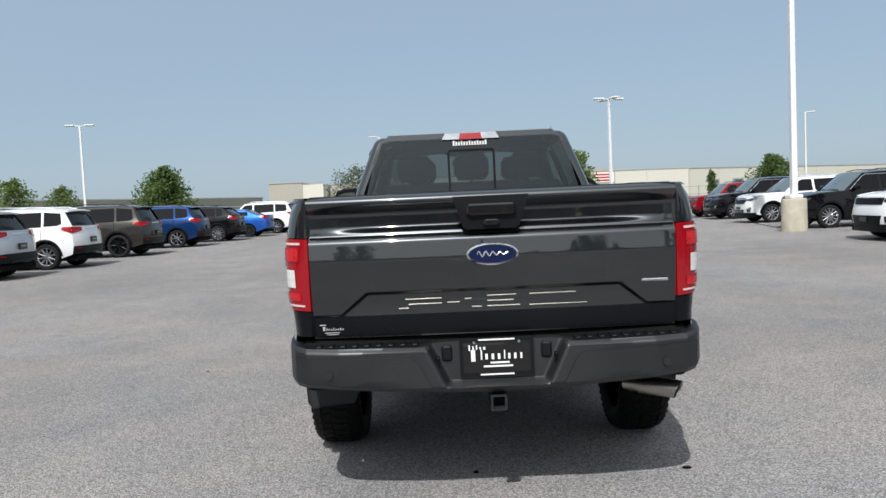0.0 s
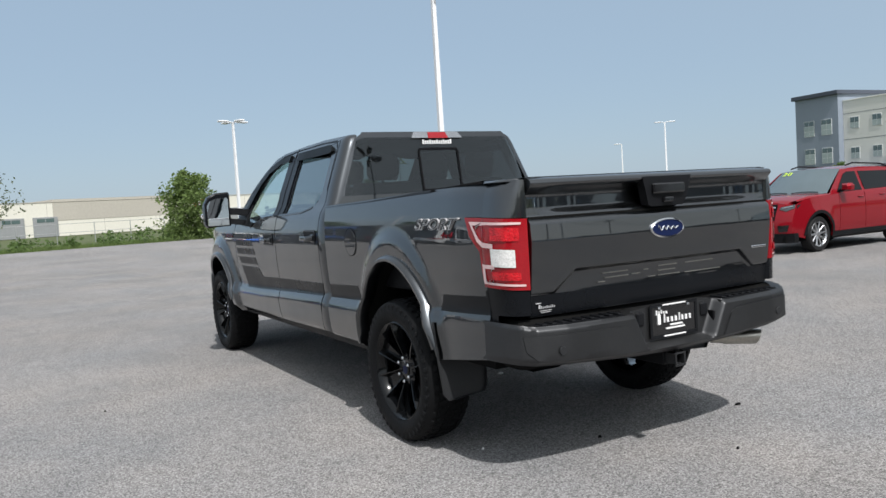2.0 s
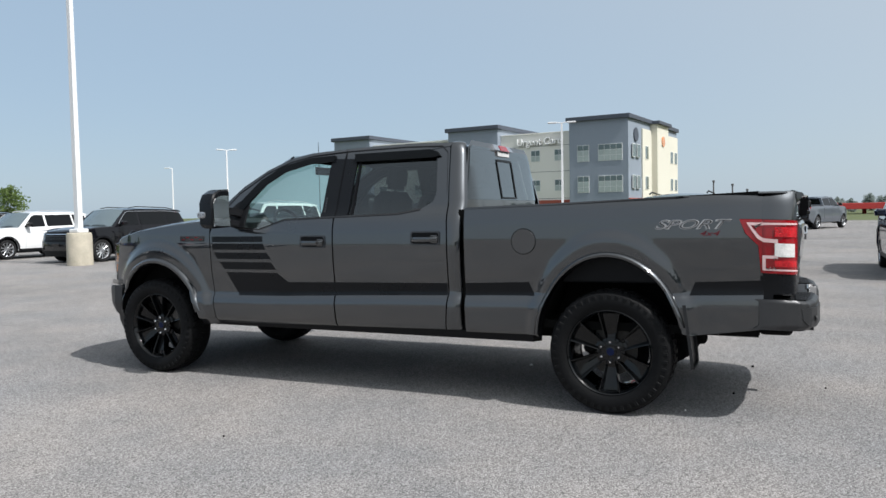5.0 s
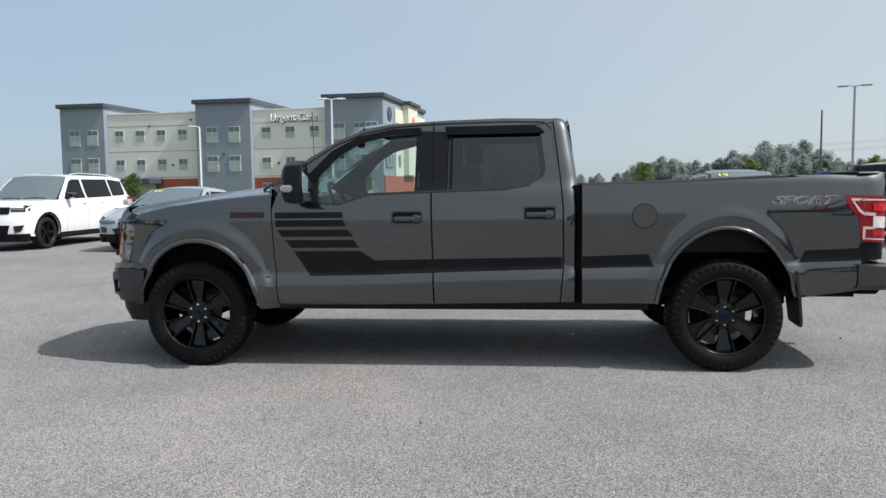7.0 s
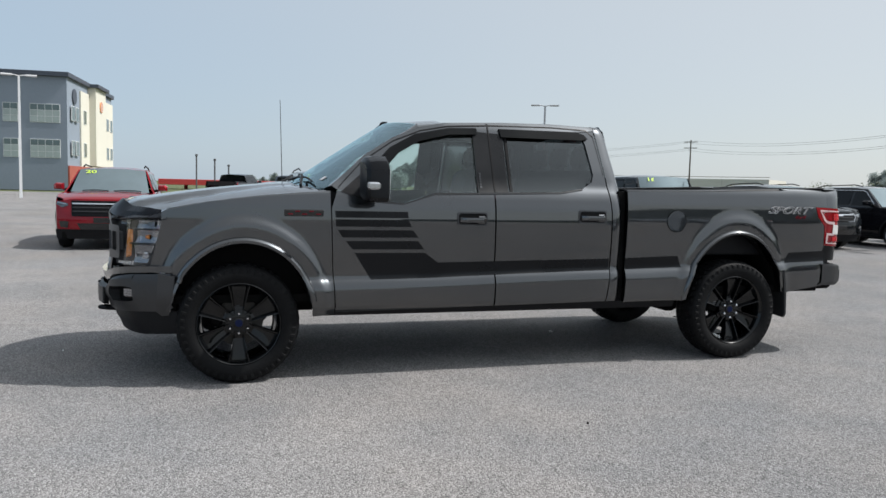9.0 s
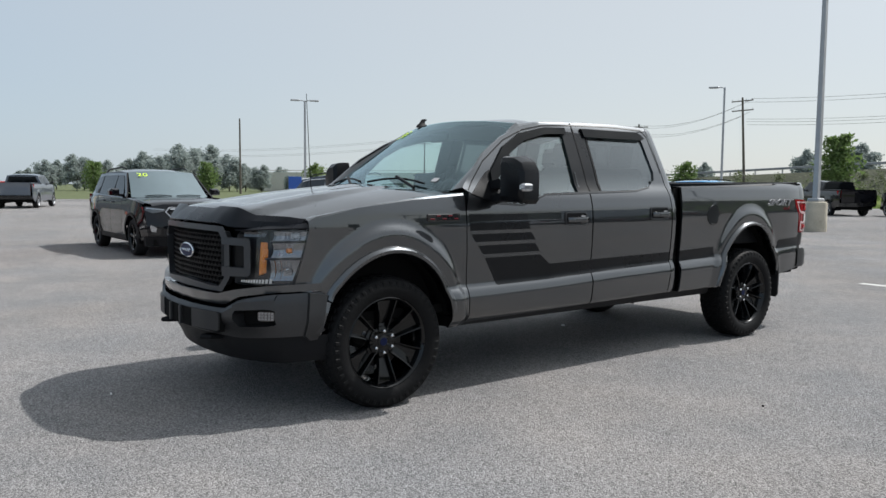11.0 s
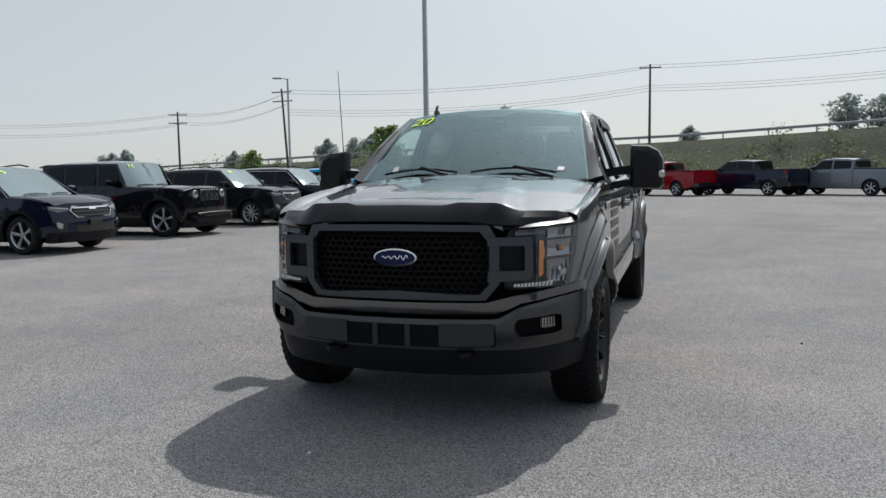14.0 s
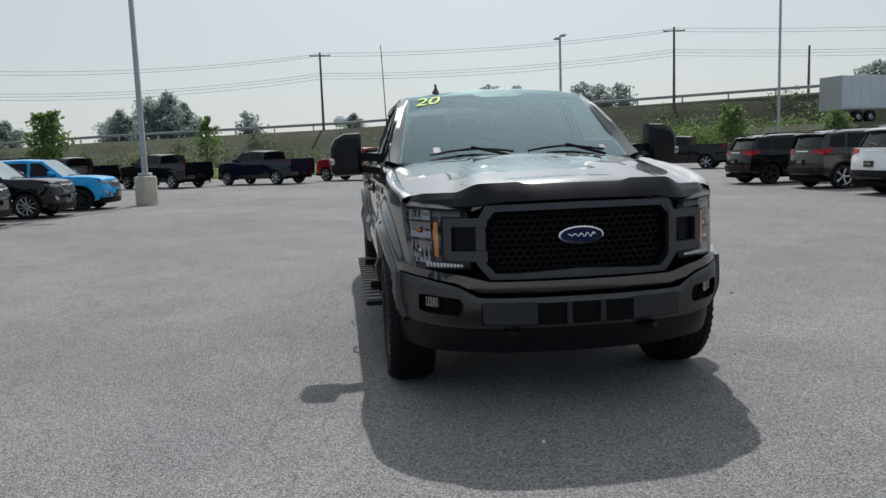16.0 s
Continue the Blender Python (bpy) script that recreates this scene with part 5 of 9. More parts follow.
# mirrors, handles, badges
for sg in (1, -1):
    fl = (lambda g: g) if sg == 1 else mirrored
    prof = [(1.075, 1.27), (1.28, 1.262), (1.305, 1.29), (1.305, 1.47), (1.27, 1.535), (1.20, 1.57), (1.085, 1.575), (1.075, 1.55)]
    cx, cz = 1.19, 1.42
    rings = [[(-(cx + (x - cx) * k), y - 0.06 * (x - 1.08) * 1.0, cz + (z - cz) * k) for x, z in prof] for y, k in ((1.055, 0.90), (1.065, 1.0), (1.14, 1.0), (1.185, 0.93), (1.21, 0.72))]
    head = part("door_mirror", fl(loft(rings)), M["decal"], truck, "large black towing mirror")
    part("mirror_glass", fl(loft([[(-(cx + (x - cx) * 0.84), 1.0535 - 0.06 * (x - 1.08), 1.47 + (z - 1.47) * 0.60 - 0.01) for x, z in prof], [(-(cx + (x - cx) * 0.84), 1.0505 - 0.06 * (x - 1.08), 1.47 + (z - 1.47) * 0.60 - 0.01) for x, z in prof]])), M["mirror"], head)
    part("mirror_glass", fl(box(-1.285, -1.095, 1.036, 1.045, 1.275, 1.345, 0.008)), M["mirror"], head)
    part("mirror_arm", fl(loft([[(-x, 1.10 + a, z + b) for a, b in ((-0.035, -0.03), (0.035, -0.03), (0.035, 0.03), (-0.035, 0.03))] for x, z in ((0.89, 1.375), (1.0, 1.395), (1.10, 1.40))])), M["black"], head)
    part("mirror_arm", fl(loft([[(-x, 1.11 + a, z + b) for a, b in ((-0.045, -0.025), (0.045, -0.025), (0.045, 0.025), (-0.045, 0.025))] for x, z in ((0.92, 1.285), (1.0, 1.30), (1.10, 1.315))])), M["black"], head)
    part("marker_lens", fl(box(-1.312, -1.20, 1.10, 1.195, 1.345, 1.395, 0.012)), M["clear"], head, "clear marker lamp")
    for y0, y1, z0, z1 in ((0.450, 0.221, 1.190, 1.097), (-0.536, -0.769, 1.216, 1.120)):
        ym, zm = (y0 + y1) / 2, (z0 + z1) / 2
        X = body_x(ym, zm)
        def cup(g, c=0.012):
            return [(y0 + g, z1 + c - g), (y0 + g, z0 - c + g), (y0 - c + g, z0 + g), (y1 + c - g, z0 + g), (y1 - g, z0 - c + g), (y1 - g, z1 + c - g), (y1 + c - g, z1 - g), (y0 - c + g, z1 - g)]
        pocket = part("handle_pocket", fl(join(sheet(cup(0.0), 0.05, inset(0.002), (0.01, 0, 0)))), M["mesh"], truck, "black door handle cup")
        part("cup_rim", fl(frame_ring(cup(0.003), cup(-0.007), inset(0.006), inset(0.001))), M["bezel"], pocket)
        bar = [[(-(X + 0.008 + 0.034 * min(1.0, 2.4 * math.sin(math.pi * i / 10)) + dx), y0 - 0.014 + (y1 - y0 + 0.022) * i / 10, zm - 0.006 + dz) for dx, dz in ((0, -0.020), (0.011, -0.017), (0.015, 0), (0.011, 0.015), (0, 0.017))] for i in range(11)]
        part("door_handle", fl(loft(bar)), M["grey"], pocket)
        part("handle_block", fl(box(-(X + 0.012), -(X - 0.004), y1 + 0.012, y1 + 0.075, zm - 0.036, zm + 0.020, 0.006)), M["grey"], pocket)
        if y0 > 0:
            part("key_lock", fl(moved(lathe([(0.0, 0.011), (-0.006, 0.010), (-0.006, 0.0)], 12), pose(-(X + 0.050), y1 + 0.035, zm - 0.005))), M["gloss"], pocket)
    bd = part("fender_badge", fl(box(-(body_x(1.57, 1.17) + 0.007), -body_x(1.57, 1.17) + 0.01, 1.435, 1.705, 1.148, 1.196, 0.006)), M["gloss"], truck, "black badge with red letters as bars")
    for k in range(5):
        part("badge_bar", fl(box(-(body_x(1.57, 1.17) + 0.0095), -(body_x(1.57, 1.17) + 0.006), 1.455 + 0.048 * k, 1.487 + 0.048 * k, 1.160 + 0.019 * (k % 2), 1.168 + 0.019 * (k % 2), 0.001)), M["badge_red"], bd)
    R0 = Matrix(((0, 0, -1, -(body_x(-2.5, 1.24) - 0.002)), (-1, 0, 0, -2.497), (0, 1, 0, 1.243), (0, 0, 0, 1)))
    if sg == -1:
        R0 = Matrix(((0, 0, 1, body_x(-2.5, 1.24) - 0.002), (1, 0, 0, -2.497), (0, 1, 0, 1.243), (0, 0, 0, 1)))
    sport = lettering("sport_lettering", "SPORT", 0.080, 0.010, M["print"], R0, truck, 0.45, 0.46, "silver outlined model lettering", 0.0025)
    lettering("letter_fill", "SPORT", 0.080, 0.0125, M["satin"], R0, sport, 0.45, 0.452, grow=-0.0018)
    R1 = R0.copy()
    R1.translation += Vector((0, -0.12, -0.055))
    lettering("drive_lettering", "4x4", 0.045, 0.008, M["badge_red"], R1, truck, 0.35, 0.12, "small red drive lettering")
board = part("running_board", box(0.98, 1.105, -0.95, 1.45, 0.36, 0.395, 0.012), M["black"], truck, "black ribbed running board")
for k in range(17):
    part("board_rib", box(0.99, 1.095, -0.90 + 0.14 * k, -0.84 + 0.14 * k, 0.394, 0.401, 0.002), M["satin"], board)
for y in (-0.4, 0.9):
    part("board_bracket", box(0.7, 1.05, y - 0.03, y + 0.03, 0.37, 0.45, 0.01), M["black"], board)

# wheels
def tyre_geo(r, rim):
    prof = [(0.112, rim - 0.004), (0.121, rim + 0.006), (0.133, rim + 0.028), (0.1385, rim + 0.060), (0.136, r - 0.055), (0.129, r - 0.028), (0.118, r - 0.014), (0.085, r - 0.009), (0.0, r - 0.007)]
    return lathe([(-x, q) for x, q in prof] + [(x, q) for x, q in prof[-2::-1]], 56)


def tread_geo(r):
    """Staggered all-terrain blocks; the outer ones wrap over the shoulder."""
    geos = []
    n = 46
    for k in range(n):
        for row, (x0, x1, ph) in enumerate(((-0.130, -0.080, 0.0), (-0.072, -0.028, 0.5), (-0.021, 0.021, 0.1), (0.028, 0.072, 0.5), (0.080, 0.130, 0.0))):
            t = 2 * math.pi * (k + ph + 0.12 * math.sin(k * 2.1 + row)) / n
            h = 0.019 if (k + row) % 2 else 0.0165
            b = box(x0, x1, -h, h, r - 0.030, r - 0.001 if 0 < row < 4 else r - 0.003, 0.003)
            if row in (0, 4):
                b = ([(x, y, z - (0.022 if abs(x) > 0.11 else 0.0)) for x, y, z in b[0]], b[1])
            geos.append(moved(b, Matrix.Rotation(t, 4, "X") @ Matrix.Rotation((0.32 if row % 2 else -0.32) if 0 < row < 4 else 0.05, 4, "Z")))
        t = 2 * math.pi * (k + 0.25) / n
        for sx in (-1, 1):
            geos.append(moved(box(min(sx * 0.120, sx * 0.1375), max(sx * 0.120, sx * 0.1375), -0.012, 0.012, r - 0.062, r - 0.030, 0.003), Matrix.Rotation(t, 4, "X")))
    return join(*geos)


def broad_spoke():
    """A broad spoke with raised edges, dished towards the hub."""
    rows = []
    for r, w, x in ((0.045, 0.029, -0.058), (0.075, 0.034, -0.064), (0.11, 0.041, -0.075), (0.155, 0.050, -0.090), (0.20, 0.060, -0.103), (0.24, 0.071, -0.111), (0.272, 0.080, -0.115)):
        e = 0.040 * min(1.0, (r - 0.045) / 0.06)
        rows.append([(x + 0.055, -w, r), (x + 0.012, -w, r), (x, -w * 0.95, r), (x + 0.003, -w * 0.84, r), (x + e, -w * 0.64, r), (x + e * 1.1, 0.0, r), (x + e, w * 0.64, r), (x + 0.003, w * 0.84, r), (x, w * 0.95, r), (x + 0.012, w, r), (x + 0.055, w, r)])
    return loft(rows)


def spoke_geo(n, r0, r1, w0, w1, x0, x1, depth):
    geos = []
    for k in range(n):
        t = 2 * math.pi * k / n
        rows = []
        for f in (0.0, 0.35, 0.7, 1.0):
            r, w, x = r0 + (r1 - r0) * f, w0 + (w1 - w0) * f, x0 + (x1 - x0) * f ** 1.5
            rows.append([(x + depth, -w, r), (x + 0.008, -w, r), (x, -w * 0.55, r), (x, w * 0.55, r), (x + 0.008, w, r), (x + depth, w, r)])
        geos.append(moved(loft(rows), Matrix.Rotation(t, 4, "X")))
    return geos


TR = 0.412
tyre_me = make_mesh("tyre", tyre_geo(TR, 0.280), M["rubber"], 50)
tread_me = make_mesh("tread", tread_geo(TR), M["rubber"], 30)
rim_me = make_mesh("rim", join(lathe([(-0.108, 0.283), (-0.119, 0.285), (-0.123, 0.279), (-0.115, 0.270), (-0.085, 0.258), (-0.02, 0.244), (0.10, 0.240)], 56), lathe([(-0.060, 0.0), (-0.061, 0.050), (-0.052, 0.092), (-0.02, 0.095)], 28)), M["rimblack"], 30)
spoke_me = make_mesh("spoke", broad_spoke(), M["rimblack"], 25)
nut_me = make_mesh("lug_nut", lathe([(0.0, 0.0105), (-0.024, 0.0105), (-0.029, 0.006), (-0.029, 0.0)], 8), M["chrome"])
cap_me = make_mesh("hub_cap", lathe([(-0.058, 0.040), (-0.066, 0.038), (-0.070, 0.030), (-0.071, 0.0)], 24), M["rimblack"])
disc_me = make_mesh("brake_disc", lathe([(0.005, 0.165), (-0.010, 0.165), (-0.010, 0.06), (-0.030, 0.055), (-0.032, 0.0)], 36), M["disc"])
caliper_me = make_mesh("brake_caliper", box(-0.030, 0.05, -0.075, 0.075, 0.10, 0.19, 0.02), M["under"])
for sx in (-1, 1):
    for cy in (WB + 0.010, -WB):
        w = new("wheel", tyre_me)
        w.parent = truck
        w.matrix_basis = Matrix.Translation((sx * 0.862, cy, 0.408)) @ (Matrix.Rotation(math.pi, 4, "Z") if sx > 0 else Matrix.Identity(4))
        tagged(w, "black alloy wheel with an all-terrain tyre")
        for nm, me in (("tread", tread_me), ("rim", rim_me), ("hub_cap", cap_me), ("brake_disc", disc_me)):
            o = new(nm, me)
            o.parent = w
        o = new("cap_emblem", make_mesh("cap_emblem", lathe([(-0.0705, 0.026), (-0.0725, 0.024), (-0.0725, 0.0)], 20), M["blue"]))
        o.parent = w
        o = new("brake_caliper", caliper_me)
        o.parent, o.matrix_basis = w, Matrix.Rotation(-1.25, 4, "X")
        for k in range(6):
            o = new("spoke", spoke_me)
            o.parent, o.matrix_basis = w, Matrix.Rotation(k * math.pi / 3, 4, "X")
            o = new("lug_nut", nut_me)
            t = math.pi / 3 * k
            o.parent, o.matrix_basis = w, Matrix.Translation((-0.058, 0.0675 * math.sin(t), 0.0675 * math.cos(t)))

# cabin
part("dashboard", loft([[(x, 1.12, 1.22), (x, 1.16, 1.30), (x, 1.45, 1.335), (x, 1.5, 1.2), (x, 1.2, 0.9)] for x in (-0.82, -0.4, 0.4, 0.82)]), M["dash"], truck, "dark dashboard")
wheel_ring = [(-0.38 + 0.19 * math.cos(2 * math.pi * k / 24), 0.98 + 0.19 * 0.42 * math.sin(2 * math.pi * k / 24), 1.24 + 0.19 * 0.9 * math.sin(2 * math.pi * k / 24)) for k in range(25)]
part("steering_wheel", join(tube(wheel_ring, 0.016, 8), tube([(-0.38, 0.99, 1.24), (-0.38, 1.2, 1.15)], 0.045, 8), tube([(-0.56, 0.98, 1.24), (-0.20, 0.98, 1.24)], 0.018, 6)), M["dash"], truck, "dark steering wheel")


def seat(x0, x1, y, heads):
    s = part("seat", join(box(x0, x1, y - 0.05, y + 0.48, 0.72, 0.92, 0.05), moved(box(x0 + 0.02, x1 - 0.02, -0.08, 0.08, 0.0, 0.66, 0.06), pose(0, y - 0.06, 0.88, 9, 0, 0))), M["cloth"], truck, "dark cloth seat")
    for hx in heads:
        part("headrest", join(moved(box(hx - 0.13, hx + 0.13, -0.05, 0.05, 0.0, 0.19, 0.045), pose(0, y - 0.175, 1.55, 9, 0, 0)), tube([(hx, y - 0.165, 1.45), (hx, y - 0.17, 1.58)], 0.012, 6)), M["cloth"], s)


seat(-0.66, -0.14, 0.07, (-0.40,))
seat(0.14, 0.66, 0.07, (0.40,))
seat(-0.70, 0.70, -0.62, (-0.42, 0.0, 0.42))
part("cabin_floor", box(-0.88, 0.88, -0.90, 1.5, 0.58, 0.66), M["cloth"], truck)
part("headliner", sheet([(-0.62, 0.70), (0.62, 0.70), (0.62, -0.85), (-0.62, -0.85)], 0.2, lambda x, y: (x, y, roof_z(x, y) - 0.045)), M["dash"], truck)
part("engine_bay", box(-0.80, 0.80, 1.5, 2.4, 0.6, 1.16), M["under"], truck)
part("rear_mirror", box(-0.12, 0.12, 0.86, 0.89, 1.72, 1.79, 0.015), M["black"], truck, "dark inside mirror")
both("door_trim", sheet([(1.15, 1.23), (0.14, 1.30), (-0.8, 1.32), (-0.8, 0.6), (1.15, 0.6)], 0.2, lambda y, z: (-0.87, y, z)), M["dash"], "dark inner door panel")

# ---- parked vehicles ----
M["car_glass"] = mat("dark_car_glass", (0.006, 0.007, 0.008), 0.03, 0.0, 0.0, 0.0, ior=1.3)
# opaque windshield; its grey-blue half-metal colour stands in for the mirrored sky
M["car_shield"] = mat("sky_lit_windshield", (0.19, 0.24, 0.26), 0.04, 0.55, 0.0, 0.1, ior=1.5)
M["car_lamp"] = mat("shaded_headlamp", (0.11, 0.115, 0.12), 0.12, 0.8, 1.0, 0.5, 22, 60)
M["tail_red"] = mat("dark_red_lens", (0.30, 0.004, 0.007), 0.2, coat=0.25, ior=1.3)
M["plate_grey"] = mat("plate_grey", (0.25, 0.26, 0.28), 0.5)
M["car_tyre"] = mat("car_tyre_rubber", (0.015, 0.015, 0.016), 0.7, var=0.2, ior=1.3)
PAINT = dict(
    silver=paint("silver_paint", (0.55, 0.57, 0.60), 0.5), white=paint("white_paint", (0.78, 0.79, 0.80)), black=paint("black_paint", (0.005, 0.005, 0.007), 0.0, 0.25),
    grey=paint("charcoal_paint", (0.045, 0.042, 0.040), 0.5), blue=paint("deep_blue_paint", (0.008, 0.035, 0.125), 0.4), navy=paint("navy_paint", (0.006, 0.009, 0.026), 0.3),
    brightblue=paint("bright_blue_paint", (0.008, 0.33, 0.70), 0.1), red=paint("red_paint", (0.24, 0.006, 0.013), 0.25), maroon=paint("maroon_paint", (0.030, 0.006, 0.009), 0.3), sky=paint("mid_blue_paint", (0.02, 0.10, 0.42), 0.3),
    darkgreen=paint("black_green_paint", (0.010, 0.012, 0.014), 0.3), steelblue=paint("steel_grey_paint", (0.16, 0.18, 0.21), 0.5))
rim_cache = {}


def car_wheel(parent, r, w, pos, face, rim_mat, spokes, rim_r):
    key = (r, w, rim_mat, spokes, rim_r)
    if key not in rim_cache:
        e = w / 2
        ty = make_mesh("tyre", lathe([(-e + 0.02, rim_r), (-e, rim_r + 0.015), (-e, (r + rim_r) / 2 + 0.02), (-e + 0.03, r - 0.006), (0, r), (e - 0.03, r - 0.006), (e, (r + rim_r) / 2), (e - 0.02, rim_r)], 28), M["car_tyre"], 40)
        rm = make_mesh("rim", join(lathe([(-e + 0.02, rim_r + 0.004), (-e + 0.008, rim_r - 0.004), (-e + 0.03, rim_r - 0.022), (0.05, rim_r - 0.04)], 28), lathe([(-e + 0.025, 0.0), (-e + 0.028, 0.04), (-e + 0.06, 0.06)], 14), *spoke_geo(spokes, 0.03, rim_r - 0.008, 0.022, 0.034 if spokes < 8 else 0.02, -e + 0.035, -e + 0.018, 0.03)), M[rim_mat], 30)
        bk = make_mesh("brake_drum", lathe([(-e + 0.075, 0.0), (-e + 0.075, rim_r - 0.03)], 20), M["under"])
        rim_cache[key] = (ty, rm, bk)
    ty, rm, bk = rim_cache[key]
    o = new("wheel", ty)
    o.parent = parent
    o.matrix_basis = Matrix.Translation(pos) @ (Matrix.Rotation(math.pi, 4, "Z") if face > 0 else Matrix.Identity(4)) @ Matrix.Rotation(pos[1] * 1.7, 4, "X")
    for nm, me in (("rim", rm), ("brake_drum", bk)):
        c = new(nm, me)
        c.parent = o


def car(name, label, category, colour, at, L=4.6, W=1.84, H=1.68, wb=2.7, fo=0.92, wr=0.345, hood=(0.98, 1.10), yc=0.95, yw=0.25, yr=-1.75, zr=None, yb=-2.12, zb=1.12, rim="alloy", spokes=10, bed=None, rails=True,
        box_like=False, lower="black", grille="wide", year=None, amber=False, group="parked vehicles", tail_z=None, roof=None, lamp="car_lamp", badge_bar=True, chrome_line=False):
    """A parked vehicle with its nose to +y: fenders, doors, glass, lights and wheels, from its main sizes."""
    top = thing(name, label, category, group, at)
    P = PAINT[colour]
    F, B = L / 2, -L / 2
    fa, ra = F - fo, F - fo - wb
    zr = zr or H - 0.06
    belt0, belt1 = hood[1] - 0.03, zb
    hw = W / 2
    sill = 0.30 if not bed else 0.42
    nose0 = 0.36 if not bed else 0.46
    ZP = [(0.2, 0.90), (sill, 0.955), (sill + 0.2, 0.995), (0.55 * hood[1] + 0.2, 1.0), (hood[1] - 0.06, 0.985), (hood[1], 0.955), (hood[1] + 0.06, 0.915), (H - 0.09, 0.76 if not box_like else 0.86), (H, 0.68 if not box_like else 0.80)]

    def X(y, z):
        k = soft(z, ZP, 0.02)
        t = max(0.0, (abs(y) - 0.29 * L) / (0.21 * L))
        plan = 1 - (0.155 if y > 0 else (0.10 if not bed else 0.03)) * (t ** 2.4) * (0.5 if box_like else 1.0)
        r = min(math.hypot(y - fa, z - wr), math.hypot(y - ra, z - wr))
        return hw * k * plan + 0.016 * (1 - ease(r, wr + 0.10, wr + 0.20))

    def side(d=0.0):
        return lambda y, z: (-(X(y, z) + d), y, z)

    def hood_top(y):
        return lerp(y, [(yc, hood[1]), ((yc + F) / 2, hood[1] - 0.25 * (hood[1] - hood[0])), (F - 0.22, hood[0]), (F, hood[0] - 0.14)])

    def belt(y):
        return lerp(y, [(B, belt1 + 0.02), (ra, belt1), (yc, belt0)])
    zt = hood[0] - 0.02
    nb = (0.62 if not bed else 0.74)
    rear_top = bed if bed else zb + 0.03

    def front(d=0.0):
        return lambda x, z: (x, F - 0.03 - 0.24 * (abs(x) / hw) ** 3 * (0.45 if box_like else 1.0) - 0.10 * ease(z, 0.62, hood[0]) * (0.2 if box_like else 1) - 0.05 * ease(z, 0.45, 0.25) + d, z)

    def tail(d=0.0):
        return lambda x, z: (x, B + 0.02 + 0.17 * (abs(x) / hw) ** 3 + (0.06 * ease(z, 0.75, rear_top) if not bed else 0) + (0.05 if z < 0.45 else 0) - d, z)

    def meet(z, end, fn):
        """Where the flank meets the front or the rear face."""
        lo, hi = 0.0, end
        for _ in range(30):
            mid = (lo + hi) / 2
            if (fn(X(mid, z), z)[1] - mid) * (1 if end > 0 else -1) > 0:
                lo = mid
            else:
                hi = mid
        return lo
    fz = [nose0, nose0 + 0.15, (nose0 + zt) / 2, zt - 0.06]
    f_edge = [(meet(z, F, front()), z) for z in fz]
    rz = [0.40, nb, (nb + rear_top) / 2, rear_top - 0.01]
    r_edge = [(meet(z, B, tail()), z) for z in rz]
    two = lambda nm, geo, m, lab="": both(nm, geo, m, lab, top)
    a = wr + 0.055
    arcF, arcR = arc(fa, wr, a, a * 1.02, -8, 188, 14), arc(ra, wr, a, a * 1.02, -8, 188, 14)
    d1, d2 = yc - 0.25, (yc - 0.25 + ra + a) / 2 - 0.02
    if bed:
        d2 = (yc - 0.25 + yr) / 2
    step = 0.11
    fender = [(d1, sill)] + [(d1, belt(d1)), (yc, belt0)] + [(y, hood_top(y) - 0.035) for y in (yc + (F - yc) * k / 5 for k in range(1, 5)) if y < f_edge[-1][0] - 0.04] + f_edge[::-1] + arcF + [(d1 + 0.02, sill)]
    two("front_fender", sheet(fender, step, side(), (0.03, 0, 0)), P)
    end = yr if bed else ra + a * 0.25
    d3 = max(end, ra + a + 0.02) if not bed else yr
    if bed:
        door2 = [(d2, sill), (d2, belt(d2)), (yr, belt(yr)), (yr, sill)]
        quarter = [(yr - 0.03, sill)] + [(yr - 0.03, bed), (B + 0.03, bed + 0.02), (B + 0.03, sill + 0.16)] + arcR[::-1] + [(ra + a + 0.02, sill)]
    else:
        cut = (ra + a * 0.25, wr + a * 1.02 * math.sqrt(1 - 0.0625))
        arc_top = [p for p in arcR if p[0] > ra + a * 0.27 and p[1] > sill] + [cut]
        door2 = [(d2, sill), (d2, belt(d2)), (ra + a * 0.25, belt(ra))] + arc_top[::-1] + [(ra + a + 0.03, sill)]
        quarter = [(ra + a * 0.25 - 0.015, belt(ra)), (r_edge[-1][0], belt1 + 0.01)] + r_edge[::-1] + [p for p in arcR[::-1] if p[0] < ra + a * 0.22] + [(cut[0] - 0.015, cut[1] + 0.003)]
    two("front_door", sheet([(d1 - 0.012, sill), (d1 - 0.012, belt(d1)), (d2 + 0.012, belt(d2)), (d2 + 0.012, sill)], step, side(), (0.03, 0, 0)), P)
    two("rear_door", sheet(door2, step, side(), (0.03, 0, 0)), P)
    two("rear_quarter", sheet(quarter, step, side(), (0.03, 0, 0)), P)
    two("sill", loft([[(-(X(y, sill + 0.1) - 0.005), y, sill + 0.07), (-(X(y, sill) + 0.004), y, sill - 0.02), (-hw * 0.8, y, sill - 0.07), (-hw * 0.8, y, sill + 0.05)] for y in (fa - a, (fa + ra) / 2, ra + a)]), M[lower] if lower in M else P)
    if lower == "black":
        for cy in (fa, ra):
            two("arch_trim", loft([[(-(X(y, max(z, sill)) + 0.006), y, z) for y, z in arc(cy, wr, k, k * 1.02, 0, 180, 14)] for k in (a - 0.01, a + 0.05)], closed=False, caps=False), M["black"])
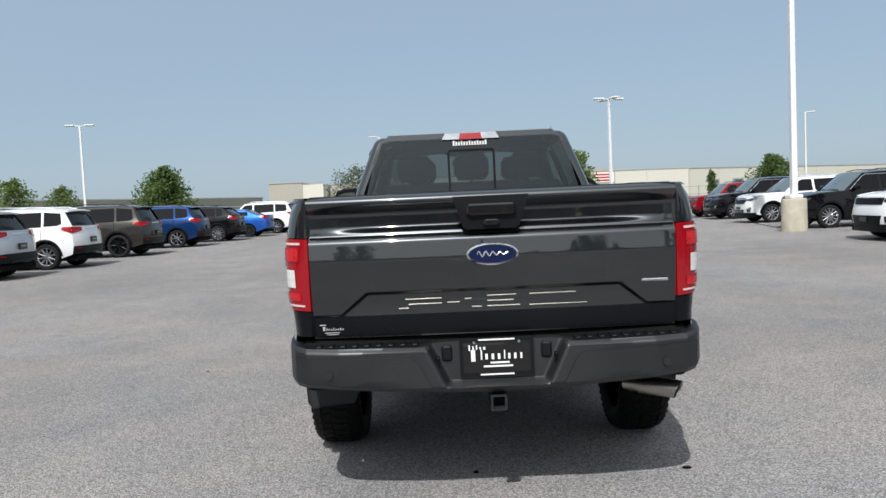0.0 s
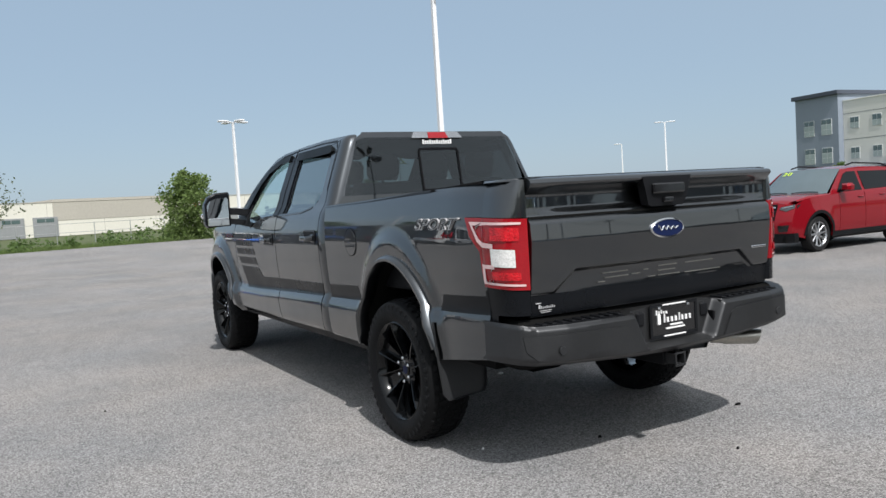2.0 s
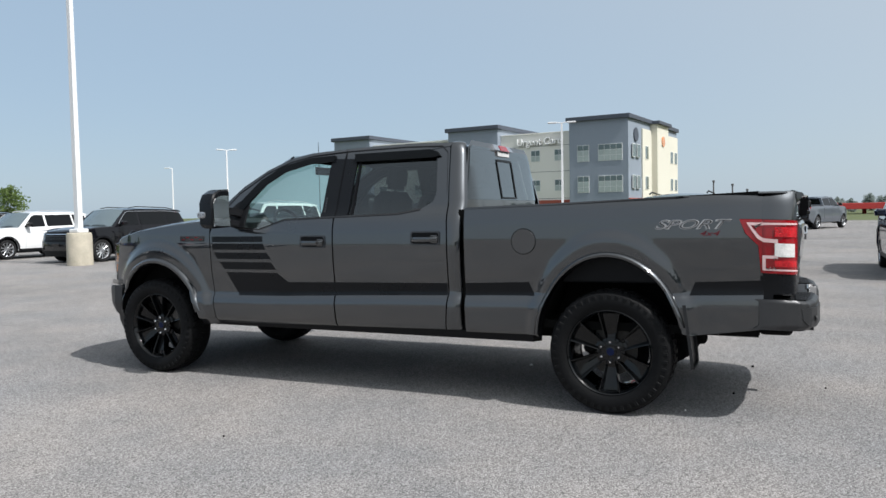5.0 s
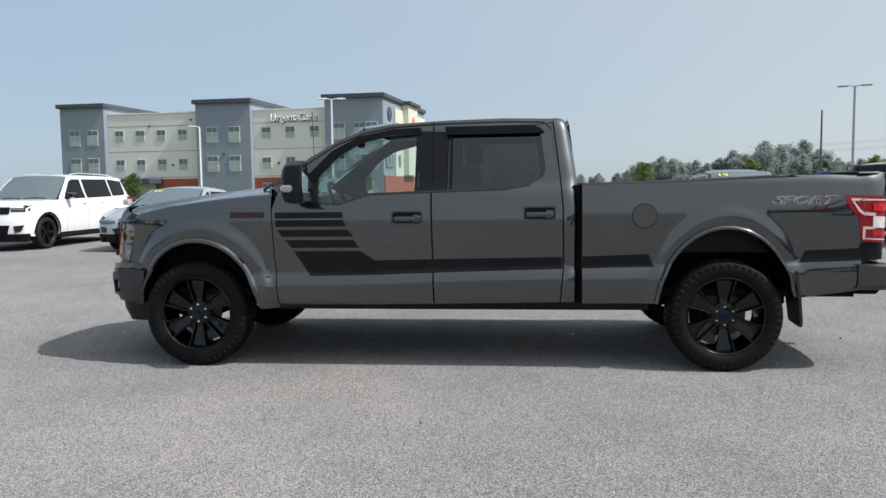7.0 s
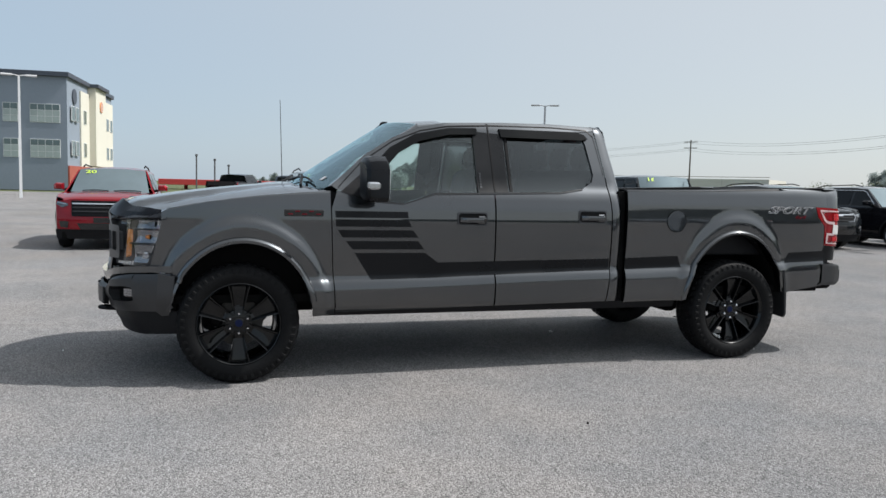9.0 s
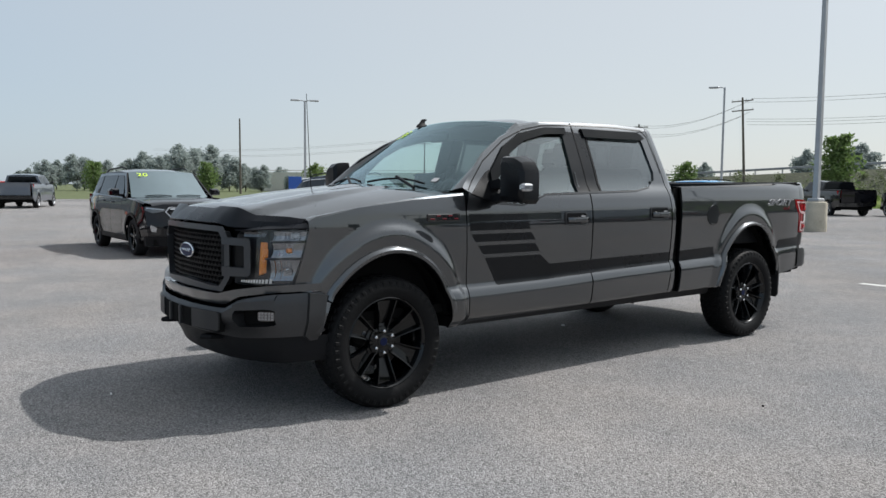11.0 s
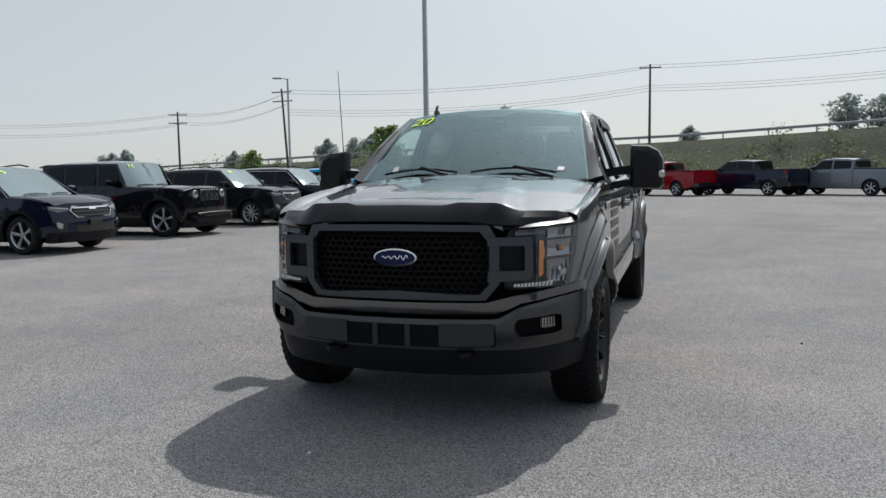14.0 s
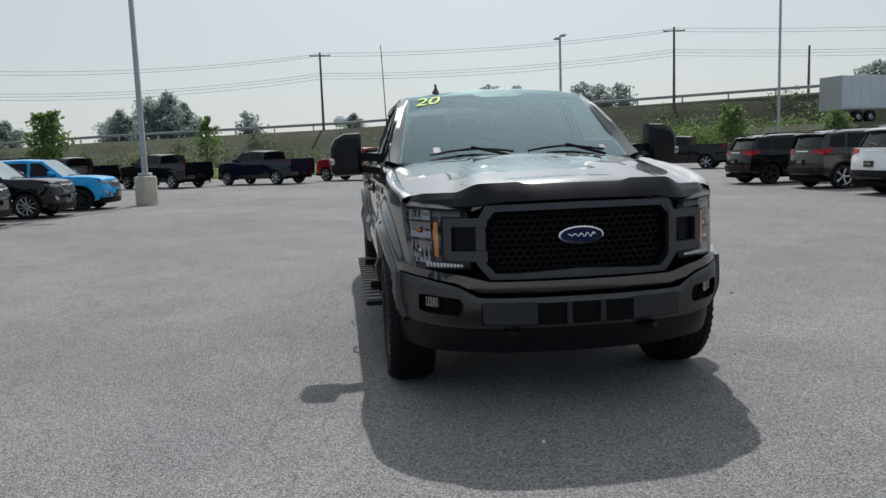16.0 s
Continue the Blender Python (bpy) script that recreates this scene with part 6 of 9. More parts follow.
    for cy in (fa, ra):
        two("wheel_well", join(loft([[(-x, y, z) for y, z in arc(cy, wr, a + 0.005, a * 1.02, -14, 194, 12)] for x in (hw * 0.97, hw * 0.5)], closed=False, caps=False), sheet(arc(cy, wr, a, a, -14, 194, 12), 0.5, lambda y, z: (-hw * 0.5, y, z))), M["under"])
        for sx in (-1, 1):
            car_wheel(top, wr, 0.225 if not bed else 0.26, (sx * (hw - 0.135), cy, wr), sx, rim, spokes, wr * 0.70)
    part("underbody", box(-hw * 0.8, hw * 0.8, B + 0.12, F - 0.15, sill - 0.08, sill + 0.05), M["under"], top)
    # hood, shield, roof and rear glass
    part("hood", sheet([(-hw * 0.84, yc - 0.08), (0, yc + 0.10), (hw * 0.84, yc - 0.08), (hw * 0.86, (yc + F) / 2), (hw * 0.78, front(0.012)(hw * 0.78, zt)[1]), (hw * 0.5, front(0.012)(hw * 0.5, zt)[1]), (0, front(0.012)(0, zt)[1]), (-hw * 0.5, front(0.012)(hw * 0.5, zt)[1]), (-hw * 0.78, front(0.012)(hw * 0.78, zt)[1]), (-hw * 0.86, (yc + F) / 2)], step,
                       lambda x, y: (x, y, hood_top(y + 0.16 * (x / hw) ** 2) + 0.015 - 0.06 * (abs(x) / hw) ** 3), (0, 0, -0.05)), P, top)
    wt, wb_ = X(yw, H - 0.10) - 0.05, hw * 0.83

    def ws(x, s):
        h = wb_ + (wt - wb_) * s
        u = x / h
        return (x, (yc + 0.08 - 0.16 * u * u) * (1 - s) + (yw + 0.06 - 0.08 * u * u) * s, (hood[1] - 0.01) * (1 - s) + (H - 0.045 - 0.03 * u * u) * s + 0.03 * s * (1 - s))
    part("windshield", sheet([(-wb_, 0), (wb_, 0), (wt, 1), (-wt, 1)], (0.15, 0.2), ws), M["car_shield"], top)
    RM = PAINT[roof] if roof else P
    ro = [(-wt, yw), (0, yw + 0.07), (wt, yw), (X(yr, H - 0.1) - 0.03, yr), (0, yr - 0.05), (-X(yr, H - 0.1) + 0.03, yr)]
    part("roof", sheet(ro, step, lambda x, y: (x, y, soft(y, [(yr - 0.1, zr - 0.015), (yr + 0.5, (zr + H) / 2 + 0.015), (yw - 0.6, H), (yw, H - 0.045), (yw + 0.1, H - 0.06)], 0.1) - 0.05 * (abs(x) / (hw * 0.72)) ** 3), (0, 0, -0.04)), RM, top)
    zf = lambda y: lerp(y, [(yr, zr - 0.055), (yr + 0.6, H - 0.075), (yw, H - 0.085)])
    if bed:
        cab = [(yc - 0.02, belt0), (yw, zf(yw)), (yr + 0.4, zf(yr + 0.4)), (yr, zr - 0.06), (yr, belt(yr))]
    else:
        cab = [(yc - 0.02, belt0), (yw, zf(yw)), (yr + 0.6, zf(yr + 0.6)), (yr, zr - 0.055), (yb + 0.12, belt1 + 0.04), (yb + 0.10, belt1 - 0.02), (ra, belt(ra) - 0.01)]
    two("cab_side", sheet(cab, step, side(-0.004), (0.03, 0, 0)), P)
    lo = lambda y: belt(y) + 0.025
    hi = lambda y: lerp(y, [(yr, zr - 0.115), (yr + 0.6, H - 0.13), (yw - 0.05, H - 0.14), (yc - 0.10, belt0 + 0.03)])
    p1 = d2 + 0.04
    two("front_window", sheet([(yc - 0.22, lo(yc - 0.22)), (yw + 0.02, hi(yw + 0.02)), (yw - 0.1, hi(yw - 0.1)), (p1, hi(p1)), (p1, lo(p1))], 0.2, side(0.004)), M["car_glass"])
    if bed:
        p2 = yr + 0.10
        two("rear_window", sheet([(d2 - 0.05, lo(d2)), (d2 - 0.05, hi(d2)), (p2 + 0.05, hi(p2)), (p2, lo(p2))], 0.2, side(0.004)), M["car_glass"])
    else:
        p2 = ra + 0.10
        two("rear_window", sheet([(d2 - 0.05, lo(d2)), (d2 - 0.05, hi(d2)), (p2 + 0.03, hi(p2)), (p2, lo(p2))], 0.2, side(0.004)), M["car_glass"])
        if p2 - 0.2 > yb + 0.25:
            q = max(yr + 0.02, yb + 0.3)
            two("quarter_window", sheet([(p2 - 0.07, lo(p2) + 0.01), (p2 - 0.04, hi(p2)), (q, hi(q) - 0.01), (q - 0.05, lo(q) + 0.06), (q + 0.05, lo(q) + 0.01)], 0.2, side(0.004)), M["car_glass"])
    if chrome_line:
        line = [(yc - 0.20, lo(yc - 0.2) + 0.01), (yw + 0.03, hi(yw + 0.02) + 0.008), (yw - 0.1, hi(yw - 0.1) + 0.008), (p1, hi(p1) + 0.008), (p2 + 0.03, hi(p2) + 0.008), (max(yr, yb + 0.3), hi(max(yr, yb + 0.3)) + 0.004)]
        two("window_trim", tube([(-(X(y, z) + 0.006), y, z) for y, z in line], 0.010, 5), M["chrome"])
    rt = X(yr, H - 0.12) - 0.04
    if bed:
        part("cab_back", sheet([(-hw * 0.9, sill), (hw * 0.9, sill), (hw * 0.9, belt1), (rt, zr - 0.06), (-rt, zr - 0.06), (-hw * 0.9, belt1)], 0.3, lambda x, z: (x, yr - 0.01, z)), P, top)
        part("rear_glass", sheet([(-hw * 0.78, belt1 + 0.06), (hw * 0.78, belt1 + 0.06), (rt - 0.06, zr - 0.11), (-rt + 0.06, zr - 0.11)], 0.3, lambda x, z: (x, yr - 0.02, z)), M["car_glass"], top)
        part("bed_floor", box(-hw * 0.86, hw * 0.86, B + 0.08, yr - 0.05, bed - 0.5, bed - 0.46), M["black"], top)
        two("bed_wall", box(-hw * 0.95, -hw * 0.86, B + 0.08, yr - 0.05, bed - 0.5, bed - 0.005, 0.01), M["black"])
        part("tailgate", sheet([(-hw * 0.84, 0.72), (hw * 0.84, 0.72), (hw * 0.84, bed + 0.02), (-hw * 0.84, bed + 0.02)], 0.15, lambda x, z: (x, B + 0.03 + 0.02 * (x / hw) ** 2 - 0.03 * ease(z, bed - 0.04, bed), z), (0, 0.06, 0)), P, top)
        rear_top, rear_y = bed, B
    else:
        part("rear_glass", sheet([(-hw * 0.80, 0.0), (hw * 0.80, 0.0), (rt, 1), (-rt, 1)], (0.2, 0.25), lambda x, s: (x, (yb + 0.02 + 0.10 * (x / hw) ** 2) * (1 - s) + (yr - 0.02 + 0.05 * (x / hw) ** 2) * s, (zb + 0.03) * (1 - s) + (zr - 0.03 - 0.03 * (x / hw) ** 2) * s)), M["car_glass"], top)
        two("rear_pillar", loft([[(-(X(yb + 0.12, zb) - 0.0) * (1 - s) - (X(yr, zr - 0.06)) * s, (yb + 0.12) * (1 - s) + yr * s, (zb - 0.02) * (1 - s) + (zr - 0.055) * s), (-(hw * 0.78 * (1 - s) + (rt - 0.03) * s), (yb + 0.03) * (1 - s) + (yr - 0.03) * s, (zb + 0.03) * (1 - s) + (zr - 0.035) * s)] for s in (0, 0.25, 0.5, 0.75, 1.0)], closed=False, caps=False), P)
        if yr - yb < 0.6:
            part("spoiler", loft([[(x, yr + 0.06, zr - 0.0 - 0.04 * (x / hw) ** 2), (x, yr - 0.16, zr - 0.045 - 0.04 * (x / hw) ** 2), (x, yr - 0.15, zr - 0.075 - 0.04 * (x / hw) ** 2), (x, yr + 0.02, zr - 0.07 - 0.04 * (x / hw) ** 2)] for x in (-rt, -rt * 0.5, 0, rt * 0.5, rt)]), RM, top)
        if yb > B + 0.3:
            part("deck", sheet([(-hw * 0.86, yb + 0.12), (hw * 0.86, yb + 0.12), (hw * 0.82, B + 0.12), (0, B + 0.05), (-hw * 0.82, B + 0.12)], step, lambda x, y: (x, y, zb + 0.03 - 0.05 * (abs(x) / hw) ** 3), (0, 0, -0.08)), P, top)
        rear_top = zb + 0.03

    if not bed:
        wide = [(X(y, z), z) for y, z in r_edge[1:]]
        part("tailgate", sheet([(-x, z) for x, z in wide] + wide[::-1], step, tail(), (0, 0.06, 0)), P, top)
    wide = [(X(y, z) * 0.998, z) for y, z in r_edge[:2]]
    if bed:
        wide = [(hw * 0.96, 0.50), (hw * 0.97, 0.70)]
    part("rear_bumper", sheet([(-x, z) for x, z in wide] + wide[::-1], step, tail(0.035 if not bed else 0.09), (0, 0.14, 0)), M["black"] if lower == "black" else (M["chrome"] if bed and rim == "chrome" else M["gloss"] if bed else P), top)
    tz = tail_z or (rear_top - 0.16, rear_top - 0.02)
    if bed:
        two("taillight", sheet([(-hw * 0.97, bed - 0.42), (-hw * 0.84, bed - 0.42), (-hw * 0.84, bed - 0.04), (-hw * 0.97, bed - 0.04)], 0.1, tail(0.012), (0.0, 0.12, 0)), M["tail_red"])
    else:
        two("taillight", sheet([(-hw * 0.94, tz[0] - 0.04), (-hw * 0.52, tz[0] + 0.03), (-hw * 0.52, tz[1] - 0.02), (-hw * 0.94, tz[1])], 0.1, tail(0.014), (0.0, 0.06, 0)), M["tail_red"])
        two("taillight_wrap", sheet([(r_edge[2][0] + 0.01, tz[0] - 0.04), (B + 0.46, tz[0] + 0.06), (B + 0.44, tz[1]), (r_edge[3][0] + 0.01, tz[1])], 0.1, side(0.008)), M["tail_red"])
    pz = nb + (0.08 if not bed else -0.16)
    plate = part("licence_plate", box(-0.155, 0.155, B - 0.025, B + 0.02, pz, pz + 0.15, 0.004), M["gloss"], top)
    for q in range(5):
        part("print_bar", box(-0.11 + 0.046 * q, -0.085 + 0.046 * q, B - 0.029, B - 0.024, pz + 0.06, pz + 0.10), M["print"], plate)
    if not bed:
        part("badge_bar", sheet([(-0.30, rear_top - 0.10), (0.30, rear_top - 0.10), (0.30, rear_top - 0.075), (-0.30, rear_top - 0.075)], 0.2, tail(0.012), (0, 0.02, 0)), M["chrome"] if badge_bar else M["gloss"], top)
        part("skid_strip", sheet([(-hw * 0.55, 0.40), (hw * 0.55, 0.40), (hw * 0.50, 0.46), (-hw * 0.50, 0.46)], 0.2, tail(0.045), (0, 0.04, 0)), M["satin"], top)
        two("bumper_reflector", sheet([(-hw * 0.86, 0.555), (-hw * 0.70, 0.545), (-hw * 0.70, 0.570), (-hw * 0.86, 0.582)], 0.1, tail(0.042), (0, 0.02, 0)), M["tail_red"])
        if yr - yb < 0.6:
            wp = [(x, (yb + 0.02) * (1 - k) + (yr - 0.02) * k - 0.018, (zb + 0.03) * (1 - k) + (zr - 0.03) * k + 0.012) for x, k in ((0.02, 0.05), (-0.18, 0.14), (-0.38, 0.20))]
            part("rear_wiper", tube(wp, 0.010, 5), M["black"], top)
        two("taillight_core", sheet([(-hw * 0.90, tz[0] + 0.005), (-hw * 0.60, tz[0] + 0.045), (-hw * 0.60, tz[0] + 0.065), (-hw * 0.90, tz[0] + 0.045)], 0.1, tail(0.018), (0, 0.01, 0)), M["redlamp"])

    # nose
    wide = [(X(y, z), z) for y, z in f_edge] + [(hw * 0.6, zt)]
    part("nose", sheet([(-x, z) for x, z in wide] + wide[::-1], step, front(), (0, -0.08, 0)), P, top)
    two("hood_edge", loft([[(-(X(y, hood_top(y) - 0.035) - 0.002), y, hood_top(y) - 0.04), (-(X(y, hood_top(y)) * 0.97), y, hood_top(y) - 0.012), (-hw * 0.80, y, hood_top(y + 0.10) - 0.02)] for y in (yc - 0.05 + (f_edge[-1][0] - yc + 0.03) * q / 6 for q in range(7))], closed=False, caps=False), P)
    part("front_lip", sheet([(-hw * 0.92, nose0 - 0.14), (hw * 0.92, nose0 - 0.14), (hw * 0.94, nose0 + 0.04), (-hw * 0.94, nose0 + 0.04)], step, front(0.012), (0, -0.12, 0)), M["black"], top)
    gz0, gz1 = (zt - 0.27, zt - 0.05)
    if grille == "wide":
        gp = [(-hw * 0.50, gz1), (hw * 0.50, gz1), (hw * 0.58, gz1 - 0.09), (hw * 0.46, gz0), (-hw * 0.46, gz0), (-hw * 0.58, gz1 - 0.09)]
    elif grille == "vee":
        gp = [(-hw * 0.36, gz1), (hw * 0.36, gz1), (hw * 0.26, gz0 - 0.14), (-hw * 0.26, gz0 - 0.14)]
    elif grille == "strip":
        gp = [(-hw * 0.60, zt - 0.03), (hw * 0.60, zt - 0.03), (hw * 0.58, zt - 0.19), (-hw * 0.58, zt - 0.19)]
        gz0, gz1 = zt - 0.19, zt - 0.03
    elif grille == "tall":
        gp = [(-hw * 0.62, gz1 + 0.02), (hw * 0.62, gz1 + 0.02), (hw * 0.60, gz0 - 0.06), (-hw * 0.60, gz0 - 0.06)]
    else:
        gp = [(-hw * 0.42, gz1 + 0.03), (hw * 0.42, gz1 + 0.03), (hw * 0.42, gz0 - 0.04), (-hw * 0.42, gz0 - 0.04)]
    gr = part("grille", sheet(gp, 0.12, front(0.012), (0, -0.04, 0)), M["mesh"] if grille != "slots" else P, top)
    if grille == "slots":
        for k in range(7):
            x = (k - 3) * hw * 0.115
            part("grille_slot", box(x - 0.022, x + 0.022, F - 0.065, F + 0.0, gz0 - 0.01, gz1 + 0.01, 0.008), M["gloss"], gr)
            part("grille_slot_rim", box(x - 0.028, x + 0.028, F - 0.07, F - 0.008, gz0 - 0.02, gz1 + 0.02, 0.008), M["chrome"], gr)
        two("headlight", moved(lathe([(-0.04, 0.10), (0.01, 0.10), (0.03, 0.085), (0.035, 0.0)], 20, "y"), pose(-hw * 0.58, F - 0.04, zt - 0.14)), M["clear"])
        part("front_bar", tube([(-hw * 0.72, F + 0.10, nose0 + 0.16), (-hw * 0.4, F + 0.18, nose0 + 0.18), (hw * 0.4, F + 0.18, nose0 + 0.18), (hw * 0.72, F + 0.10, nose0 + 0.16)], 0.05, 10), M["black"], top)
        part("front_bumper", box(-hw * 0.8, hw * 0.8, F - 0.05, F + 0.14, nose0 - 0.02, nose0 + 0.12, 0.03), M["black"], top)
        for cy in (fa, ra):
            two("fender_flare", loft([[(-(X(y, max(z, sill)) - 0.02 + e), y, z) for y, z in arc(cy, wr, a + k, (a + k) * 1.0, 0, 180, 14)] for k, e in ((-0.01, 0.0), (0.0, 0.13), (0.045, 0.13), (0.075, 0.0))], closed=False, caps=False), M["black"])
    elif grille == "strip":
        for k in range(7):
            x = (k - 3) * hw * 0.168
            part("grille_slot", sheet([(x - 0.058, gz0 + 0.02), (x + 0.058, gz0 + 0.02), (x + 0.058, gz1 - 0.02), (x - 0.058, gz1 - 0.02)], 0.06, front(0.026), (0, -0.02, 0)), M["mesh"], gr)
            part("grille_slot_rim", sheet([(x - 0.066, gz0 + 0.012), (x + 0.066, gz0 + 0.012), (x + 0.066, gz1 - 0.012), (x - 0.066, gz1 - 0.012)], 0.06, front(0.022), (0, -0.02, 0)), M["satin"], gr)
        two("headlight", sheet([(-hw * 0.90, zt - 0.135), (-hw * 0.89, zt - 0.05), (-hw * 0.62, zt - 0.045), (-hw * 0.62, zt - 0.13)], 0.07, front(0.014), (0.0, -0.05, 0)), M["gloss"])
        two("headlight_wrap", sheet([(F - 0.40, zt - 0.06), (f_edge[-1][0] - 0.01, zt - 0.065), (f_edge[-1][0] - 0.02, zt - 0.135), (F - 0.36, zt - 0.12)], 0.1, side(0.008)), M["gloss"])
        two("lamp_bar", sheet([(-hw * 0.88, zt - 0.075), (-hw * 0.64, zt - 0.065), (-hw * 0.64, zt - 0.085), (-hw * 0.88, zt - 0.095)], 0.07, front(0.020)), M["clear"])
        part("lower_intake", sheet([(-hw * 0.62, nose0 + 0.24), (hw * 0.62, nose0 + 0.24), (hw * 0.56, nose0 + 0.04), (-hw * 0.56, nose0 + 0.04)], 0.12, front(0.010), (0, -0.03, 0)), M["mesh"], top)
        two("fog_light", sheet([(-hw * 0.90, nose0 + 0.24), (-hw * 0.70, nose0 + 0.22), (-hw * 0.72, nose0 + 0.07), (-hw * 0.84, nose0 + 0.10)], 0.08, front(0.012), (0, -0.03, 0)), M["gloss"])
        part("front_plate", box(-0.155, 0.155, F - 0.03, F + 0.012, nose0 + 0.10, nose0 + 0.21, 0.004), M["gloss"], top)
    else:
        for k in range(3):
            z = gz0 + (gz1 - gz0) * (k + 0.5) / 3
            w = (gp[1][0] if grille == "wide" else lerp(z, [(gz0, gp[2][0]), (gz1, gp[1][0])])) - 0.02
            part("grille_bar", sheet([(-w, z - 0.012), (w, z - 0.012), (w, z + 0.012), (-w, z + 0.012)], 0.2, front(0.022), (0, -0.015, 0)), M["chrome"] if k == 2 and badge_bar else M["satin"], gr)
        if grille == "wide":
            part("grille_frame", frame_ring(gp, [(x * 0.955, gz0 + (z - gz0) * 0.90 + 0.012) for x, z in gp], front(0.028), front(0.014)), M["alloy"] if badge_bar else M["gloss"], gr)
            part("grille_badge", sheet([(-0.09, gz1 - 0.075), (0.09, gz1 - 0.075), (0.09, gz1 - 0.035), (-0.09, gz1 - 0.035)], 0.05, front(0.034), (0, -0.02, 0)), M["chrome"] if badge_bar else M["satin"], gr)
        hx0 = abs(gp[0][0]) / hw + 0.07
        two("headlight", sheet([(-hw * 0.93, zt - 0.11), (-hw * 0.91, zt - 0.045), (-hw * hx0, zt - 0.085), (-hw * (hx0 - 0.02), zt - 0.125), (-hw * 0.80, zt - 0.165)], 0.07, front(0.014), (0.0, -0.05, 0)), M[lamp])
        two("lamp_strip", sheet([(-hw * 0.90, zt - 0.080), (-hw * 0.90, zt - 0.062), (-hw * (hx0 + 0.02), zt - 0.094), (-hw * (hx0 + 0.02), zt - 0.108)], 0.07, front(0.020), (0, -0.01, 0)), M["clear"])
        if grille == "wide":
            two("fog_light", sheet([(-hw * 0.84, 0.50), (-hw * 0.76, 0.485), (-hw * 0.745, 0.57), (-hw * 0.85, 0.62), (-hw * 0.865, 0.58)], 0.05, front(0.014), (0.0, -0.03, 0)), M["clear"])
        two("headlight_wrap", sheet([(F - 0.42, zt - 0.05), (f_edge[-1][0] - 0.01, zt - 0.06), (f_edge[-1][0] - 0.01, zt - 0.14), (F - 0.34, zt - 0.11)], 0.1, side(0.008)), M[lamp])
        part("lower_intake", sheet([(-hw * 0.50, nose0 + 0.16), (hw * 0.50, nose0 + 0.16), (hw * 0.42, nose0 + 0.03), (-hw * 0.42, nose0 + 0.03)], 0.15, front(0.010), (0, -0.03, 0)), M["gloss"], top)
        two("fog_light", sheet([(-hw * 0.86, nose0 + 0.20), (-hw * 0.66, nose0 + 0.19), (-hw * 0.68, nose0 + 0.07), (-hw * 0.83, nose0 + 0.08)], 0.08, front(0.012), (0, -0.03, 0)), M["gloss"])
        part("front_plate", box(-0.155, 0.155, F - 0.03, F + 0.012, nose0 + 0.17, nose0 + 0.27, 0.004), M["gloss"], top)
    # small parts
    for sx, fl in ((1, lambda g: g), (-1, mirrored)):
        my = yc - 0.36
        mx = X(my, belt(my))
        part("door_mirror", fl(loft([[(-(mx + 0.13 + dx * k), my + dy, belt(my) + 0.11 + dz * k) for dx, dz in ((-0.10, -0.07), (0.10, -0.06), (0.11, 0.03), (0.06, 0.08), (-0.09, 0.075))] for dy, k in ((-0.05, 0.9), (-0.04, 1.0), (0.05, 0.95), (0.10, 0.55))])), P if not bed and colour not in ("white",) else M["gloss"], top)
        part("mirror_foot", fl(box(-(mx + 0.06), -(mx - 0.03), my - 0.03, my + 0.05, belt(my) + 0.03, belt(my) + 0.08, 0.01)), M["black"], top)
        for hy in (d2 + 0.16, (d3 if not bed else yr) + 0.22):
            part("door_handle", fl(loft([[(-(X(hy, belt(hy) - 0.1) + 0.006 + 0.022 * math.sin(math.pi * i / 4) + e), hy - 0.09 + 0.18 * i / 4, belt(hy) - 0.10 + zz) for e, zz in ((0, -0.014), (0.012, 0), (0, 0.014))] for i in range(5)])), P, top)
        if rails:
            rx = X(yr, H - 0.1) - 0.075
            ys = [yw - 0.25 + (yr + 0.2 - yw + 0.25) * i / 6 for i in range(7)]
            part("roof_rail", fl(tube([(-rx, y, lerp(y, [(yr, zr), (yw - 0.4, H)]) - 0.012 + 0.05 * min(1, 3.0 * math.sin(math.pi * i / 6))) for i, y in enumerate(ys)], 0.016, 6)), M["chrome"] if colour in ("white", "silver") else M["black"], top)
    for x0, x1 in ((-0.60, -0.08), (0.02, 0.52)):
        pts = [ws(x0 + (x1 - x0) * i / 4, 0.035 + 0.03 * math.sin(math.pi * i / 4)) for i in range(5)]
        part("wiper", tube([(p[0], p[1] + 0.010, p[2] + 0.012) for p in pts], 0.008, 5), M["black"], top)
    if year:
        q, q2 = ws(hw * 0.46, 0.84), ws(hw * 0.46, 0.94)
        ang = math.atan2(q2[2] - q[2], q[1] - q2[1])
        lettering("year_sticker", year, 0.15, 0.001, M["yellow"], Matrix.Translation((q[0], q[1] + 0.008, q[2] + 0.008)) @ Matrix.Rotation(math.pi, 4, "Z") @ Matrix.Rotation(ang, 4, "X"), top, 0.0, 0.21, "neon yellow year number")
    return top


def west(ax, cy, L, fo, turn=0.0):
    """Nose to the west, front axle at ax."""
    return pose(ax + L / 2 - fo, cy, 0, 0, 0, 90 + turn)


def west_rear(rx, cy, L, fo, wb, turn=0.0):
    """Nose to the west, rear axle at rx."""
    return pose(rx - (wb - (L / 2 - fo)), cy, 0, 0, 0, 90 + turn)


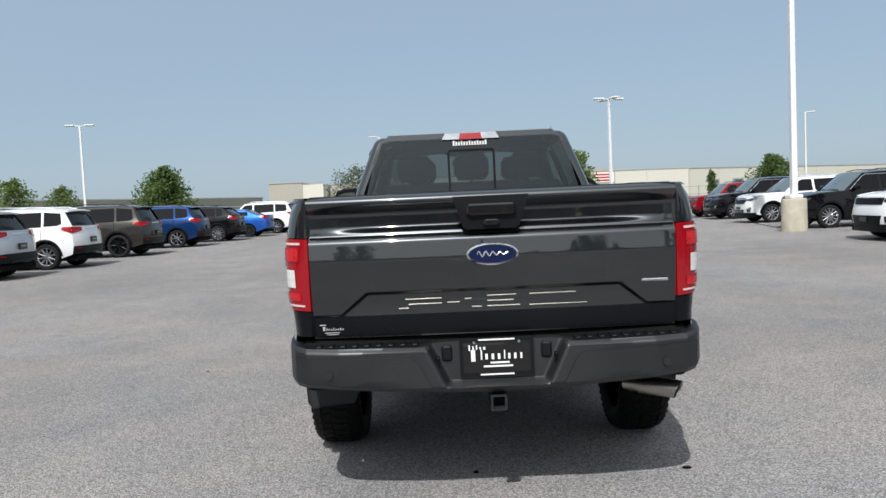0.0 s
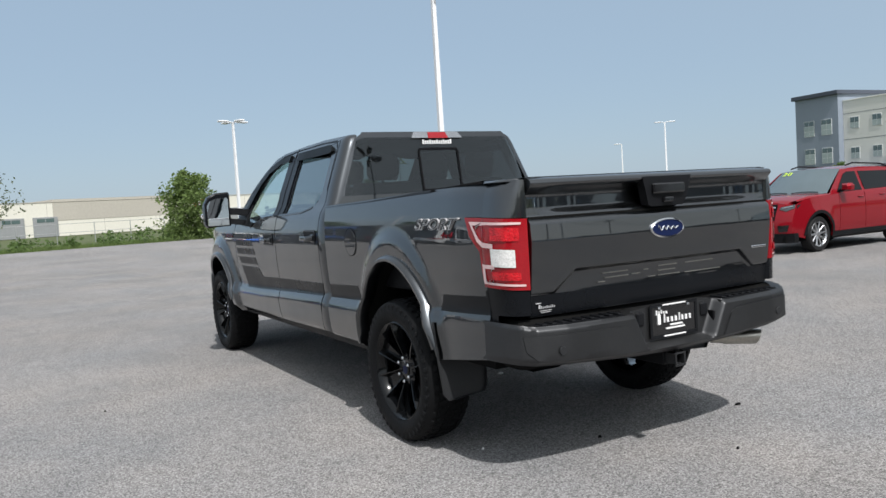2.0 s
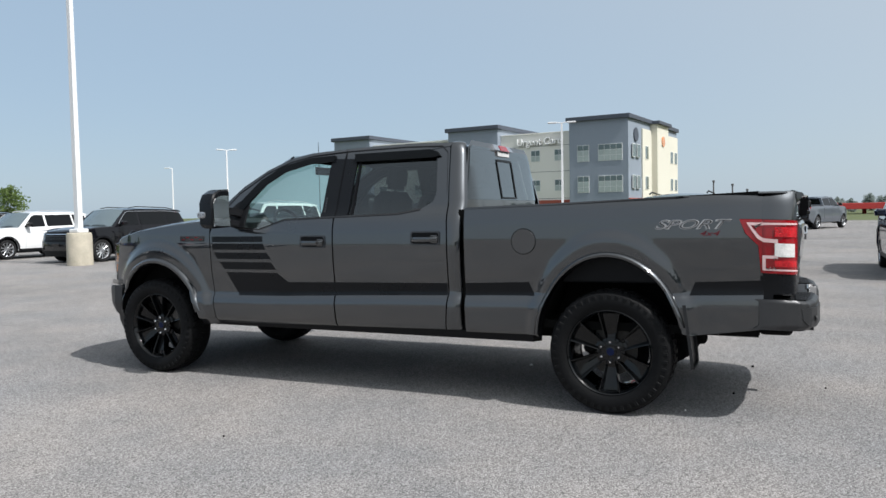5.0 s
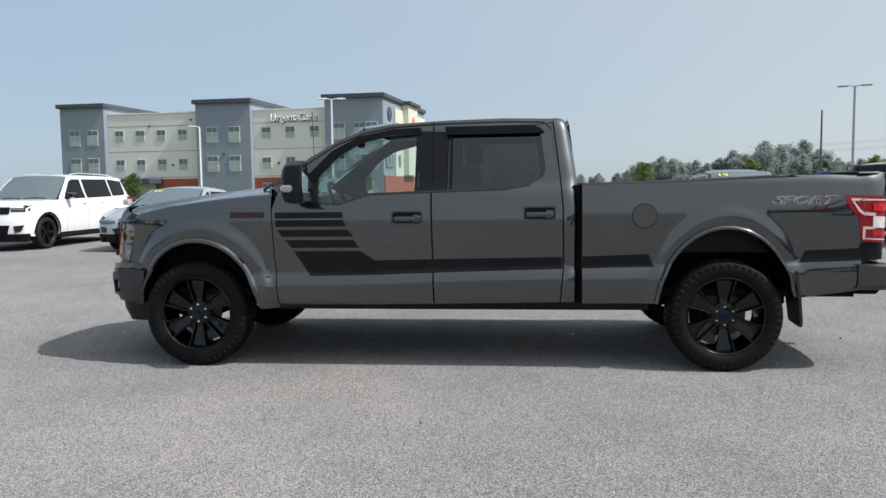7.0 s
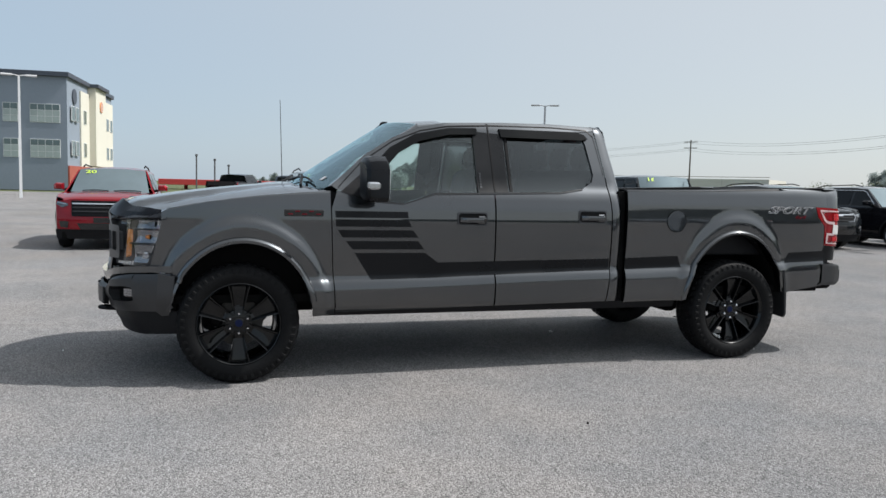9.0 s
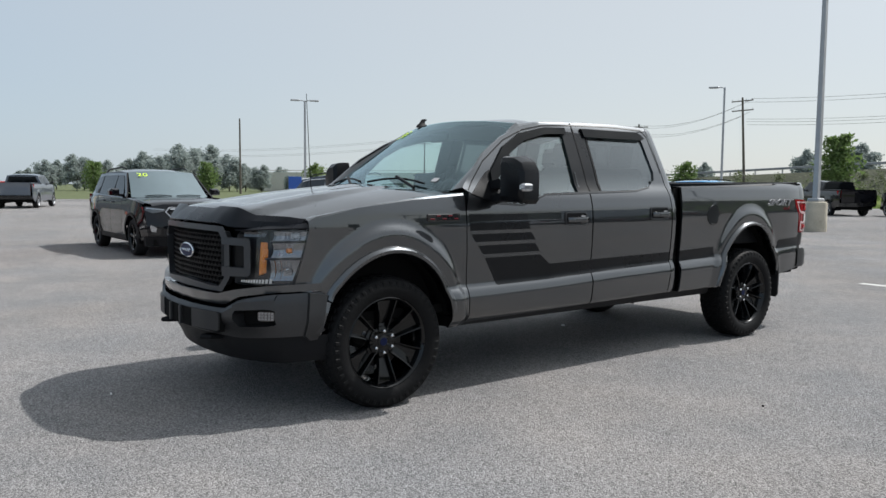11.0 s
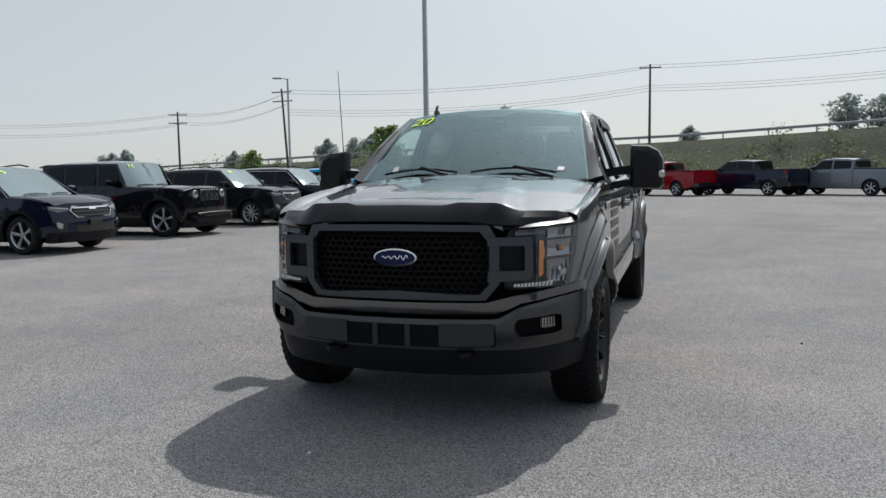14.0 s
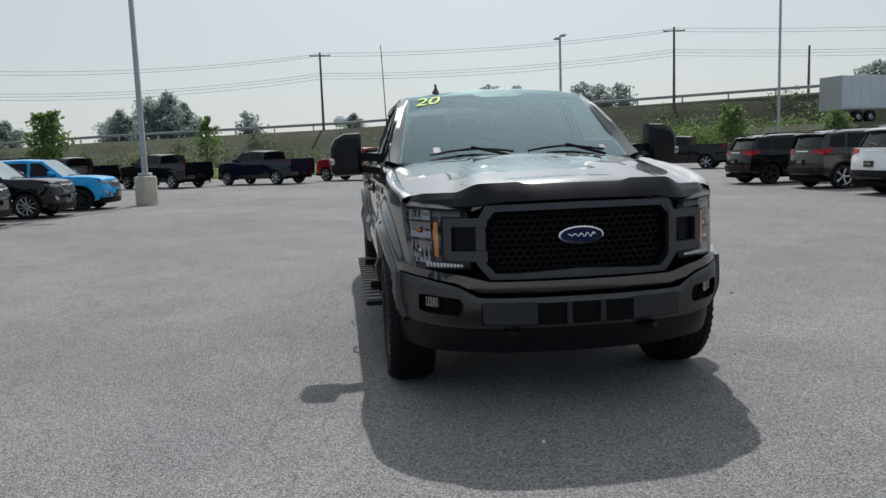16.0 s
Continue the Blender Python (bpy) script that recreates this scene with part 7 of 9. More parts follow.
# the row that faces the truck
car("compact_suv", "bright red compact suv parked nose out", "car", "red", west(12.4, 31.6, 4.1, 0.85), 4.1, 1.77, 1.65, 2.52, 0.85, 0.33, (0.98, 1.08), 0.80, 0.20, -1.60, None, -1.95, 1.10, "alloy", 10, grille="wide")
car("large_suv", "black three-row suv with roof rails", "car", "black", west(12.4, 28.4, 5.2, 0.98), 5.2, 2.0, 1.79, 3.07, 0.98, 0.37, (1.03, 1.16), 1.15, 0.45, -2.05, None, -2.40, 1.18, "alloy", 10, chrome_line=True)
car("white_suv", "white mid-size suv with dark roof rails", "car", "white", west(12.0, 23.5, 4.9, 0.95), 4.9, 1.92, 1.72, 2.86, 0.95, 0.36, (1.02, 1.14), 1.05, 0.40, -1.90, None, -2.25, 1.15, "alloy", 10)
car("large_suv", "black large suv with silver wheels and roof rails", "car", "black", west(11.6, 18.3, 4.98, 0.97), 4.98, 1.97, 1.75, 2.90, 0.97, 0.37, (1.03, 1.15), 1.10, 0.42, -2.0, None, -2.32, 1.16, "alloy", 12, grille="tall", chrome_line=True)
car("white_suv", "white large suv with black wheels and slotted grille", "car", "white", west(10.55, 11.7, 5.2, 0.95), 5.2, 1.98, 1.80, 3.09, 0.95, 0.385, (1.06, 1.17), 1.12, 0.42, -2.1, None, -2.45, 1.18, "rimblack", 5, grille="strip", badge_bar=False)
car("sedan", "silver four-door sedan with dark wheels", "car", "silver", west(10.35, 8.05, 4.9, 0.95), 4.9, 1.85, 1.45, 2.82, 0.95, 0.34, (0.80, 0.98), 0.98, 0.05, -1.15, 1.40, -1.85, 1.06, "alloy", 10, rails=False, lower="paint", grille="vee", year="20")
car("red_suv", "deep red compact suv with chrome nose", "car", "red", west(10.6, 4.1, 4.37, 0.93), 4.37, 1.81, 1.64, 2.67, 0.93, 0.345, (1.0, 1.11), 0.88, 0.22, -1.65, None, -2.02, 1.13, "alloy", 10, grille="tall", year="20", roof="red")
car("black_suv", "black compact suv with black wheels and year sticker", "car", "black", west(10.45, -0.5, 4.65, 0.95), 4.65, 1.84, 1.69, 2.725, 0.95, 0.36, (1.02, 1.12), 0.95, 0.30, -1.75, None, -2.12, 1.14, "rimblack", 5, grille="wide", year="20")
car("navy_suv", "navy blue compact suv with silver wheels", "car", "navy", west(10.4, -5.4, 4.6, 0.92), 4.6, 1.86, 1.68, 2.66, 0.92, 0.365, (0.97, 1.10), 1.12, 0.32, -1.50, 1.58, -2.12, 1.14, "alloy", 5, grille="wide", year="19", chrome_line=True)
car("off_road_car", "black boxy off-road vehicle with soft top", "car", "black", west(10.45, -9.5, 4.5, 0.72), 4.5, 1.87, 1.84, 2.95, 0.72, 0.415, (1.16, 1.21), 0.55, 0.22, -2.05, None, -2.18, 1.22, "alloy", 5, rails=False, box_like=True, grille="slots", year="16")
car("dark_suv", "dark grey-green compact suv with silver wheels", "car", "darkgreen", west(10.5, -13.4, 4.65, 0.95), 4.65, 1.84, 1.67, 2.725, 0.95, 0.36, (1.02, 1.12), 0.95, 0.30, -1.75, None, -2.12, 1.14, "alloy", 10, grille="wide", year="18")
car("black_suv", "black mid-size suv with silver wheels", "car", "black", west(9.9, -16.4, 4.8, 0.93), 4.8, 1.89, 1.69, 2.78, 0.93, 0.36, (1.02, 1.13), 1.0, 0.33, -1.85, None, -2.2, 1.15, "alloy", 10, grille="wide", chrome_line=True)
car("blue_suv", "bright blue compact suv", "car", "brightblue", west(9.5, -19.55, 4.6, 0.93), 4.6, 1.85, 1.68, 2.66, 0.93, 0.35, (1.0, 1.11), 0.95, 0.28, -1.75, None, -2.1, 1.13, "satin", 10, grille="wide")
# the row with its back to the lane
car("silver_suv", "silver suv parked tail to the lane", "car", "silver", west_rear(-11.3, 11.65, 4.7, 0.93, 2.8), 4.7, 1.86, 1.68, 2.8, 0.93, 0.36, (1.02, 1.12), 0.98, 0.32, -1.8, None, -2.15, 1.14, "alloy", 10)
car("white_suv", "white mid-size suv with dark bumper", "car", "white", west_rear(-11.1, 15.0, 4.7, 0.93, 2.86), 4.7, 1.85, 1.70, 2.86, 0.93, 0.36, (1.02, 1.13), 0.98, 0.34, -1.85, None, -2.15, 1.14, "alloy", 10)
car("grey_suv", "brown-grey suv with black wheels", "car", "grey", west_rear(-11.1, 19.6, 4.82, 0.92, 2.915), 4.82, 1.94, 1.76, 2.915, 0.92, 0.385, (1.04, 1.15), 1.0, 0.36, -1.9, None, -2.22, 1.16, "rimblack", 7)
car("blue_suv", "deep blue suv with bright wheels", "car", "blue", west_rear(-10.95, 24.6, 4.7, 0.93, 2.8), 4.7, 1.86, 1.70, 2.8, 0.93, 0.36, (1.02, 1.12), 0.98, 0.32, -1.8, None, -2.12, 1.14, "chrome", 8)
car("black_suv", "black crossover with sloping roof", "car", "black", west_rear(-10.6, 28.8, 4.7, 0.95, 2.8), 4.7, 1.87, 1.64, 2.8, 0.95, 0.37, (1.0, 1.10), 0.98, 0.30, -1.6, None, -2.15, 1.12, "alloy", 10)
car("sedan", "bright blue sedan with a low tail", "car", "sky", west_rear(-10.2, 32.6, 4.65, 0.92, 2.7), 4.65, 1.80, 1.43, 2.7, 0.92, 0.32, (0.80, 0.98), 0.95, 0.05, -1.1, 1.38, -1.8, 1.05, "satin", 10, rails=False, lower="paint")
car("white_suv", "white large suv beyond the sedan", "car", "white", west_rear(-9.7, 36.6, 4.9, 0.93, 2.9), 4.9, 1.94, 1.75, 2.9, 0.93, 0.37, (1.04, 1.15), 1.0, 0.36, -1.95, None, -2.25, 1.16, "alloy", 8)
car("dark_suv", "dark blue-grey suv at the end of the row", "car", "navy", west_rear(-9.4, 41.0, 4.7, 0.93, 2.8), 4.7, 1.86, 1.70, 2.8, 0.93, 0.36, (1.02, 1.12), 0.98, 0.32, -1.8, None, -2.15, 1.14, "alloy", 10)
car("maroon_suv", "maroon suv at the end of the row", "car", "maroon", west_rear(-9.0, 44.3, 4.7, 0.93, 2.8), 4.7, 1.86, 1.68, 2.8, 0.93, 0.36, (1.02, 1.12), 0.98, 0.32, -1.8, None, -2.15, 1.14, "alloy", 8)
car("black_suv", "black small crossover with dark roof", "car", "black", west_rear(-12.7, -18.0, 4.4, 0.9, 2.64), 4.4, 1.81, 1.66, 2.64, 0.9, 0.35, (1.0, 1.10), 0.9, 0.26, -1.7, None, -2.0, 1.12, "satin", 5)
car("grey_suv", "grey boxy small suv with silver wheels", "car", "grey", west_rear(-12.75, -14.3, 4.23, 0.85, 2.57), 4.23, 1.80, 1.69, 2.57, 0.85, 0.35, (1.02, 1.13), 0.85, 0.30, -1.75, None, -1.98, 1.14, "alloy", 5, box_like=True)
car("white_suv", "white suv parked tail to the lane", "car", "white", west_rear(-12.5, -10.7, 4.8, 0.93, 2.86), 4.8, 1.9, 1.72, 2.86, 0.93, 0.36, (1.02, 1.13), 1.0, 0.35, -1.9, None, -2.2, 1.15, "alloy", 10)


# pickups at the edge of the lot, parked at a slant
def slant(rx, ry, L, fo, wb, turn):
    """Left rear wheel near (rx, ry)."""
    m = pose(rx, ry, 0, 0, 0, turn)
    return m @ Matrix.Translation((0.85, wb - (L / 2 - fo), 0))


PK = dict(L=5.88, W=2.03, H=1.92, wb=3.745, fo=0.97, wr=0.40, hood=(1.22, 1.32), yc=1.55, yw=0.85, yr=-0.85, zr=1.86, yb=-0.9, zb=1.36, bed=1.38, rails=False, grille="tall", lower="paint", group="slanted pickups")
for nm, lab, col, x, y, rm in (("pickup_truck", "charcoal pickup parked at a slant on the lot edge", "black", 15.6, -37.2, "alloy"), ("pickup_truck", "black pickup parked at a slant on the lot edge", "black", 10.5, -36.9, "alloy"),
                               ("pickup_truck", "black pickup with bright wheels at the lot edge", "navy", 4.9, -36.6, "alloy"), ("red_pickup", "red pickup with silver wheels at the lot edge", "red", -0.7, -37.3, "alloy"),
                               ("pickup_truck", "dark navy pickup at the lot edge", "navy", -5.3, -37.2, "alloy"), ("silver_pickup", "steel-grey pickup at the lot edge", "steelblue", -9.9, -36.2, "alloy"),
                               ("pickup_truck", "navy pickup parked at a slant", "navy", -14.6, -35.6, "alloy"), ("pickup_truck", "black pickup at the end of the slanted row", "black", -19.0, -34.6, "alloy")):
    car(nm, lab, "pickup truck", col, slant(x, y, 5.88, 0.97, 3.745, -128), rim=rm, spokes=6, **PK)
PK["group"] = "far pickups"
car("pickup_truck", "black pickup on the far edge of the lot", "pickup truck", "black", pose(46, 0.2, 0, 0, 0, -112), rim="alloy", spokes=6, **PK)
car("grey_pickup", "grey pickup on the far edge of the lot", "pickup truck", "steelblue", pose(45, -3.2, 0, 0, 0, -112), rim="alloy", spokes=6, **PK)
car("white_pickup", "white pickup on the far edge of the lot", "pickup truck", "white", pose(43, -20.5, 0, 0, 0, -122), rim="alloy", spokes=6, **PK)

# ---- lamp posts ----
def lamp_post(x, y, h, kind="double", base=True, turn=0.0, material="pole", label="tall white steel lamp post on a concrete base"):
    e = thing("street_lamp", label, "lamp post", "lot lamp posts", pose(x, y, 0, 0, 0, turn))
    b = 0.0
    if base:
        b = 0.98
        part("concrete_base", loft([[(r * math.cos(2 * math.pi * k / 20), r * math.sin(2 * math.pi * k / 20), z) for k in range(20)] for r, z in ((0.37, -0.02), (0.36, 0.9), (0.345, 0.965), (0.31, 0.98))]), M["concrete"], e, "stained concrete footing")
        part("base_cover", box(-0.20, 0.20, -0.20, 0.20, b - 0.005, b + 0.12, 0.03), M[material], e)
    part("pole", loft([[(-r, -r, z), (r, -r, z), (r, r, z), (-r, r, z)] for r, z in ((0.085, b), (0.062, h))]), M[material], e)
    heads = {"double": (1, -1), "single": (1,), "quad": (1, -1)}[kind]
    for s in heads:
        arm = part("arm", tube([(0, 0, h - 0.05), (s * 0.25, 0, h + 0.02), (s * 0.45, 0, h + 0.02)], 0.035, 8), M[material], e)
        part("lamp_head", box(min(s * 0.38, s * 1.05), max(s * 0.38, s * 1.05), -0.19, 0.19, h - 0.03, h + 0.07, 0.035), M[material], arm, "flat light head")
    if kind == "quad":
        for s in (1, -1):
            arm = part("arm", tube([(0, 0, h - 0.05), (0, s * 0.25, h + 0.02), (0, s * 0.45, h + 0.02)], 0.035, 8), M[material], e)
            part("lamp_head", box(-0.19, 0.19, min(s * 0.38, s * 1.05), max(s * 0.38, s * 1.05), h - 0.03, h + 0.07, 0.035), M[material], arm)
    return e


lamp_post(10.2, 16.68, 9.2, "quad")
lamp_post(7.97, -20.64, 9.2, "quad", material="greypole")
lamp_post(10.3, 43.2, 7.35, "quad", turn=20)
lamp_post(-7.1, 73.4, 8.2, "single", False, 180, label="white single-headed lamp post")
lamp_post(-28.4, 53.1, 8.4, "double", False, 10, label="white double-headed lamp post")
lamp_post(-38.2, 58.2, 6.2, "single", False, 180, label="white single-headed lamp post")
lamp_post(57.3, 52.1, 8.4, "double", False, -40, label="white double-headed lamp post")
lamp_post(72.1, 74.5, 8.1, "single", False, 140, label="white single-headed lamp post")
lamp_post(37.5, 75.2, 8.9, "single", False, 0, label="white single-headed lamp post")
lamp_post(50.4, 13.8, 7.95, "double", False, -80, label="white double-headed lamp post")
lamp_post(63.5, 29.8, 7.2, "single", False, 120, label="white single-headed lamp post")
lamp_post(47.9, -22.4, 7.7, "double", True, -110, "greypole", "grey double-headed lamp post")
lamp_post(26.5, -43.7, 8.4, "single", False, 30, "greypole", "grey single-headed lamp post")
lamp_post(-14.1, -46.7, 9.1, "double", False, 90, "greypole", "grey double-headed lamp post")
lamp_post(-33.0, -51.0, 14.5, "single", False, 90, "greypole", "tall grey lamp post by the bank")


# ---- utility poles and wires ----
def utility_pole(x, y, z0, h, arms=2, lean=0.0, turn=0.0):
    e = thing("utility_pole", "weathered wooden utility pole with cross arms", "utility pole", "utility poles", pose(x, y, z0, 0, lean, turn))
    part("pole", tube([(0, 0, 0), (0, 0, h * 0.5), (0, 0, h)], 0.17, 10, 0.11), M["wood"], e)
    for k in range(arms):
        arm = part("cross_arm", box(-1.2, 1.2, -0.06, 0.06, h - 0.45 - 1.1 * k, h - 0.33 - 1.1 * k, 0.01), M["wood"], e)
        for dx in (-1.1, -0.4, 0.4, 1.1):
            part("insulator", moved(lathe([(0, 0.03), (0.08, 0.05), (0.16, 0.03), (0.18, 0.0)], 8, "z"), pose(dx, 0, h - 0.33 - 1.1 * k)), M["pole"], arm)
    return e


utility_pole(45.7, -78.0, 0, 12.0, 2, 3.0, 20)
utility_pole(3.4, -86.5, 3.0, 10.6, 1, 0, 5)
utility_pole(-35.4, -76.0, 4.0, 10.2, 1, 0, -10)
utility_pole(-52.0, -77.0, 4.5, 7.6, 0, 0, 0)
utility_pole(64.5, -82.0, 0, 10.2, 2, 0, 30)
utility_pole(118.0, -84.0, 0, 11.2, 2, 0, 40)
utility_pole(108.6, -42.4, 0, 11.5, 0, 0, 0)


def wire(a, b, sag, r=0.017):
    pts = []
    for i in range(17):
        f = i / 16
        pts.append((a[0] + (b[0] - a[0]) * f, a[1] + (b[1] - a[1]) * f, a[2] + (b[2] - a[2]) * f - 4 * sag * f * (1 - f)))
    w = part("power_line", tube(pts, r, 5), M["wire"])
    tagged(w, "thin dark overhead power line", "power line", "power lines")


for dz, dx in ((0.0, -1.0), (-0.35, 1.0), (-2.3, 0.2), (-2.6, 0.3), (-2.95, 0.0)):
    wire((45.7 + dx * 0.4, -78.0, 11.8 + dz), (3.4 + dx * 0.4, -86.5, 13.5 + dz), 1.1)
    wire((3.4 + dx * 0.4, -86.5, 13.5 + dz), (-35.4 + dx * 0.4, -76.0, 14.1 + dz), 0.7)
    wire((-35.4 + dx * 0.4, -76.0, 14.1 + dz), (-110 + dx, -62.0, 14.6 + dz), 1.2)
for dz, dx in ((0.0, -1.0), (-0.3, 1.0), (-1.4, -0.8), (-1.7, 0.9)):
    wire((45.7 + dx * 0.4, -78.0, 11.7 + dz), (64.5 + dx * 0.6, -82.0, 10.0 + dz * 0.8), 1.0)
    wire((64.5 + dx * 0.4, -82.0, 10.0 + dz), (118 + dx, -84.0, 11.0 + dz), 1.2)
    wire((118 + dx * 0.4, -84.0, 11.0 + dz), (210 + dx, -60.0, 11.0 + dz), 1.2)


# ---- bank with the road and its guard rail ----
CREST = [(130, -112, 1.2), (60, -97, 3.3), (30, -90, 4.1), (0, -86, 4.7), (-15, -83, 5.3), (-28, -80, 5.9), (-50, -72, 6.5), (-90, -60, 7.3), (-160, -40, 8.5)]


def crest(x):
    t = [(c[0], c) for c in CREST][::-1]
    return lerp(x, [(a, c[1]) for a, c in t]), lerp(x, [(a, c[2]) for a, c in t])


def bank_z(x, f):
    y, z = crest(x)
    foot = -58 if x > -20 else -58 + 0.10 * (-20 - x)
    yy = foot + (y - foot) * f
    zz = -0.08 + (z + 0.08) * lerp(f, [(0.0, 0.0), (0.15, 0.05), (0.62, 0.24), (0.70, 0.32), (0.95, 0.95), (1.0, 1.0)]) + 0.3 * noise.noise(Vector((x * 0.12, f * 3, 3))) * (1 - f) * ease(f, 0.0, 0.2)
    return (x, yy, zz)


M["bank"] = mat("dry_brown_scrub_bank", (0.062, 0.066, 0.048), 0.95, var=0.5, vscale=0.22, fine=3.0, bump=0.8, ior=1.12)
xs = [130 - 290 * i / 80 for i in range(81)]
M["meadow"] = mat("bright_rough_meadow", (0.105, 0.135, 0.040), 0.95, var=0.5, vscale=0.4, fine=5.0, bump=0.8, ior=1.12)
meadow = part("meadow", loft([[bank_z(x, f) for f in (0, 0.06, 0.12, 0.2, 0.3, 0.4, 0.5)] for x in xs], closed=False, caps=False), M["meadow"], None, "", 60)
tagged(meadow, "bright green rough meadow at the foot of the bank", "meadow", kind="structure")
rows = [[bank_z(x, f) for f in (0.5, 0.56, 0.62, 0.7, 0.76, 0.82, 0.88, 0.95, 1.0)] + [(x, crest(x)[0] - 12, crest(x)[1])] + [(x, crest(x)[0] - 40, -0.1)] for x in xs]
bank = part("embankment", loft(rows, closed=False, caps=False), M["bank"], None, "", 60)
tagged(bank, "scrub-covered road embankment of brown earth and weeds", "embankment", kind="structure")
grail = thing("guard_rail", "long galvanised guard rail along the raised road", "guard rail")
pr = []
for i in range(120):
    x = 115 - 2.3 * i
    y, z = crest(x)
    pr.append((x, y, z))
part("beam", loft([[(x, y + d, z + dz) for d, dz in ((0.0, 0.50), (0.07, 0.57), (0.0, 0.66), (0.07, 0.75), (0.0, 0.82), (-0.04, 0.66))] for x, y, z in pr]), M["greypole"], grail)
for k, (x, y, z) in enumerate(pr):
    if k % 2 == 0:
        part("post", box(x - 0.07, x + 0.07, y - 0.2, y - 0.06, z - 0.2, z + 0.78, 0.01), M["greypole"], grail)

# semi-trailer on the raised yard
M["trailer"] = mat("weathered_white_trailer", (0.55, 0.58, 0.60), 0.5, var=0.12, vscale=0.8)
tr = thing("semi_trailer", "long white box semi-trailer on the bank", "trailer", at=pose(-48.3, -57.3, 2.75, 0, 0, 8))
part("box_body", box(-7.5, 7.5, -1.28, 1.28, 1.15, 4.0, 0.05), M["trailer"], tr)
for k in range(14):
    part("side_post", box(-7.2 + k * 1.05, -7.12 + k * 1.05, 1.27, 1.30, 1.2, 3.95), M["trailer"], tr)
part("bottom_rail", box(-7.5, 7.5, 1.27, 1.31, 1.13, 1.28), M["greypole"], tr)
part("rear_frame", box(7.48, 7.54, -1.3, 1.3, 1.1, 4.02, 0.02), M["greypole"], tr)
part("underride_guard", box(7.3, 7.42, -1.1, 1.1, 0.5, 0.62, 0.01), M["greypole"], tr)
for x in (4.3, 5.6):
    for s in (-1, 1):
        w = part("wheel", moved(lathe([(-0.25, 0.28), (-0.25, 0.48), (-0.2, 0.52), (0.2, 0.52), (0.25, 0.48), (0.25, 0.28)], 24, "y"), pose(x, s * 1.02, 0.52)), M["car_tyre"], tr)
        part("rim", moved(lathe([(0.2 * s, 0.29), (0.1 * s, 0.26), (0.12 * s, 0.0)], 20, "y"), pose(x, s * 1.02, 0.52)), M["alloy"], w)
part("landing_gear", box(-4.6, -4.4, -0.9, 0.9, 0.0, 1.15, 0.02), M["greypole"], tr)
pad = part("trailer_pad", loft([[(x, y, -0.1) for x, y in ((-66, -46), (-32, -46), (-32, -70), (-66, -70))], [(x, y, 2.74) for x, y in ((-60, -52.5), (-38, -52.5), (-38, -68), (-60, -68))]]), M["bank"])
tagged(pad, "levelled earth yard on the bank", "yard", kind="structure")


# ---- the medical building ----
M["wall_pale"] = mat("pale_stucco", (0.70, 0.70, 0.66), 0.9, var=0.06, vscale=0.15, fine=8)
M["wall_slate"] = mat("slate_blue_panels", (0.235, 0.275, 0.33), 0.75, var=0.06, vscale=0.2, fine=6)
M["wall_cream"] = mat("cream_stucco", (0.64, 0.62, 0.54), 0.9, var=0.06, vscale=0.15, fine=8)
M["wall_red"] = mat("red_brick_band", (0.33, 0.085, 0.06), 0.85, var=0.2, vscale=1.5, fine=12)
M["cornice"] = mat("dark_slate_cornice", (0.06, 0.072, 0.095), 0.6)
M["win_glass"] = mat("greenish_window_glass", (0.07, 0.11, 0.11), 0.05, 0.0, 0.5, 0.15, 0.6, ior=1.7)
M["blind"] = mat("pale_window_blind", (0.34, 0.40, 0.39), 0.4, var=0.1, coat=0.6)
M["frame_white"] = mat("white_window_frame", (0.62, 0.64, 0.64), 0.5)
BX = 87.0
hosp = thing("medical_building", "three-storey medical building, pale and slate with red brick base", "building", at=pose(BX, 16.4, 0, 0, 0, -5.0) @ Matrix.Diagonal((1, 1, 0.955, 1)))


def bay(y0, y1, z1, dx, material, name="wall"):
    """A stretch of facade; y runs along it from its south corner, dx forward of the wall's line."""
    return part(name, box(-dx, 22, y0, y1, 0 if name == "wall" else 0, z1), M[material], hosp)


bays = [(0, 7.4, 12.75, 0.9, "wall_slate"), (7.4, 17.2, 11.65, 0.0, "wall_pale"), (17.2, 24.6, 12.65, 0.9, "wall_slate"), (24.6, 37.6, 11.65, 0.0, "wall_pale"), (37.6, 44.0, 12.65, 0.9, "wall_slate")]
for y0, y1, z1, dx, m_ in bays:
    w = bay(y0 + 0.01, y1 - 0.01, z1, dx, m_)
    if m_ == "wall_slate":
        part("cornice", box(-dx - 0.45, 22.3, y0 - 0.3, y1 + 0.3, z1, z1 + 0.55, 0.05), M["cornice"], hosp, "dark overhanging cornice")
    else:
        part("parapet", box(-0.08, 22, y0, y1, z1, z1 + 0.16, 0.02), M["wall_pale"], hosp)
    if m_ == "wall_pale":
        for zz in (3.05, 6.6, 10.0):
            part("reveal_joint", box(-0.012, 0.0, y0, y1, zz, zz + 0.05), M["cornice"], hosp)
part("roof_step", box(4, 22, 24.6, 31, 11.6, 12.3, 0.05), M["cornice"], hosp)
part("brick_base", box(-0.12, 0.0, 7.42, 24.5, 0, 2.85), M["wall_red"], hosp, "red brick ground storey")
part("brick_base", box(-0.12, 0.0, 24.62, 31.0, 0, 2.85), M["wall_red"], hosp, "red brick ground storey")
part("brick_base", box(-1.02, -0.9, 17.2, 24.6, 0, 0.9), M["wall_red"], hosp)
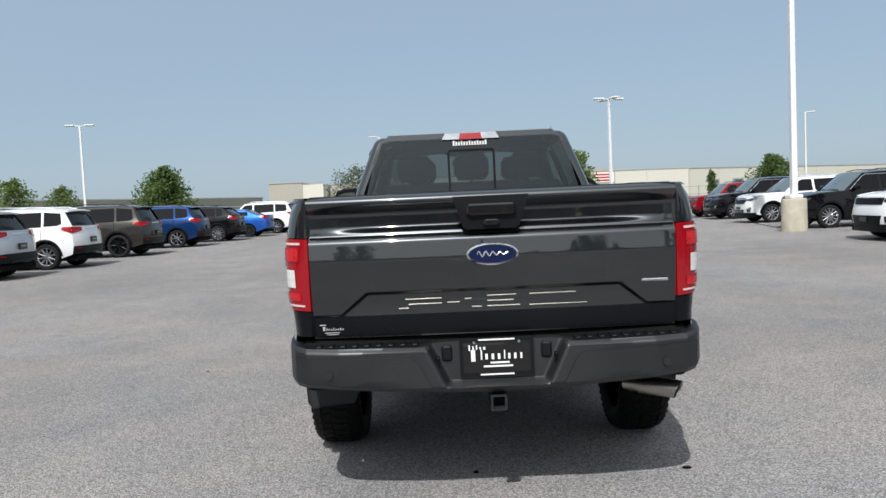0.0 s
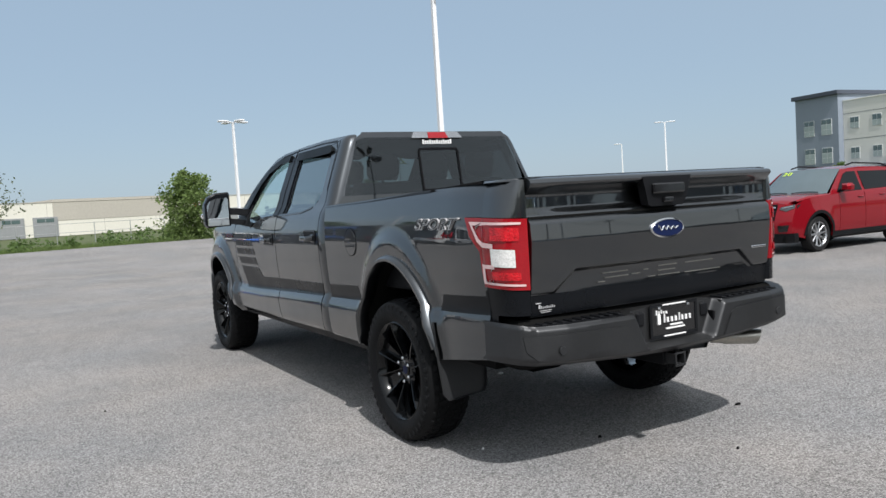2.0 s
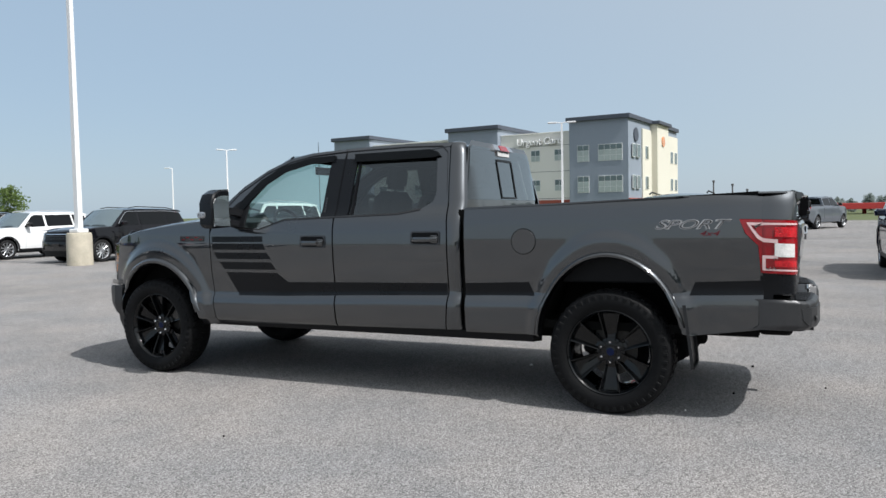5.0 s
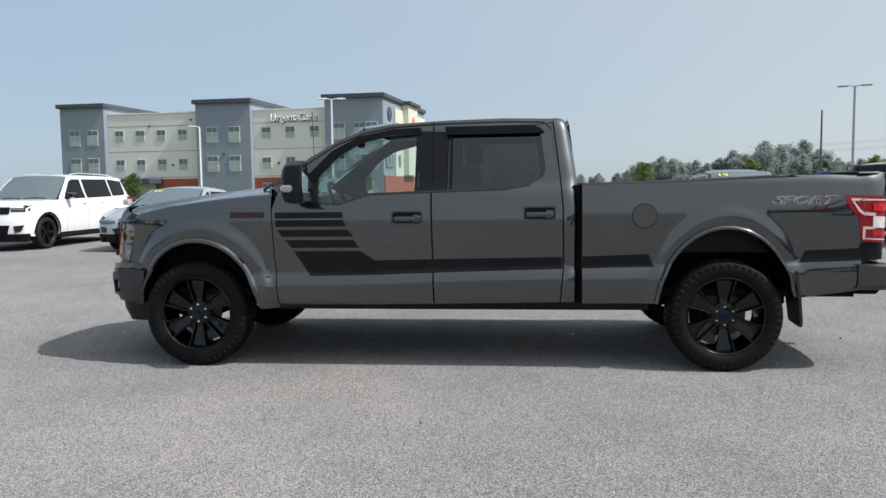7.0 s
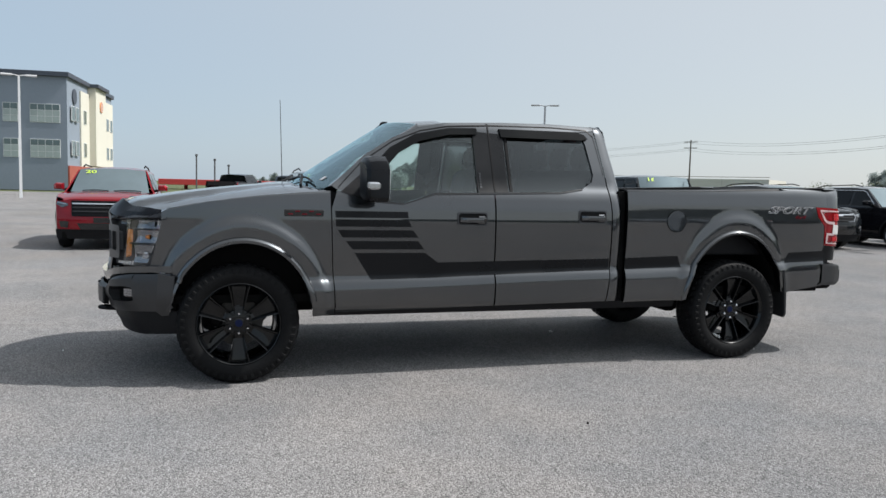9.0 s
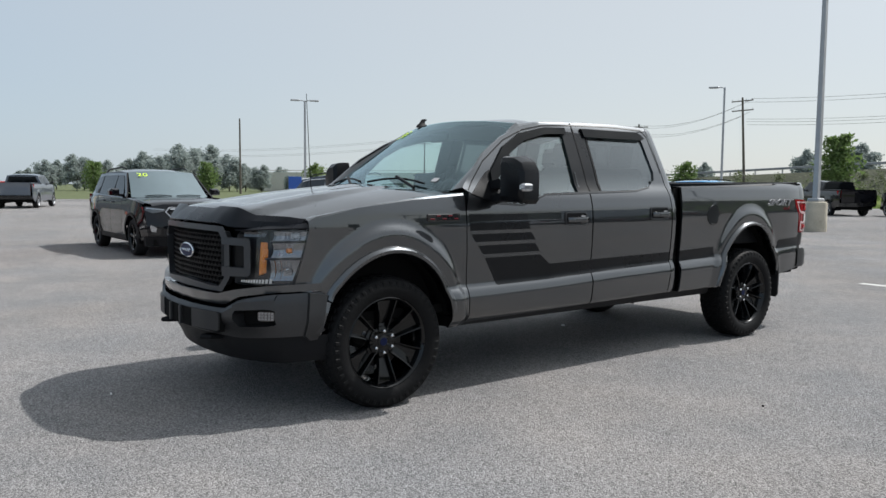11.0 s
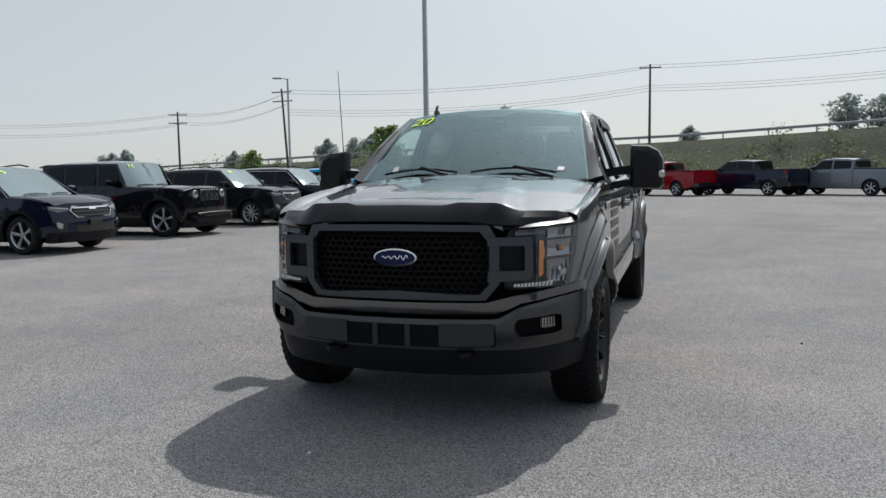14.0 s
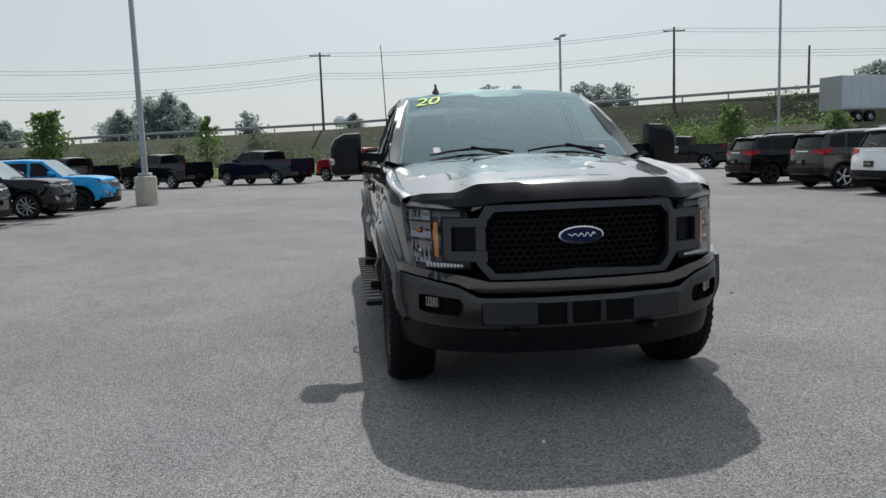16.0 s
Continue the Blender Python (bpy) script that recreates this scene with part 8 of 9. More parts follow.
part("canopy", box(-3.2, 0.0, 30.0, 37.4, 2.2, 2.9, 0.06), M["cornice"], hosp, "dark entrance canopy")
part("side_wall", box(4.5, 22, -0.16, 0.0, 2.85, 11.9), M["wall_cream"], hosp, "cream side wall")
part("brick_side", box(-0.9, 22.02, -0.18, 0.0, 0, 2.85), M["wall_red"], hosp)
part("corner_bay", box(8.5, 14, -0.9, 0.0, 3.0, 12.75), M["wall_cream"], hosp)
part("cornice", box(8.2, 14.3, -1.3, 0.2, 12.75, 13.2, 0.05), M["cornice"], hosp)


def window(y, z, w, h, dx, cols, rows):
    win = part("window", box(-dx - 0.05, -dx + 0.02, y - w / 2, y + w / 2, z, z + h, 0.01), M["frame_white"], hosp, "white-framed window with pale blind")
    pw, ph = (w - 0.06 * (cols + 1)) / cols, (h - 0.06 * (rows + 1)) / rows
    for c in range(cols):
        for r in range(rows):
            y0, z0 = y - w / 2 + 0.06 + c * (pw + 0.06), z + 0.06 + r * (ph + 0.06)
            part("pane", box(-dx - 0.065, -dx - 0.04, y0, y0 + pw, z0, z0 + ph), M["blind"] if r < rows - 1 else M["win_glass"], win)


for z in (4.05, 8.0):
    for y in (9.1, 12.3, 15.5, 27.0, 30.0, 33.0, 36.0):
        window(y, z, 1.25, 1.5, 0.0, 2, 2)
    for y in (19.4, 22.4, 39.3, 41.9):
        window(y, z - 0.35 if z < 5 else z - 0.5, 1.55, 2.1, 0.9, 2, 3)
    window(5.6, z - 0.4, 1.5, 2.1, 0.9, 2, 3)
    window(2.2, z - 0.4, 3.0, 2.1, 0.9, 4, 3)
for y in (9.1, 12.3, 15.5):
    window(y, 0.75, 1.25, 1.4, 0.12, 2, 2)


def side_window(x, z, w, h):
    win = part("window", box(x - w / 2, x + w / 2, -0.22, -0.13, z, z + h, 0.01), M["frame_white"], hosp)
    part("pane", box(x - w / 2 + 0.06, x - 0.03, -0.235, -0.2, z + 0.06, z + h - 0.06), M["win_glass"], win)
    part("pane", box(x + 0.03, x + w / 2 - 0.06, -0.235, -0.2, z + 0.06, z + h - 0.06), M["win_glass"], win)


for z in (4.05, 8.0):
    for x in (0.8, 2.6, 6.2, 16.0, 18.5, 20.8):
        side_window(x, z, 1.3, 1.7)
for y, z in ((13.9, 4.6), (28.5, 4.6), (20.9, 5.9), (25.7, 10.6), (31.6, 9.9)):
    part("wall_lamp", box(-1.05 if 17.2 < y < 24.6 else -0.18, -0.9 if 17.2 < y < 24.6 else 0.0, y - 0.12, y + 0.12, z, z + 0.25, 0.03), M["cornice"], hosp)
M["sign_white"] = mat("white_sign_plastic", (0.93, 0.93, 0.92), 0.4, var=0.02)
sign = lettering("sign_lettering", "Urgent Care", 1.35, 0.10, M["sign_white"], Matrix(((0, 0, -1, -0.20), (-1, 0, 0, 11.75), (0, 1, 0, 10.62), (0, 0, 0, 1))), hosp, 0.0, 6.1, "white raised sign lettering", 0.012)
# dark, slightly larger letters behind, put in as shade round the white ones
lettering("letter_return", "Urgent Care", 1.35, 0.05, M["cornice"], Matrix(((0, 0, -1, -0.06), (-1, 0, 0, 11.75), (0, 1, 0, 10.60), (0, 0, 0, 1))), sign, 0.0, 6.16, grow=0.045)
part("logo_disc", moved(lathe([(0, 0.9), (-0.1, 0.9), (-0.1, 0.0)], 24, "y"), pose(2.0, -0.03, 10.9)), M["cornice"], hosp, "round wall logo")
part("logo_disc", moved(lathe([(0, 0.7), (-0.1, 0.7), (-0.1, 0.0)], 24, "y"), pose(11.2, -0.92, 10.6)), M["amber"], hosp, "round wall logo")


# ---- low warehouses ----
M["ware_white"] = mat("off_white_precast", (0.64, 0.62, 0.56), 0.9, var=0.07, vscale=0.08, fine=3)
M["ware_tan"] = mat("tan_precast", (0.40, 0.375, 0.335), 0.9, var=0.08, vscale=0.08, fine=3)
M["door_grey"] = mat("grey_dock_door", (0.25, 0.26, 0.27), 0.7)
M["sign_red"] = mat("red_sign", (0.5, 0.05, 0.05), 0.5)


def warehouse(x0, y0, x1, y1, h, deep, segs, docks, label):
    """A long low hall; its front runs from (x0, y0) to (x1, y1). segs: (from, to, top, material)."""
    ln = math.hypot(x1 - x0, y1 - y0)
    e = thing("warehouse", label, "building", "warehouses", pose(x0, y0, 0, 0, 0, math.degrees(math.atan2(y1 - y0, x1 - x0))))
    for a, b, z0, z1, d, m_ in segs:
        part("wall", box(a * ln, b * ln, d, deep, z0, z1), M[m_], e)
    n = int(ln / 9)
    for k in range(n):
        part("panel_joint", box(k * ln / n - 0.03, k * ln / n + 0.03, -0.012, 0.0, 0, h - 0.1), M["ware_tan"], e)
    part("coping", box(-0.1, ln + 0.1, -0.12, 0.3, h, h + 0.12, 0.02), M["ware_tan"], e)
    for f in docks:
        d = part("dock_door", box(f * ln - 1.9, f * ln + 1.9, -0.16, 0.0, 0, 3.2, 0.02), M["door_grey"], e)
        part("dock_window", box(f * ln - 1.3, f * ln - 0.05, -0.19, -0.15, 2.35, 2.95), M["win_glass"], d)
        part("dock_window", box(f * ln + 0.05, f * ln + 1.3, -0.19, -0.15, 2.35, 2.95), M["win_glass"], d)
    return e


wA = warehouse(-14, 129, 47, 146, 5.55, 60, [(0, 0.30, 0, 5.5, 0, "ware_white"), (0.30, 0.75, 0, 2.55, 0.0, "ware_white"), (0.30, 0.75, 2.55, 6.0, -0.05, "ware_tan"), (0.75, 1, 0, 5.5, 0, "ware_white")], (0.06, 0.20, 0.28, 0.82), "long low white and tan warehouse")
part("wall_sign", box(43.0, 47.2, -0.14, -0.04, 3.4, 5.3, 0.02), M["white"], wA, "white board with red bars")
for k in range(3):
    part("sign_bar", box(43.3, 46.8, -0.17, -0.13, 3.65 + 0.55 * k, 3.95 + 0.55 * k), M["sign_red"], wA)
warehouse(47.5, 146.5, 125, 205, 5.5, 60, [(0, 1, 0, 5.45, 0, "ware_white")], (0.08, 0.17, 0.26, 0.34, 0.42, 0.5, 0.58), "long low white warehouse with dock doors")
warehouse(-96, 168, -72, 290, 5.6, 90, [(0, 1, 0, 5.5, 0, "ware_tan")], (0.1, 0.2, 0.3, 0.4, 0.55), "low grey warehouse far off")
wD = warehouse(-35, 143, -24.5, 143, 6.0, 30, [(0, 0.62, 0, 6.0, 0, "ware_tan"), (0.62, 1, 0, 5.6, 0.1, "ware_white")], (), "plain tan warehouse block far off")
warehouse(-24, 149, -14.5, 146, 5.4, 30, [(0, 1, 0, 5.3, 0, "ware_tan")], (), "low tan warehouse wing")
part("red_sign", box(6.5, 9.0, -1.3, -1.1, 1.7, 2.5, 0.02), M["sign_red"], wD, "red sign with pale print")
part("sign_post", box(7.7, 7.8, -1.25, -1.15, 0, 1.7), M["greypole"], wD)
# roadside canopy and far hall
can = thing("fuel_canopy", "red and white filling station canopy far off", "canopy", at=pose(134, -6.6, 0, 0, 0, -92))
part("roof", box(-16, 10, -6, 6, 0.7, 1.65, 0.05), M["sign_red"], can)
for x in (-12, -4, 4):
    part("column", box(x - 0.3, x + 0.3, -0.3, 0.3, -0.06, 0.95), M["sign_red"], can)
warehouse(175, -75, 130, -112, 5.0, 20, [(0, 1, 0, 4.6, 0, "ware_white")], (0.2, 0.4, 0.6), "low pale hall by the road")
wt = thing("water_tower", "pale water tower far off", "water tower", at=pose(2, -600, 0))
part("tank", lathe([(24, 0.0), (24.5, 4.0), (27, 5.5), (30, 5.5), (32.5, 3.5), (33, 0.0)], 20, "z"), M["pole"], wt)
for k in range(5):
    a = 2 * math.pi * k / 5
    part("leg", tube([(4 * math.cos(a), 4 * math.sin(a), 0), (3.6 * math.cos(a), 3.6 * math.sin(a), 25)], 0.35, 6), M["pole"], wt)

# wire fence before the warehouses
fence = thing("wire_fence", "low chain-link fence of thin posts and rails", "fence")
fp = [(-20 + 3.0 * i, 62 + 0.42 * 3.0 * i * 0.5, 0) for i in range(26)]
for x, y, z in fp:
    part("post", tube([(x, y, -0.1), (x, y, 1.7)], 0.035, 6), M["greypole"], fence)
for h in (0.9, 1.65):
    part("rail", tube([(x, y, h) for x, y, z in fp], 0.022, 5), M["greypole"], fence)

# thin dark posts and a blue board at the lot's edge
for x, y, h in ((48.4, 2.78, 3.17), (48.5, 1.6, 2.91), (48.5, 0.69, 2.54)):
    e = thing("bollard_light", "thin dark post with a small light head", "lamp post", "dark edge posts", pose(x, y, 0))
    part("pole", tube([(0, 0, -0.05), (0, 0, h - 0.12)], 0.05, 8), M["wire"], e)
    part("lamp_head", lathe([(h - 0.14, 0.05), (h - 0.12, 0.085), (h, 0.085), (h + 0.02, 0.0)], 12, "z"), M["wire"], e)
M["board_blue"] = mat("blue_board", (0.03, 0.10, 0.38), 0.45, var=0.08)
board_ = thing("board_sign", "small blue and white board on posts at the lot edge", "sign", at=pose(40.7, -18.0, 0, 0, 0, -112))
part("panel", box(-0.42, 0.42, -0.03, 0.03, 0.55, 1.95, 0.01), M["board_blue"], board_)
part("white_panel", box(-0.36, 0.36, -0.045, -0.028, 0.62, 1.15, 0.005), M["white"], board_)
for x in (-0.36, 0.36):
    part("post", box(x - 0.03, x + 0.03, -0.02, 0.02, -0.05, 0.57), M["greypole"], board_)

# ---- trees and scrub ----
def leaf_mat(name, col, var=0.45):
    """Leaves: light falls on them and shines through them."""
    m = mat(name, col, 0.6, var=var, vscale=0.8, fine=4.0)
    nt = m.node_tree
    b = nt.nodes["Principled BSDF"]
    src = b.inputs["Base Color"].links[0].from_socket
    tl_ = nt.nodes.new("ShaderNodeBsdfTranslucent")
    mx = nt.nodes.new("ShaderNodeMixShader")
    mx.inputs[0].default_value = 0.5
    out = nt.nodes["Material Output"]
    nt.links.new(src, tl_.inputs["Color"])
    nt.links.new(b.outputs[0], mx.inputs[1])
    nt.links.new(tl_.outputs[0], mx.inputs[2])
    nt.links.new(mx.outputs[0], out.inputs["Surface"])
    return m


M["leaf"] = leaf_mat("fresh_green_leaves", (0.120, 0.185, 0.058))
M["leaf_light"] = leaf_mat("light_green_leaves", (0.150, 0.215, 0.065))
M["leaf_grey"] = leaf_mat("grey_green_leaves", (0.125, 0.150, 0.080))
# pale blue-grey puts the haze of distance into the far leaves' colour
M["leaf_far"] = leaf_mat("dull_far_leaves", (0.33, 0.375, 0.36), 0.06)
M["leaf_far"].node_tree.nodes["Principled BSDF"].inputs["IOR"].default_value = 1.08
M["bark"] = mat("grey_brown_bark", (0.10, 0.085, 0.07), 0.95, var=0.3, bump=0.4)


def clumps(rng, centres, n, size):
    V, F = [], []
    for k in range(n):
        c, r = centres[rng.randrange(len(centres))]
        d = Vector((rng.gauss(0, 1), rng.gauss(0, 1), rng.gauss(0, 1)))
        d = d.normalized() * (r * (rng.random() ** 0.5) * (1.45 if k % 5 == 0 else 1.05))
        p = Vector(c) + d
        s = size * (0.6 + 0.8 * rng.random())
        u = Vector((rng.gauss(0, 1), rng.gauss(0, 1), rng.gauss(0, 0.7))).normalized()
        v = u.orthogonal().normalized()
        v = (Matrix.Rotation(rng.random() * 6.28, 3, u) @ v) * s * 0.5
        u = u * s
        i = len(V)
        V += [tuple(p - u), tuple(p - u * 0.2 + v), tuple(p + u), tuple(p - u * 0.1 - v)]
        F.append([i, i + 1, i + 2, i + 3])
    return V, F


def tree_meshes(seed, h, spread, leaves, size, shape="round", trunk_r=0.12):
    rng = random.Random(seed)
    trunk = [tube([(0, 0, -0.1), (0.03 * h * rng.uniform(-1, 1), 0.03 * h * rng.uniform(-1, 1), h * 0.4), (0.04 * h * rng.uniform(-1, 1), 0.04 * h * rng.uniform(-1, 1), h * 0.85)], trunk_r, 7, trunk_r * 0.2)]
    cs = []
    n = 16
    for k in range(n):
        f = (k + 0.5) / n
        z = h * (0.28 + 0.68 * f if shape not in ("cone", "bush") else 0.08 + 0.86 * f)
        env = {"round": math.sin(math.pi * min(1, 0.15 + 0.80 * f)) ** 0.8, "cone": 0.62 + 0.55 * math.sin(math.pi * (0.15 + 0.5 * f)) - 0.85 * f * f, "column": 0.9 - 0.5 * f * f, "bush": 0.75 + 0.35 * math.sin(math.pi * f) - 0.45 * f * f, "fan": 0.35 + 0.65 * math.sin(math.pi * (0.25 + 0.55 * f))}[shape]
        a = k * 2.4 + rng.uniform(-0.5, 0.5)
        rr = spread * env * rng.uniform(0.45, 0.95)
        tip = (rr * math.cos(a), rr * math.sin(a), z)
        z0 = max(h * 0.15, z - rr * 0.7)
        trunk.append(tube([(0, 0, z0), (tip[0] * 0.5, tip[1] * 0.5, (z0 + z) / 2 + 0.05 * h * 0.5), tip], trunk_r * 0.35, 5, trunk_r * 0.08))
        cs.append((tip, spread * env * rng.uniform(0.28, 0.48) + 0.1))
        cs.append(((tip[0] * 0.55, tip[1] * 0.55, z + rng.uniform(-0.05, 0.08) * h), spread * env * rng.uniform(0.25, 0.42) + 0.08))
    return make_mesh("trunk", join(*trunk), M["bark"]), clumps(rng, cs, leaves, size)


def plant(meshes, crown_me, x, y, z, scale, turn, label, group):
    e = thing("tree", label, "tree", group, pose(x, y, z, 0, 0, turn) @ Matrix.Scale(scale, 4))
    t = new("trunk", meshes)
    t.parent = e
    c = new("crown", crown_me)
    c.parent = e
    return e


kinds = {}
for key, args, lm in (("round_a", (11, 4.2, 1.45, 2100, 0.13, "round", 0.06), "leaf"), ("round_b", (12, 5.2, 2.2, 2600, 0.15, "round", 0.08), "leaf_light"), ("bush", (21, 4.6, 2.3, 6500, 0.13, "bush", 0.06), "leaf_light"), ("slim", (19, 4.2, 0.95, 1000, 0.12, "round", 0.05), "leaf"), ("cone", (13, 6.4, 3.4, 8200, 0.18, "cone", 0.11), "leaf"),
                      ("airy", (14, 7.0, 3.0, 2200, 0.15, "fan", 0.09), "leaf_grey"), ("column", (15, 4.5, 0.7, 1100, 0.2, "column", 0.07), "leaf"),
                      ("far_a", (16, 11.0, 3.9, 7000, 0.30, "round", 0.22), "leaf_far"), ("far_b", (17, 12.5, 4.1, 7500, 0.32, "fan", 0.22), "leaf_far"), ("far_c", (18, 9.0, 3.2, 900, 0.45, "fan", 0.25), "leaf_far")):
    tm, cg = tree_meshes(*args)
    cm_ = bpy.data.meshes.new("crown")
    cm_.from_pydata(cg[0], [], cg[1])
    cm_.materials.append(M[lm])
    kinds[key] = (tm, cm_)


def ray_place(ex, ey, bearing, d):
    return ex + d * math.sin(radians(bearing)), ey + d * math.cos(radians(bearing))


# place, kind and scale of the young trees round the lot
spots = [
    (-26.1, 63.7, "cone", 0.89), (-36.0, 64.9, "round_b", 0.83), (-39.6, 63.0, "round_b", 0.98), (-4.3, 55.8, "airy", 0.80),
    (-8.1, 57.5, "airy", 0.64), (8.3, 48.9, "bush", 1.02), (32.2, 70.9, "cone", 0.72), (25.5, 69.1, "column", 0.72),
    (48.4, 74.2, "round_b", 1.00), (52.1, 45.6, "round_a", 0.58), (59.4, 34.4, "round_a", 0.70),
    (63.7, -11.1, "round_a", 0.80), (61.1, -19.7, "round_a", 0.82), (54.0, -26.6, "round_b", 0.63), (21.2, -49.4, "round_a", 1.26),
    (10.3, -47.3, "slim", 1.06), (31.6, -46.8, "round_a", 0.85), (-24.7, -42.8, "round_a", 0.97), (-28.0, -36.2, "round_a", 0.76),
]
for i, (x, y, kind, sc) in enumerate(spots):
    plant(*kinds[kind], x, y, -0.06, sc, 47 * i, {"cone": "broad green conical tree", "bush": "dense grey-green bush that reaches the ground", "airy": "thin airy tree with pale leaves", "column": "narrow dark columnar tree"}.get(kind, "young green tree with an uneven crown"), "lot trees")
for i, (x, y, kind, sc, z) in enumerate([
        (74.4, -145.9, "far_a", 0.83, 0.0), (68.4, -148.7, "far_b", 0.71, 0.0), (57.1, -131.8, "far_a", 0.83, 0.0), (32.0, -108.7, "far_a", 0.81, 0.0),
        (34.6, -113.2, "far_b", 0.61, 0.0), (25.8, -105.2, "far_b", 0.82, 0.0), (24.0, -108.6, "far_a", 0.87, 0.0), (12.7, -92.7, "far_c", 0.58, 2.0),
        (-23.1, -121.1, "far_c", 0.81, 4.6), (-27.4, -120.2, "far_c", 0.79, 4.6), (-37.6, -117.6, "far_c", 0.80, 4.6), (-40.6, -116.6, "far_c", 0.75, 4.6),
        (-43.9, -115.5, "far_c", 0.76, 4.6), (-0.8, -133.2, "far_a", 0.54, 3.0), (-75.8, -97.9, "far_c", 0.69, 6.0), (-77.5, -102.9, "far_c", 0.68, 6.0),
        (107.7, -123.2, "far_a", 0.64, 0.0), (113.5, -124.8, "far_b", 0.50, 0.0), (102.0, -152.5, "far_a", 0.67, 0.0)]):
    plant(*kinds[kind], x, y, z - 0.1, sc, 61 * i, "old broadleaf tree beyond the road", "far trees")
# the wood on the horizon
rng = random.Random(5)
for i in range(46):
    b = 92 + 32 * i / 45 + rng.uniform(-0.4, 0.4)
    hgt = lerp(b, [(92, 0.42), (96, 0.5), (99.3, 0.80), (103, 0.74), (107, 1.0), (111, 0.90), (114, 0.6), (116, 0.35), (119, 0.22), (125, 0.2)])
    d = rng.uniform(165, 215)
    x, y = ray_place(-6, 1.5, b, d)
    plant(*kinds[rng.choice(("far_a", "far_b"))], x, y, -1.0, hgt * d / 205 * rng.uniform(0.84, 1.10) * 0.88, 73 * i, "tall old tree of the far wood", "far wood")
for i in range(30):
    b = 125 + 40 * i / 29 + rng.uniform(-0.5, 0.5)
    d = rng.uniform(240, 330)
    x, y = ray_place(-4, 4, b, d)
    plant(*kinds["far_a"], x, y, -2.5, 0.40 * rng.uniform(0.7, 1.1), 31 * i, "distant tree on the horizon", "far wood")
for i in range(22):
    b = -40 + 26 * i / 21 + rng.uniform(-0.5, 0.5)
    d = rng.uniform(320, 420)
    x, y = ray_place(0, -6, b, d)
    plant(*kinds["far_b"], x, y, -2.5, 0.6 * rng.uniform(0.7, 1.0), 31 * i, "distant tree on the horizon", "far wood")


def scrub(name, label, pts, material, size, per, seed):
    rg = random.Random(seed)
    cs = [((x, y, z + r * 0.6), r) for x, y, z, r in pts]
    g = clumps(rg, cs, per * len(pts), size)
    me = bpy.data.meshes.new(name)
    me.from_pydata(g[0], [], g[1])
    me.materials.append(M[material])
    tagged(new(name, me), label, "shrubs", kind="stuff")


rg = random.Random(9)
scrub("shrubs", "rough green shrubs along the lot edge", [(x + rg.uniform(-1, 1), 47.2 + 0.13 * x + rg.uniform(-0.3, 2.5), 0, rg.uniform(0.35, 0.75)) for x in [-16 + 0.55 * i for i in range(72)]], "leaf", 0.13, 55, 1)
scrub("shrubs", "olive scrub on the road bank", [(*bank_z(110 - 1.0 * i + rg.uniform(-1, 1), rg.choice((rg.uniform(0.42, 0.72), rg.uniform(0.5, 0.9)))), rg.uniform(0.6, 1.6)) for i in range(270)], "leaf_grey", 0.15, 150, 2)
scrub("shrubs", "green weeds on the meadow before the bank", [(*bank_z(100 - 1.0 * i + rg.uniform(-1, 1), rg.uniform(0.05, 0.45)), rg.uniform(0.2, 0.45)) for i in range(200)], "leaf_light", 0.16, 50, 3)
scrub("shrubs", "dark tall scrub beside the trailer", [(-30 - rg.uniform(0, 14), -60 - rg.uniform(0, 10), 0.2 + rg.uniform(0, 1.2), rg.uniform(1.2, 2.2)) for i in range(34)], "leaf", 0.2, 160, 4)


